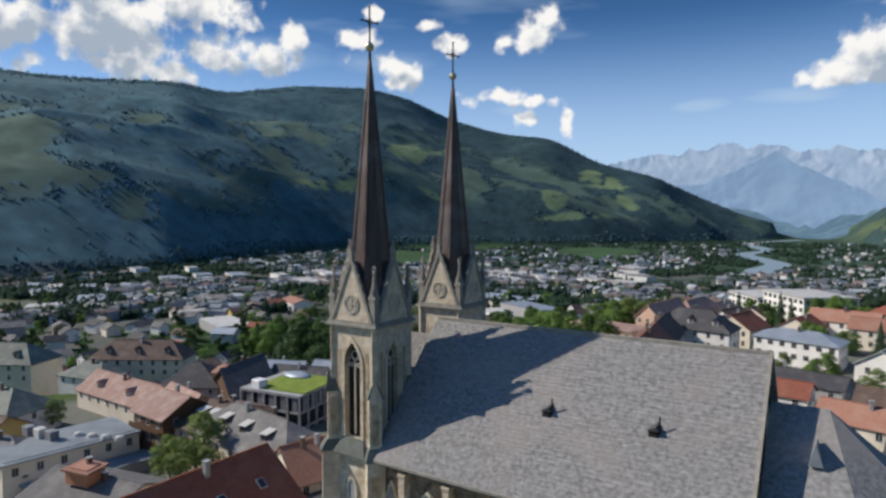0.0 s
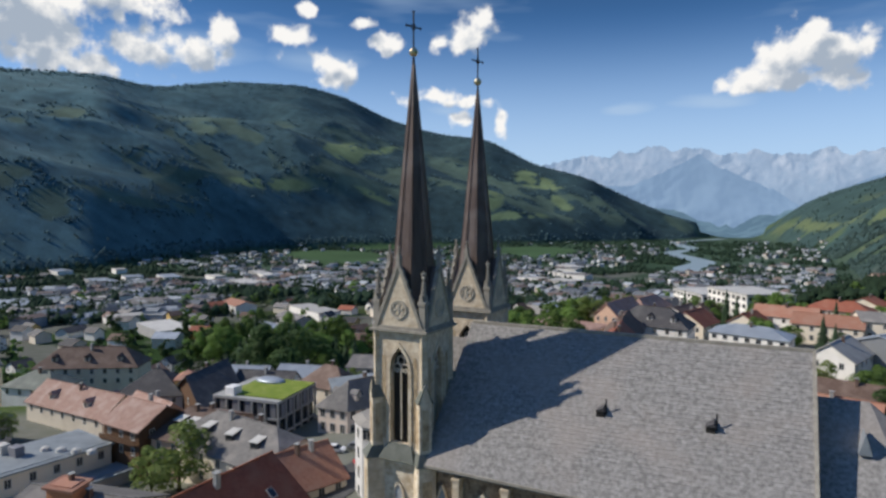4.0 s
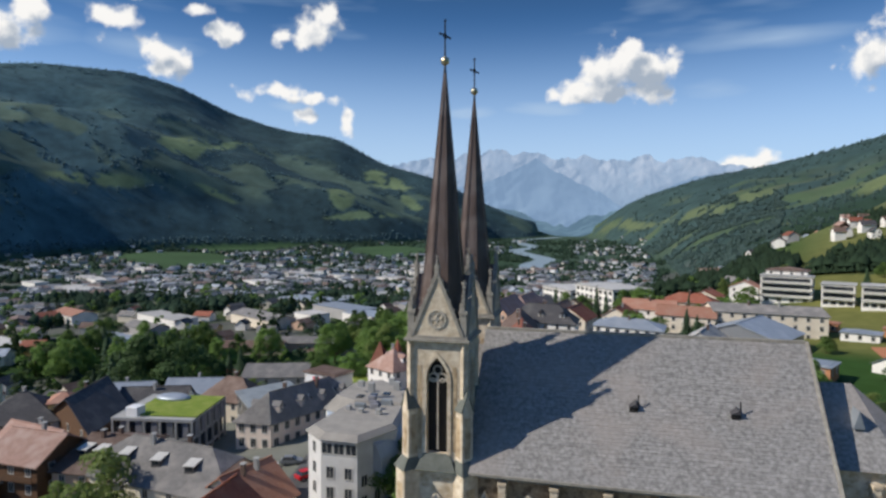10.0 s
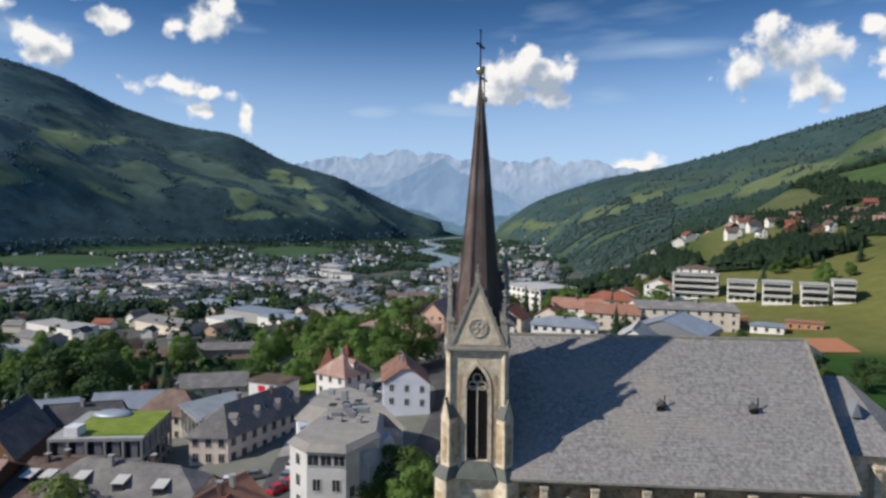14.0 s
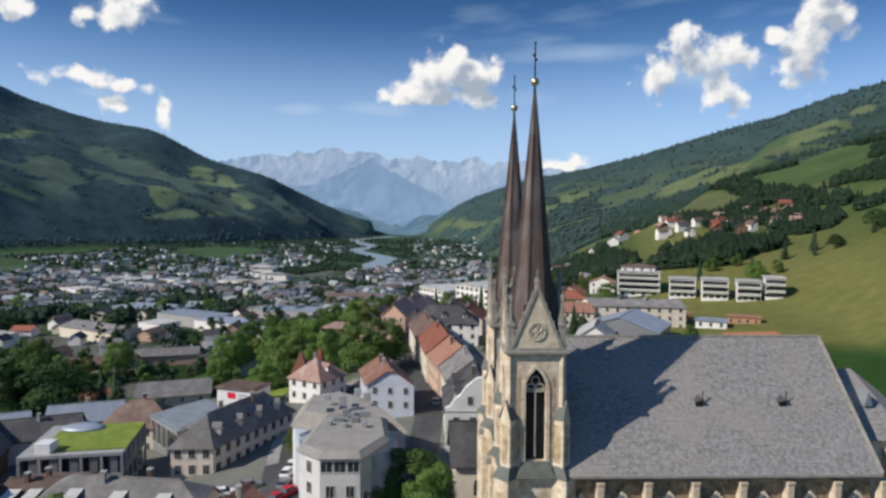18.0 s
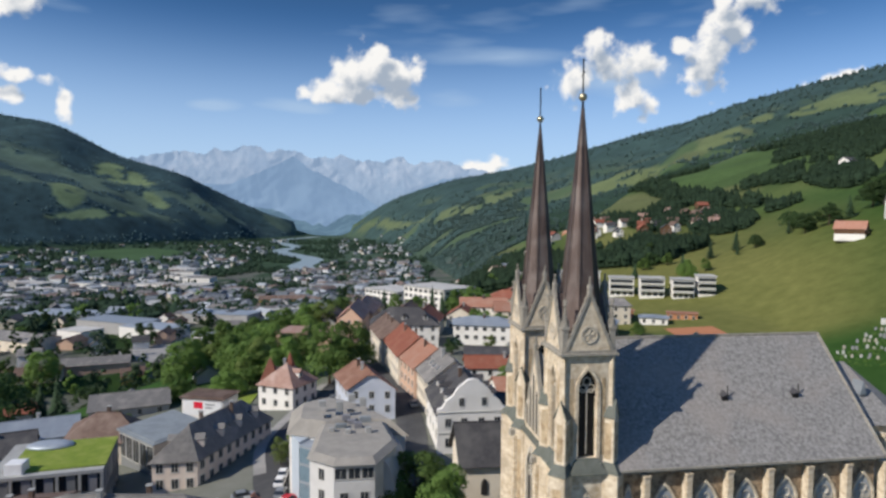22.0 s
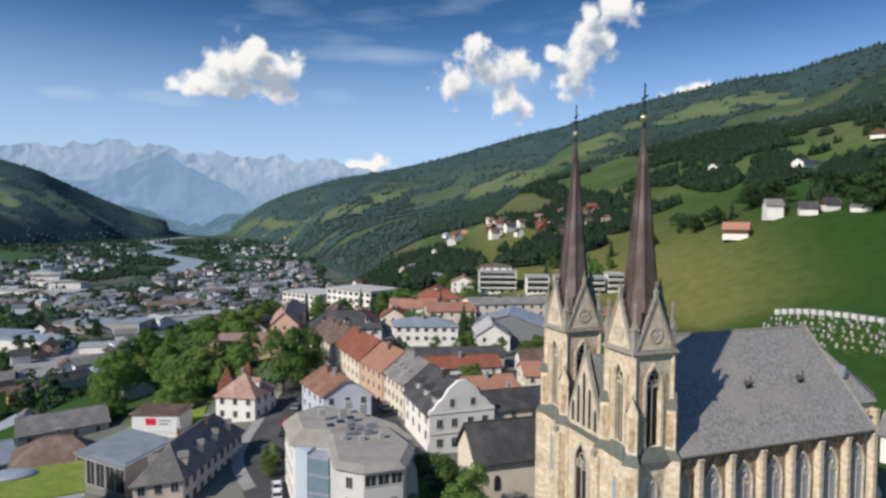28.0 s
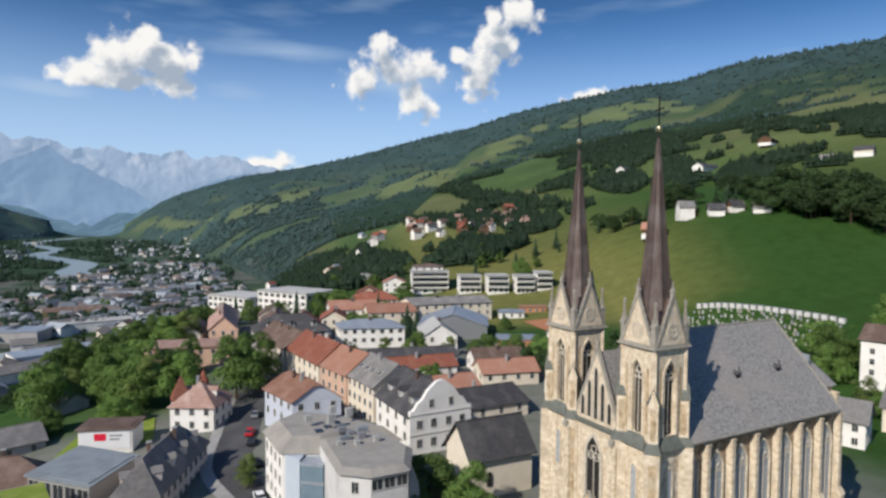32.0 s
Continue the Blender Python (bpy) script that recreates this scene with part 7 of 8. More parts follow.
# the wooded bank below the terrace
count = 0
while count < 92:
    x, y = tree_rng.uniform(-210, -25), tree_rng.uniform(150, 400)
    s = (x + 130) * -0.811 + (y - 165) * 0.584
    if -36 < s < 66 and y > 160 and not (-150 < x < -107 and y < 182) and -114 < x < -71 + max(0, y - 230) * 0.25 and not (-92 < x < -58 and 202 < y < 230) and not (x > -106 and y < 170):
        tree(tree_rng.choice(("lime", "maple", "maple", "birch", "lime", "spruce")), x, y, tree_rng.uniform(9, 15), tree_rng.uniform(0.95, 1.3))
        count += 1
# the old park with tall dark trees on the lower terrace
for i in range(40):
    x, y = tree_rng.uniform(-330, -212), tree_rng.uniform(240, 330)
    tree(tree_rng.choice(("spruce", "fir", "lime", "maple", "lime", "poplar")), x, y, tree_rng.uniform(15, 25), tree_rng.uniform(0.9, 1.15))
# gardens on the sunny side
for i in range(46):
    r, b = tree_rng.uniform(235, 420), radians(tree_rng.uniform(0, 30))
    x, y = -45 + r * math.sin(b), -10 + r * math.cos(b)
    if not (-60 < x < 140 and 215 < y < 292) and (b < 0.36 or r > 330):
        tree(tree_rng.choice(("lime", "maple", "birch", "spruce", "fir")), x, y, tree_rng.uniform(6, 12), tree_rng.uniform(0.95, 1.3))
# tall conifers behind the sheds on the edge of the terrace
for i in range(18):
    tree(tree_rng.choice(("spruce", "spruce", "fir", "oak")), tree_rng.uniform(-190, -152), tree_rng.uniform(150, 196), tree_rng.uniform(13, 21), tree_rng.uniform(0.95, 1.2))
# the grove on the crest of the meadow
for i in range(34):
    tree(tree_rng.choice(("oak", "oak", "oak", "spruce")), tree_rng.uniform(210, 250), tree_rng.uniform(140, 208), tree_rng.uniform(13, 22), tree_rng.uniform(1.0, 1.3))
# round the farms above the meadow
for fx, fy in ((200, 262), (208, 240), (214, 222), (176, 290), (160, 318), (250, 190), (236, 225), (130, 340)):
    for i in range(4):
        tree(tree_rng.choice(("oak", "oak", "spruce", "fir")), fx + tree_rng.uniform(-14, 18), fy + tree_rng.uniform(-8, 22), tree_rng.uniform(8, 15), tree_rng.uniform(0.95, 1.3))


RIVER_Y, RIVER_X = [1380, 1500, 1640, 1760, 1950, 2160, 2330, 2480, 2760, 3090, 3500, 4000], [-150, -178, -165, -168, -232, -300, -290, -260, -330, -420, -380, -260]


def forest(name, number, r0, r1, b0, b1, size, seed, label, test, mat, firs=0.72, girth=1.15):
    """Distant woods as one mesh of many small trees."""
    rng = np.random.default_rng(seed)
    r = np.exp(rng.uniform(math.log(r0), math.log(r1), number * 6))
    b = np.radians(rng.uniform(b0, b1, number * 6))
    x, y = -45 + r * np.sin(b), -10 + r * np.cos(b)
    keep = np.nonzero(test(x, y))[0][:number]
    x, y, r = x[keep], y[keep], r[keep]
    z = ground(x, y)
    n = len(x)
    h = size * rng.uniform(0.65, 1.25, n) * (1 + 0.55 * smooth(r, 900, 3200))
    # two stacked ragged cones, or a lumpy round crown
    k = 6
    a = np.arange(k) * 2 * np.pi / k
    spruce = np.concatenate([np.stack([0.24 * np.cos(a), 0.24 * np.sin(a), np.full(k, 0.10)], 1), [[0, 0, 0.66]],
                             np.stack([0.15 * np.cos(a + 0.5), 0.15 * np.sin(a + 0.5), np.full(k, 0.46)], 1), [[0, 0, 1.0]]])
    round_ = np.concatenate([np.stack([0.30 * np.cos(a), 0.30 * np.sin(a), np.full(k, 0.12)], 1), [[0, 0, 0.5]],
                             np.stack([0.36 * np.cos(a + 0.5), 0.36 * np.sin(a + 0.5), np.full(k, 0.45)], 1), [[0.05, 0, 0.85]]])
    face = np.array([(i, (i + 1) % k, k) for i in range(k)] + [(k + 1 + i, k + 1 + (i + 1) % k, 2 * k + 1) for i in range(k)] +
                    [(i, (i + 1) % k, k + 1 + i) for i in range(k)])
    kind = rng.random(n) < firs
    base = np.where(kind[:, None, None], spruce[None], round_[None])
    base = base * (1 + rng.uniform(-0.22, 0.22, base.shape))
    v = base * h[:, None, None] * np.array([girth, girth, 1.0]) + np.stack([x, y, z], 1)[:, None, :]
    m = base.shape[1]
    f = face[None] + (np.arange(n) * m)[:, None, None]
    me = bpy.data.meshes.new(name)
    me.vertices.add(n * m)
    me.vertices.foreach_set("co", v.ravel())
    me.loops.add(f.size)
    me.loops.foreach_set("vertex_index", f.ravel())
    me.polygons.add(f.size // 3)
    me.polygons.foreach_set("loop_start", np.arange(0, f.size, 3))
    me.polygons.foreach_set("loop_total", np.full(f.size // 3, 3))
    me.polygons.foreach_set("use_smooth", np.ones(f.size // 3, bool))
    tone = np.where(kind, rng.uniform(0.8, 1.05, n), rng.uniform(0.95, 1.25, n))
    c = np.stack([tone, tone, tone * 0.95, np.ones(n)], 1)
    layer = me.color_attributes.new("tone", "FLOAT_COLOR", "POINT")
    layer.data.foreach_set("color", np.repeat(c, m, 0).ravel())
    me.materials.append(mat)
    me.update(calc_edges=True)
    return tagged(new(name, me), label, "forest", kind="stuff")


forest_mat = material("forest_foliage", (0.043, 0.072, 0.042), (0.028, 0.050, 0.031), 0.01, 0.95, spread=0.4, vertex="tone", spec=0.1)
# spruce of the west range: lifted, blue base colour stands in for haze
hazed_spruce_mat = material("hazed_spruce_foliage", (0.130, 0.210, 0.230), (0.100, 0.168, 0.190), 0.006, 0.95, spread=0.4, vertex="tone", spec=0.1)
valley_mat = material("valley_foliage", (0.050, 0.086, 0.056), (0.031, 0.058, 0.040), 0.02, 0.95, spread=0.4, vertex="tone", spec=0.1)
# far eastern woods: distance haze painted into the foliage as blue
hazed_crest_mat = material("hazed_crest_foliage", (0.090, 0.140, 0.132), (0.068, 0.110, 0.106), 0.006, 0.95, spread=0.4, vertex="tone", spec=0.1)
for leafy_mat in (forest_mat, hazed_spruce_mat, valley_mat, hazed_crest_mat, M["leaf"], M["leaf_light"], M["leaf_dark"]):
    fnodes, flinks = leafy_mat.node_tree.nodes, leafy_mat.node_tree.links
    shade = fnodes.new("ShaderNodeBsdfTranslucent")
    flinks.new(fnodes["Principled BSDF"].inputs["Base Color"].links[0].from_socket, shade.inputs["Color"])
    blend = fnodes.new("ShaderNodeMixShader")
    blend.inputs[0].default_value = 0.4
    flinks.new(fnodes["Principled BSDF"].outputs[0], blend.inputs[1])
    flinks.new(shade.outputs[0], blend.inputs[2])
    flinks.new(blend.outputs[0], fnodes["Material Output"].inputs["Surface"])
in_woods = lambda x, y: wooded(x, y) > 0.5


def wood_edge(x, y, reach, thin):
    """Where single trees stand out: at the edges of the woods, along the crests, and thinly inside."""
    inside = wooded(x, y) > 0.5
    open_by = (wooded(x + reach, y - reach) < 0.5) | (wooded(x - 0.6 * reach, y - reach) < 0.5) | (wooded(x + reach, y + 0.4 * reach) < 0.5)
    r, b, fe, fw = slopes(x, y)
    return inside & (open_by | (np.maximum(fe, fw) > 0.93) | (wave(x, y, 9, 83, 1) > 1 - thin))


forest("slope_forest", 13000, 395, 1150, 15, 68, 9.0, 3, "mixed spruce woods and tree belts on the sunny slope", in_woods, forest_mat, 0.6)
forest("spur_forest", 4500, 395, 1000, -3, 15.5, 9.0, 19, "mixed woods on the spur above the town", in_woods, forest_mat, 0.45)
forest("hollow_forest", 4000, 950, 2400, 1, 15.5, 8.0, 9, "spruce woods on the slope up the valley, tinted blue for haze", lambda x, y: wood_edge(x, y, 18, 0.3), hazed_crest_mat, 0.65, 1.3)
forest("crest_forest", 9000, 1100, 4600, 2, 68, 8.0, 4, "spruce woods on the mountain crest, tinted blue for haze", lambda x, y: wood_edge(x, y, 22, 0.3), hazed_crest_mat, 0.65, 1.3)
forest("range_forest", 12000, 1250, 5000, -76, -4, 6.5, 12, "spruce woods on the shaded mountain range, tinted blue for haze", lambda x, y: wood_edge(x, y, 28, 0.12) & (ground(x, y) > -62), hazed_spruce_mat, 0.7, 1.4)
forest("valley_trees", 13000, 560, 3400, -74, 7, 9.5, 6, "scattered trees and hedgerows on the valley floor", lambda x, y: (wave(x, y, 60, 55, 3) > 0.5) & (wooded(x, y) < 0.5) & (ground(x, y) < -40) & ~in_field(x, y) & ~((y > 1350) & (np.abs(x - np.interp(y, RIVER_Y, RIVER_X)) < 42)), valley_mat, 0.3)

# ---------------------------------------------------------------- streets, river, far houses
def ribbon(name, points, width, mat, lift, label, category, step=3.0):
    """A strip along points, laid on the ground."""
    pts = [Vector(p) for p in points]
    line = []
    for i in range(len(pts) - 1):
        a, b, c, d = pts[max(0, i - 1)], pts[i], pts[i + 1], pts[min(len(pts) - 1, i + 2)]
        n = max(2, int((c - b).length / step))
        for k in range(n):
            t = k / n
            line.append(0.5 * ((2 * b) + (c - a) * t + (2 * a - 5 * b + 4 * c - d) * t * t + (3 * b - a - 3 * c + d) * t ** 3))
    line.append(pts[-1])
    v, f = [], []
    for i, p in enumerate(line):
        d = (line[min(i + 1, len(line) - 1)] - line[max(i - 1, 0)]).normalized()
        s = Vector((-d.y, d.x))
        for q in (-0.5, -0.17, 0.17, 0.5):
            g = p + s * width * q
            v.append((g.x, g.y, high(g.x, g.y) + lift))
    for i in range(len(line) - 1):
        f += [(4 * i + k, 4 * i + k + 1, 4 * i + k + 5, 4 * i + k + 4) for k in range(3)]
    me = bpy.data.meshes.new(name)
    me.from_pydata(v, [], f)
    me.materials.append(mat)
    return tagged(new(name, me), label, category, kind="structure")


ribbon("road", [(-70, 60), (-73, 88), (-76, 105), (-75.5, 121), (-70, 140), (-63, 165), (-58, 195), (-60, 222), (-58, 262)], 8.0, M["asphalt"], 0.12, "asphalt main street through the old town", "street")
ribbon("road", [(-49, 62), (-50, 92), (-48.6, 118), (-49.0, 140), (-54, 165), (-58, 195)], 6.0, M["asphalt"], 0.16, "asphalt lane between the houses", "lane")
ribbon("pavement", [(-78.6, 104), (-80.4, 121), (-75.5, 141), (-69, 163)], 2.4, M["paving"], 0.2, "pale stone pavement along the street", "pavement")
ribbon("water", list(zip(RIVER_X, RIVER_Y)), 58.0, M["water"], 0.8, "pale river winding along the valley floor", "river", 14)
ribbon("road", [(-420, 330), (-330, 420), (-250, 560), (-200, 760), (-220, 1000), (-330, 1300), (-420, 1700)], 9.0, M["asphalt"], 0.25, "valley road past the works", "road", 8)
ribbon("pavement", [(-200, 392), (-178, 420), (-160, 455)], 46.0, M["paving"], 0.3, "pale paved yard beside the works", "yard", 6)
ribbon("lawn", [(-106, 160), (-97, 157), (-88, 156)], 17.0, M["turf"], 0.25, "yellow-green lawn on the bank behind the pavilion", "lawn", 3)
ribbon("pavement", [(60, 204), (79, 201)], 21.0, material("clay_court", (0.46, 0.20, 0.10), (0.38, 0.16, 0.08), 0.5, 0.95), 0.3, "orange clay playing court", "court", 4)


def tint_row():
    return [(M["white"], 5), (M["cream"], 3), (M["yellow"], 0.6), (M["pink"], 0.8), (M["grey"], 1.2)]


far_rng = random.Random(23)
walls, weights = zip(*tint_row())
roofs = [M["r_grey"], M["r_dark"], M["r_brown"], M["r_dark"], M["r_brown"], M["r_red"], M["r_grey"], M["r_metal"], M["r_dark"]]
SMALL = {}


def small_house(x, y, yaw, w, l, h, rise, wall, roof, label, group, category="house"):
    """A plain far house: body, two roof slopes joined as one roof, windows on its sunny side."""
    z = high(x, y) - 1.0
    key = (round(w), round(l), round(h), round(rise, 1), wall.name, roof.name)
    if key not in SMALL:
        body = Shape().box(-w / 2, -l / 2, 0, w / 2, l / 2, h + 1)
        if rise:
            body.prism([(-w / 2, h + 1), (w / 2, h + 1), (0, h + 1 + rise)], -l / 2, l / 2)
            o = 0.6
            top = Shape()
            for s in (-1, 1):
                a = [(0, -l / 2 - o, h + 1.1 + rise), (0, l / 2 + o, h + 1.1 + rise), (s * (w / 2 + o), l / 2 + o, h + 1 - rise * o / (w / 2)), (s * (w / 2 + o), -l / 2 - o, h + 1 - rise * o / (w / 2))]
                top.add(a + [(p, q, r - 0.25) for p, q, r in a], [(0, 1, 2, 3), (7, 6, 5, 4), (0, 4, 5, 1), (1, 5, 6, 2), (2, 6, 7, 3), (3, 7, 4, 0)])
        else:
            top = Shape().box(-w / 2 - 0.3, -l / 2 - 0.3, h + 1.005, w / 2 + 0.3, l / 2 + 0.3, h + 1.4)
        SMALL[key] = (body.mesh("house", wall), top.mesh("roof", roof))
    a, b = SMALL[key]
    o = tagged(new("house", a), label, category, group)
    o.matrix_basis = pose(x, y, z, 0, 0, yaw)
    part("roof", b, None, o)
    return o


ROOF_WORD = {M["r_grey"].name: "grey", M["r_dark"].name: "dark", M["r_brown"].name: "brown", M["r_red"].name: "red", M["r_orange"].name: "orange", M["r_metal"].name: "metal", M["r_pale"].name: "pale", M["r_pink"].name: "faded red"}
WALL_WORD = {M["white"].name: "white", M["cream"].name: "cream", M["yellow"].name: "ochre", M["pink"].name: "salmon", M["grey"].name: "grey", M["wood"].name: "timber"}


def place_house(x, y, size=1.0, group="houses in the valley", wins=False, hill=False):
    wall, roof = far_rng.choices(walls, weights)[0], far_rng.choice(roofs)
    if hill:
        wall, roof = far_rng.choice((M["wood"], M["white"], M["cream"], M["grey"], M["white"])), far_rng.choice((M["r_brown"], M["r_brown"], M["r_red"], M["r_dark"], M["r_pink"]))
    w, l, h = far_rng.choice((9, 10, 11)) * size, far_rng.choice((11, 13, 15)) * size, far_rng.choice((5, 6, 7))
    o = small_house(x, y, far_rng.choice((0, 90)) + far_rng.uniform(-25, 25), w, l, h, 3.0, wall, roof,
                    "%s house with a %s gabled roof" % (WALL_WORD[wall.name], ROOF_WORD[roof.name]), group)
    if wins:
        for s in (-1, 1):
            for k in range(2):
                add_window(o, pose(s * w / 4, -l / 2, 1.6 + 2.7 * k), 1.1, 1.3)


taken = []


def free(x, y, d):
    if any((x - a) ** 2 + (y - b) ** 2 < d * d for a, b in taken):
        return False
    taken.append((x, y))
    return True


# works and halls on the lower terrace
for x, y, yaw, w, l, h, wall, roof, lab in ((-212, 356, 104, 13, 52, 6, M["pink"], M["r_grey"], "long red works hall with a grey roof"), (-235, 340, 104, 12, 40, 5, M["cream"], M["r_brown"], "low works shed with a brown roof"),
                                            (-286, 440, 60, 24, 60, 8, M["cream"], M["r_grey"], "long cream hall with a grey roof"), (-250, 455, 60, 18, 24, 9, M["white"], M["r_pale"], "white works block with a flat roof"),
                                            (-240, 500, 60, 26, 60, 9, M["grey"], M["r_metal"], "grey hall with a pale metal roof"), (-205, 470, 60, 24, 44, 8, M["white"], M["r_metal"], "white hall with a metal roof"),
                                            (-165, 350, 140, 12, 34, 5, M["grey"], M["r_dark"], "low hall with a dark blue roof"), (-176, 333, 110, 8, 11, 5, M["yellow"], M["r_brown"], "small ochre house with a brown roof"),
                                            (-150, 395, 125, 16, 40, 6, M["white"], M["r_grey"], "white hall with a grey roof"), (-130, 440, 110, 22, 46, 7, M["white"], M["r_metal"], "white hall with a metal roof"),
                                            (-170, 540, 70, 26, 60, 8, M["grey"], M["r_metal"], "grey hall with a metal roof"), (-110, 560, 100, 20, 50, 8, M["white"], M["r_pale"], "white hall with a flat pale roof"),
                                            (-330, 330, 70, 20, 46, 7, M["white"], M["r_metal"], "white hall with a pale blue roof"), (-400, 300, 70, 24, 50, 7, M["grey"], M["r_pale"], "grey hall with a flat pale roof"),
                                            (-130, 640, 95, 14, 46, 9, M["yellow"], M["r_brown"], "long ochre building with a brown roof"), (-360, 420, 65, 20, 60, 8, M["white"], M["r_pale"], "white hall with a flat pale roof"),
                                            (-450, 420, 65, 20, 40, 8, M["white"], M["r_orange"], "white hall with an orange roof"), (-300, 560, 70, 30, 70, 8, M["grey"], M["r_metal"], "grey hall with a metal roof")):
    small_house(x, y, yaw, w, l, h, 0 if roof in (M["r_pale"], M["r_metal"]) else 3.0, wall, roof, lab, "works on the valley floor", "hall")
    taken.append((x, y))
    free(x + 12, y, 1), free(x - 12, y + 8, 1)
# sheds on the slope below the terrace
for x, y, yaw, w, l, h, wall, roof, lab in ((-150, 368, 20, 8, 13, 4, M["grey"], M["r_tin"], "low grey shed with a tin roof"),
                                            (-130, 371, 100, 8, 12, 4, M["white"], M["r_grey"], "white shed with a grey roof"),
                                            (-149, 422, 30, 9, 14, 5, M["cream"], M["r_dark"], "cream shed with a dark roof"),
                                            (-108, 194, 20, 7, 11, 3, M["grey"], M["r_green"], "low shed with a green-grey roof"),
                                            (-164, 445, 80, 9, 16, 5, M["white"], M["r_tin"], "white hall with a tin roof"),
                                            (-142, 462, 110, 8, 12, 5, M["white"], M["r_grey"], "white house with a grey roof"),
                                            (-187, 570, 60, 12, 24, 6, M["white"], M["r_tin"], "white hall with a tin roof"),
                                            (-161, 571, 60, 10, 20, 6, M["cream"], M["r_grey"], "cream hall with a grey roof")):
    small_house(x, y, yaw, w, l, h, 2.0, wall, roof, lab, "sheds below the terrace", "shed")
    taken.append((x, y))
for i in range(46):
    r, b = far_rng.uniform(600, 1450), radians(far_rng.uniform(-66, -12))
    x, y = -45 + r * math.sin(b), -10 + r * math.cos(b)
    if high(x, y) < -40 and not in_field(x, y) and free(x, y, 45):
        roof = far_rng.choice((M["r_pale"], M["r_metal"], M["r_metal"], M["r_pale"], M["r_grey"]))
        small_house(x, y, far_rng.uniform(50, 80), far_rng.choice((20, 28)), far_rng.choice((45, 70)), far_rng.choice((7, 9)), 0, far_rng.choice((M["white"], M["grey"])), roof,
                    "large hall with a %s flat roof" % ROOF_WORD[roof.name], "works on the valley floor", "hall")
# the lower town below the terrace: houses, halls, garden trees
n = 0
while n < 330:
    n += 1
    r, b = math.exp(far_rng.uniform(math.log(285), math.log(640))), radians(far_rng.uniform(-80, 2))
    x, y = -45 + r * math.sin(b), -10 + r * math.cos(b)
    out = s0(x, y)
    if out < 70 or high(x, y) > -30 or in_field(x, y) or (-335 < x < -207 and 236 < y < 334):
        continue
    if n % 7 == 0 and free(x, y, 32):
        roof = far_rng.choice((M["r_pale"], M["r_metal"], M["r_tin"], M["r_grey"]))
        small_house(x, y, far_rng.choice((58, 66, 148, 154)), far_rng.choice((13, 16)), far_rng.choice((26, 36)), far_rng.choice((6, 8)), 0 if roof is not M["r_grey"] else 3, far_rng.choice((M["white"], M["white"], M["grey"])), roof,
                    "white and grey workshop with a pale roof", "works on the valley floor", "hall")
    elif free(x, y, 19):
        place_house(x, y, far_rng.choice((0.9, 1.0, 1.25)), "houses of the lower town", r < 470)


def garden_trees(name, spots, mat, label):
    """Many leafy trees past counting, each a lumpy crown of its own, as one mesh."""
    rng = np.random.default_rng(77)
    crowns = []
    for k in range(4):
        me = leafy(40 + k, 11, 70, 0.045, wide=(0.42, 0.48, 0.34, 0.24)[k], low=(0.2, 0.18, 0.15, 0.08)[k])
        co = np.empty(len(me.vertices) * 3)
        me.vertices.foreach_get("co", co)
        crowns.append(co.reshape(-1, 3))
        bpy.data.meshes.remove(me)
    verts = []
    for x, y, h in spots:
        c = crowns[rng.integers(4)]
        a = rng.uniform(0, 6.28)
        turn = np.array([[math.cos(a), -math.sin(a), 0], [math.sin(a), math.cos(a), 0], [0, 0, 1]])
        verts.append((c * h * rng.uniform(0.85, 1.2)) @ turn.T + np.array([x, y, high(x, y) - 0.5]))
    v = np.concatenate(verts)
    me = bpy.data.meshes.new(name)
    me.vertices.add(len(v))
    me.vertices.foreach_set("co", v.ravel())
    n = len(v)
    me.loops.add(n)
    me.loops.foreach_set("vertex_index", np.arange(n))
    me.polygons.add(n // 4)
    me.polygons.foreach_set("loop_start", np.arange(0, n, 4))
    me.polygons.foreach_set("loop_total", np.full(n // 4, 4))
    me.materials.append(mat)
    me.update(calc_edges=True)
    return tagged(new(name, me), label, "trees", kind="stuff")


spots = {"leaf": [], "leaf_dark": [], "needle": []}
for i in range(420):
    r, b = math.exp(tree_rng.uniform(math.log(300), math.log(820))), radians(tree_rng.uniform(-80, 0))
    x, y = -45 + r * math.sin(b), -10 + r * math.cos(b)
    if s0(x, y) > 66 and high(x, y) < -30 and not in_field(x, y) and not any((x - p) ** 2 + (y - q) ** 2 < 100 for p, q in taken):
        spots[tree_rng.choice(("leaf", "leaf_dark", "leaf_dark", "needle"))].append((x, y, tree_rng.uniform(8, 17)))
for key, word in (("leaf", "green"), ("leaf_dark", "dark green"), ("needle", "very dark green")):
    garden_trees("garden_trees", spots[key], M[key], "%s trees between the houses of the lower town" % word)
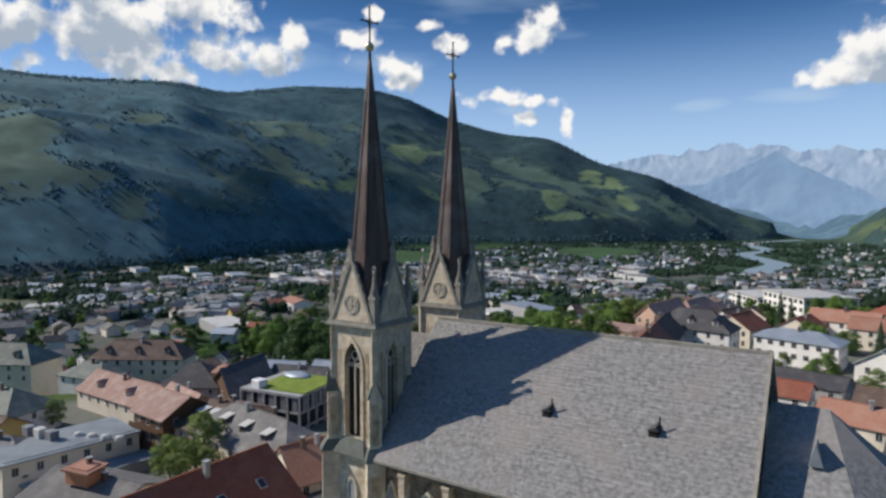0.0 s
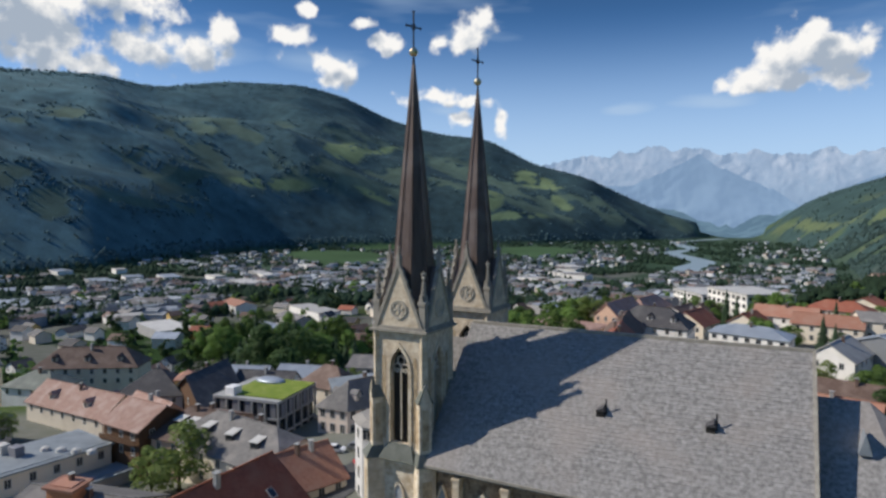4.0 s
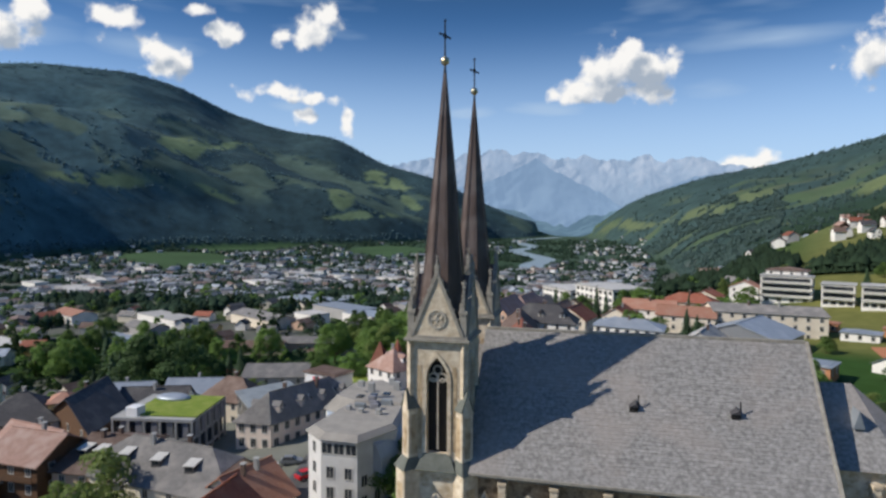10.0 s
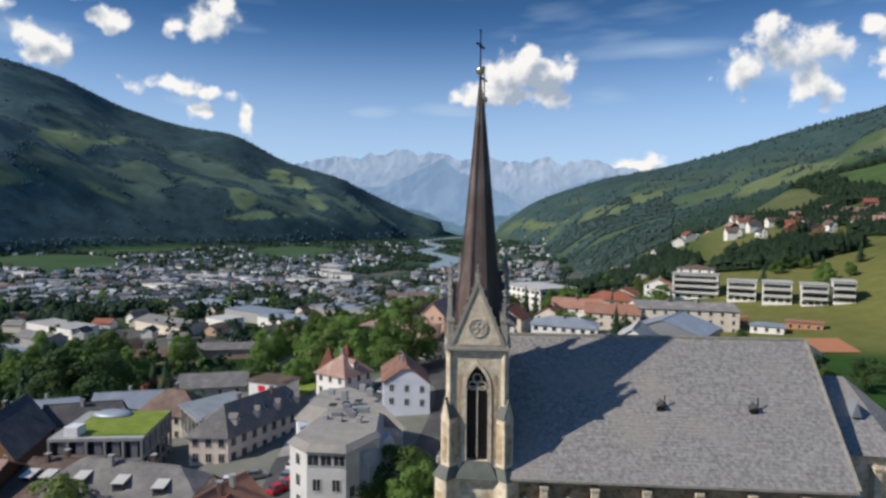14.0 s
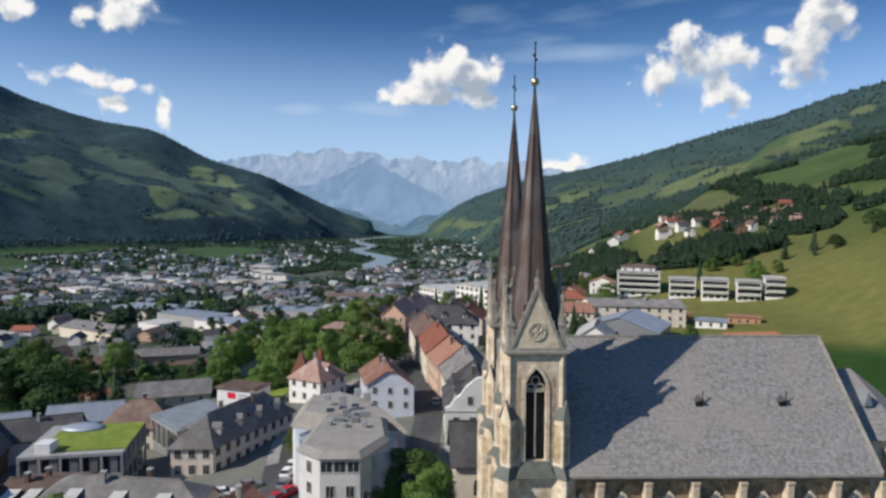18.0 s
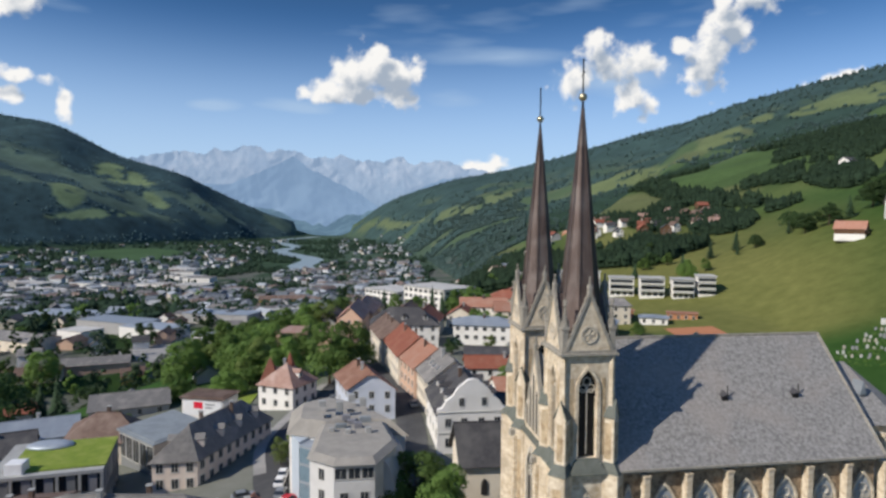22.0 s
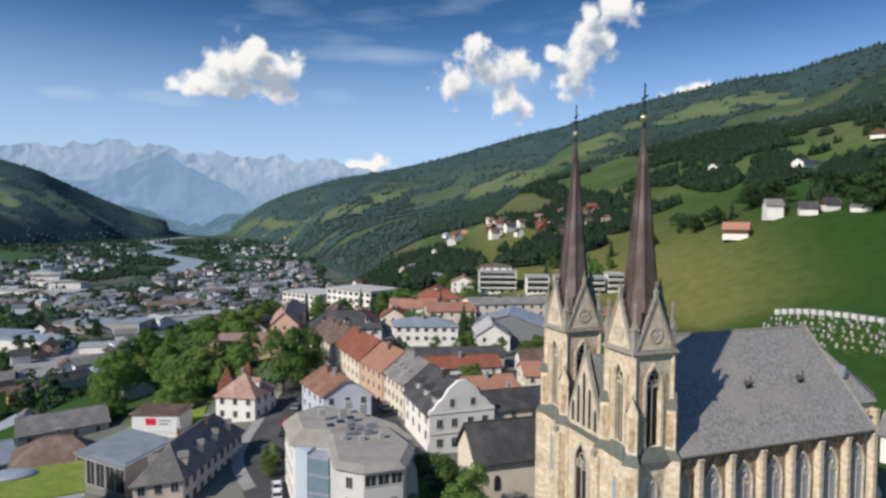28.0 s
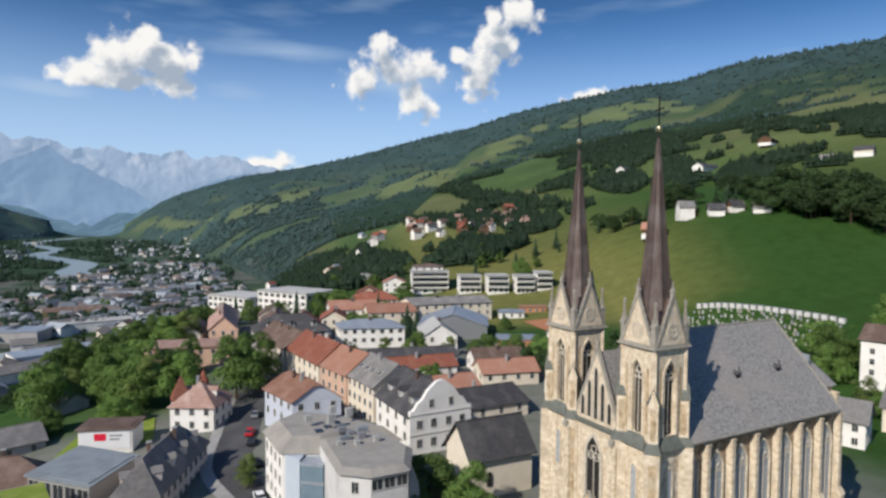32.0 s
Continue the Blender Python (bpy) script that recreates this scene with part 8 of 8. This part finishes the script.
# the crowd of roofs farther down the valley, past counting
def roofscape(number, seed):
    rng = np.random.default_rng(seed)
    body, top, tone_b, tone_t = Shape(), Shape(), [], []
    while number > 0:
        r, b = math.exp(rng.uniform(math.log(560), math.log(3300))), math.radians(rng.uniform(-74, 6))
        x, y = -45 + r * math.sin(b), -10 + r * math.cos(b)
        number -= 1
        z = high(x, y)
        if z > -38 or in_field(x, y) or float(wooded(x, y)) > 0.4 or wave(x, y, 260, 91, 2) < 0.40 or (y > 1350 and abs(x + 220) < 100):
            continue
        w, l, h, k = rng.uniform(8, 13), rng.uniform(11, 22), rng.uniform(5, 9), rng.uniform(1.5, 3.5)
        m = pose(x, y, z - 1, 0, 0, rng.uniform(0, 180))
        body.box(-w / 2, -l / 2, 0, w / 2, l / 2, h, m)
        top.prism([(-w / 2 - 0.6, h), (w / 2 + 0.6, h), (0, h + k)], -l / 2 - 0.6, l / 2 + 0.6, m)
    tagged(new("valley_houses", body.mesh("valley_houses", M["valley_wall"])), "crowd of small white and grey houses on the valley floor", "houses", kind="stuff")
    tagged(new("valley_roofs", top.mesh("valley_roofs", M["valley_roof"])), "crowd of grey and brown gabled roofs on the valley floor", "roofs", kind="stuff")


def island_tints(mat, colours):
    """Gives each joined piece of the mesh one of the colours."""
    n, l = mat.node_tree.nodes, mat.node_tree.links
    g = n.new("ShaderNodeNewGeometry")
    ramp = n.new("ShaderNodeValToRGB")
    ramp.color_ramp.interpolation = "CONSTANT"
    while len(ramp.color_ramp.elements) < len(colours):
        ramp.color_ramp.elements.new(0.5)
    for i, c in enumerate(colours):
        ramp.color_ramp.elements[i].position, ramp.color_ramp.elements[i].color = i / len(colours), (*c, 1)
    l.new(g.outputs["Random Per Island"], ramp.inputs[0])
    l.new(ramp.outputs[0], n["Principled BSDF"].inputs["Base Color"])


M["valley_wall"] = material("valley_wall_paint", (0.6, 0.58, 0.52), rough=0.9)
M["valley_roof"] = material("valley_roof_tiles", (0.15, 0.14, 0.13), rough=0.8)
island_tints(M["valley_wall"], [(0.60, 0.61, 0.62), (0.36, 0.38, 0.40), (0.50, 0.46, 0.40), (0.68, 0.69, 0.70), (0.45, 0.46, 0.47)])
island_tints(M["valley_roof"], [(0.13, 0.15, 0.17), (0.14, 0.135, 0.135), (0.34, 0.37, 0.40), (0.09, 0.10, 0.115), (0.19, 0.14, 0.12), (0.22, 0.235, 0.25)])
roofscape(3600, 17)
# hamlets and farms on the sunny slope
for i in range(56):
    r, b = far_rng.uniform(540, 665), radians(far_rng.uniform(20, 31.5))
    x, y = -45 + r * math.sin(b), -10 + r * math.cos(b)
    if free(x, y, 13):
        place_house(x, y, 0.72, "houses of the hill hamlet", r < 570, hill=True)
for i in range(40):
    r, b = far_rng.uniform(390, 1000), radians(far_rng.uniform(4, 18))
    x, y = -45 + r * math.sin(b), -10 + r * math.cos(b)
    if free(x, y, 16) and (r < 850 or wooded(x, y) < 0.5):
        place_house(x, y, 0.95, "houses of the hill hamlet")
for x, y, yaw, w, l, h, wall, roof, lab in ((203, 717, 20, 9, 12, 6, M["orange"], M["r_orange"], "orange chalet on a knoll"), (169, 243, 40, 9, 12, 5, M["wood"], M["r_orange"], "timber chalet with an orange roof"),
                                            (190, 240, 60, 8, 8, 7, M["white"], M["r_grey"], "white farmhouse with three storeys"), (198, 226, 48, 8, 8, 3, M["white"], M["r_dark"], "white farmhouse with a dark roof"),
                                            (206, 220, 70, 6, 7, 3, M["wood"], M["r_dark"], "white farmhouse with a dark roof"), (209, 206, 42, 6, 9, 2.6, M["white"], M["r_grey"], "white cottage with a grey roof"),
                                            (243, 176, 50, 8, 12, 5, M["white"], M["r_brown"], "timber and white chalet with a brown roof"), (398, 397, 105, 10, 40, 4, M["white"], M["r_dark"], "long white barn with a dark roof"),
                                            (403, 508, 105, 10, 22, 6, M["white"], M["r_dark"], "white farmhouse with a dark roof"), (399, 286, 20, 9, 11, 5, M["cream"], M["r_grey"], "cream house on the grassy slope"),
                                            (437, 279, 20, 9, 13, 5, M["cream"], M["r_dark"], "cream farm with a dark roof"), (489, 399, 110, 12, 26, 6, M["wood"], M["r_dark"], "timber farm with a dark roof"),
                                            (87, 80, 14, 12, 13, 13, M["white"], M["r_brown"], "tall white house with a brown roof"), (41, 67, 20, 8, 9, 6, M["white"], M["r_grey"], "white parish house with a grey roof"), (60, 62, 14, 9, 11, 6, M["cream"], M["r_grey"], "cream house with a grey roof")):
    o = small_house(x, y, yaw, w, l, h, 3.2, wall, roof, lab, "farms above the town", "farmhouse")
    if wall is M["wood"] or "farm" in lab:
        part("plinth", Shape().box(-w / 2 - 0.06, -l / 2 - 0.06, 0, w / 2 + 0.06, l / 2 + 0.06, 3.2), M["white"], o)
        balcony = part("balcony", Shape().box(-w / 2 - 0.2, -l / 2 - 1.3, 3.5, w / 2 + 0.2, -l / 2, 3.65), M["wood"], o)
        part("railing", Shape().box(-w / 2 - 0.2, -l / 2 - 1.32, 3.66, w / 2 + 0.2, -l / 2 - 1.22, 4.6), M["wood"], balcony)
    for s in (-1, 0, 1):
        for k in range(max(2, int(h // 3))):
            add_window(o, pose(s * w / 3.4, -l / 2, 1.7 + 2.8 * k), 1.0, 1.4)
            if x < 100:
                add_window(o, pose(-w / 2, s * l / 3.4, 1.7 + 2.8 * k, 0, 0, -90), 1.0, 1.4)

# ---------------------------------------------------------------- cemetery below the meadow
niche = Shape().bevel_box(-0.95, -0.8, -1.0, 0.95, 0.8, 1.5, 0.08)
NICHE, NICHE_TOP = niche.mesh("niche_wall", M["pale_grey"]), Shape().box(-1.02, -0.9, 1.502, 1.02, 0.9, 1.64).mesh("coping", M["concrete"])
for i in range(20):
    t = i / 21
    x, y = 111.5 + 9.0 * t, 163.0 - 56.0 * t
    o = tagged(new("niche_wall", NICHE), "white urn wall block with a grey coping", "urn wall", "urn walls of the cemetery")
    o.matrix_basis = pose(x, y, high(x, y), 0, 0, -81)
    part("coping", NICHE_TOP, None, o)
STONES = [Shape().prism([(-0.4, -0.3), (0.4, -0.3), (0.4, 0.8), (0.25, 1.05), (-0.25, 1.05), (-0.4, 0.8)], -0.12, 0.12).mesh("gravestone", M[k]) for k in ("concrete", "trim", "sign_grey")]
for i in range(130):
    row, col = i // 26, i % 26
    x, y = 107.5 + 9 * col / 26 - 4.4 * row + far_rng.uniform(-1.2, 1.2), 162.0 - 54 * col / 26 - 0.8 * row + far_rng.uniform(-0.6, 0.6)
    o = tagged(new("gravestone", far_rng.choice(STONES)), "small upright stone gravestone on the grass", "gravestone", "gravestones")
    o.matrix_basis = pose(x, y, high(x, y), 0, 0, -70 + far_rng.uniform(-8, 8)) @ Matrix.Diagonal((1, 1, far_rng.uniform(0.8, 1.4), 1))

# low plants between the graves
beds = Shape()
for i in range(420):
    row, col = far_rng.uniform(-0.6, 5.2), far_rng.uniform(0, 26)
    x, y = 107.5 + 9 * col / 26 - 4.4 * row, 162.0 - 54 * col / 26 - 0.8 * row
    s = far_rng.uniform(0.25, 0.8)
    beds.rings(0, 0, [(-0.3, 0.7 * s), (0.2 * s, s), (0.7 * s, 0.75 * s), (1.1 * s, 0.1 * s)], 6, m=pose(x, y, high(x, y)))
tagged(new("grave_plants", beds.mesh("grave_plants", M["hedge"])), "low green shrubs and flower beds between the graves", "shrubs", kind="stuff")

# ---------------------------------------------------------------- parked cars
def car(x, y, yaw, paint, word):
    c = thing("car", pose(x, y, high(x, y) + 0.16, 0, 0, yaw), "%s hatchback parked on the asphalt street" % word, "car", "parked cars")
    side = [(-2.0, 0.35), (2.0, 0.35), (2.05, 0.8), (1.3, 0.95), (-1.95, 0.98), (-2.05, 0.75)]
    part("body", Shape().prism(side, -0.85, 0.85), paint, c)
    part("cabin", Shape().add([(-1.7, -0.8, 0.96), (1.1, -0.8, 0.95), (1.1, 0.8, 0.95), (-1.7, 0.8, 0.96), (-1.3, -0.66, 1.48), (0.35, -0.66, 1.48), (0.35, 0.66, 1.48), (-1.3, 0.66, 1.48)],
                              [(0, 1, 5, 4), (1, 2, 6, 5), (2, 3, 7, 6), (3, 0, 4, 7), (3, 2, 1, 0), (4, 5, 6, 7)]), M["glass"], c)
    part("car_roof", Shape().box(-1.25, -0.64, 1.482, 0.3, 0.64, 1.52), paint, c)
    for wx in (-1.25, 1.25):
        for wy in (-0.8, 0.8):
            w = part("wheel", Shape().rings(0, 0, [(-0.1, 0.31), (0.1, 0.31)], 14, m=pose(wx, wy, 0.31, 90)), M["tyre"], c)
            part("rim", Shape().rings(0, 0, [(-0.11, 0.18), (0.11, 0.18)], 10, m=pose(wx, wy, 0.31, 90)), M["silver_paint"], w)


for x, y, yaw, k, word in ((-74.2, 97.5, 85, "white_paint", "white"), (-74.0, 101.0, 88, "white_paint", "white"), (-73.6, 92.5, 85, "silver_paint", "silver"), (-72.0, 89.0, 60, "red_paint", "red"), (-73.4, 87.0, 60, "red_paint", "red"),
                          (-71.6, 116.0, 96, "black_paint", "black"), (-70.2, 128.0, 72, "black_paint", "black"), (-69.4, 134.0, 70, "red_paint", "red"), (-66.0, 145.0, 70, "silver_paint", "silver"), (-46.6, 131.0, 92, "silver_paint", "silver"),
                          (-80.0, 94.0, 20, "silver_paint", "silver"), (-84.0, 92.0, 20, "white_paint", "white"), (-60.0, 182.0, 80, "white_paint", "white")):
    car(x, y, yaw, M[k], word)
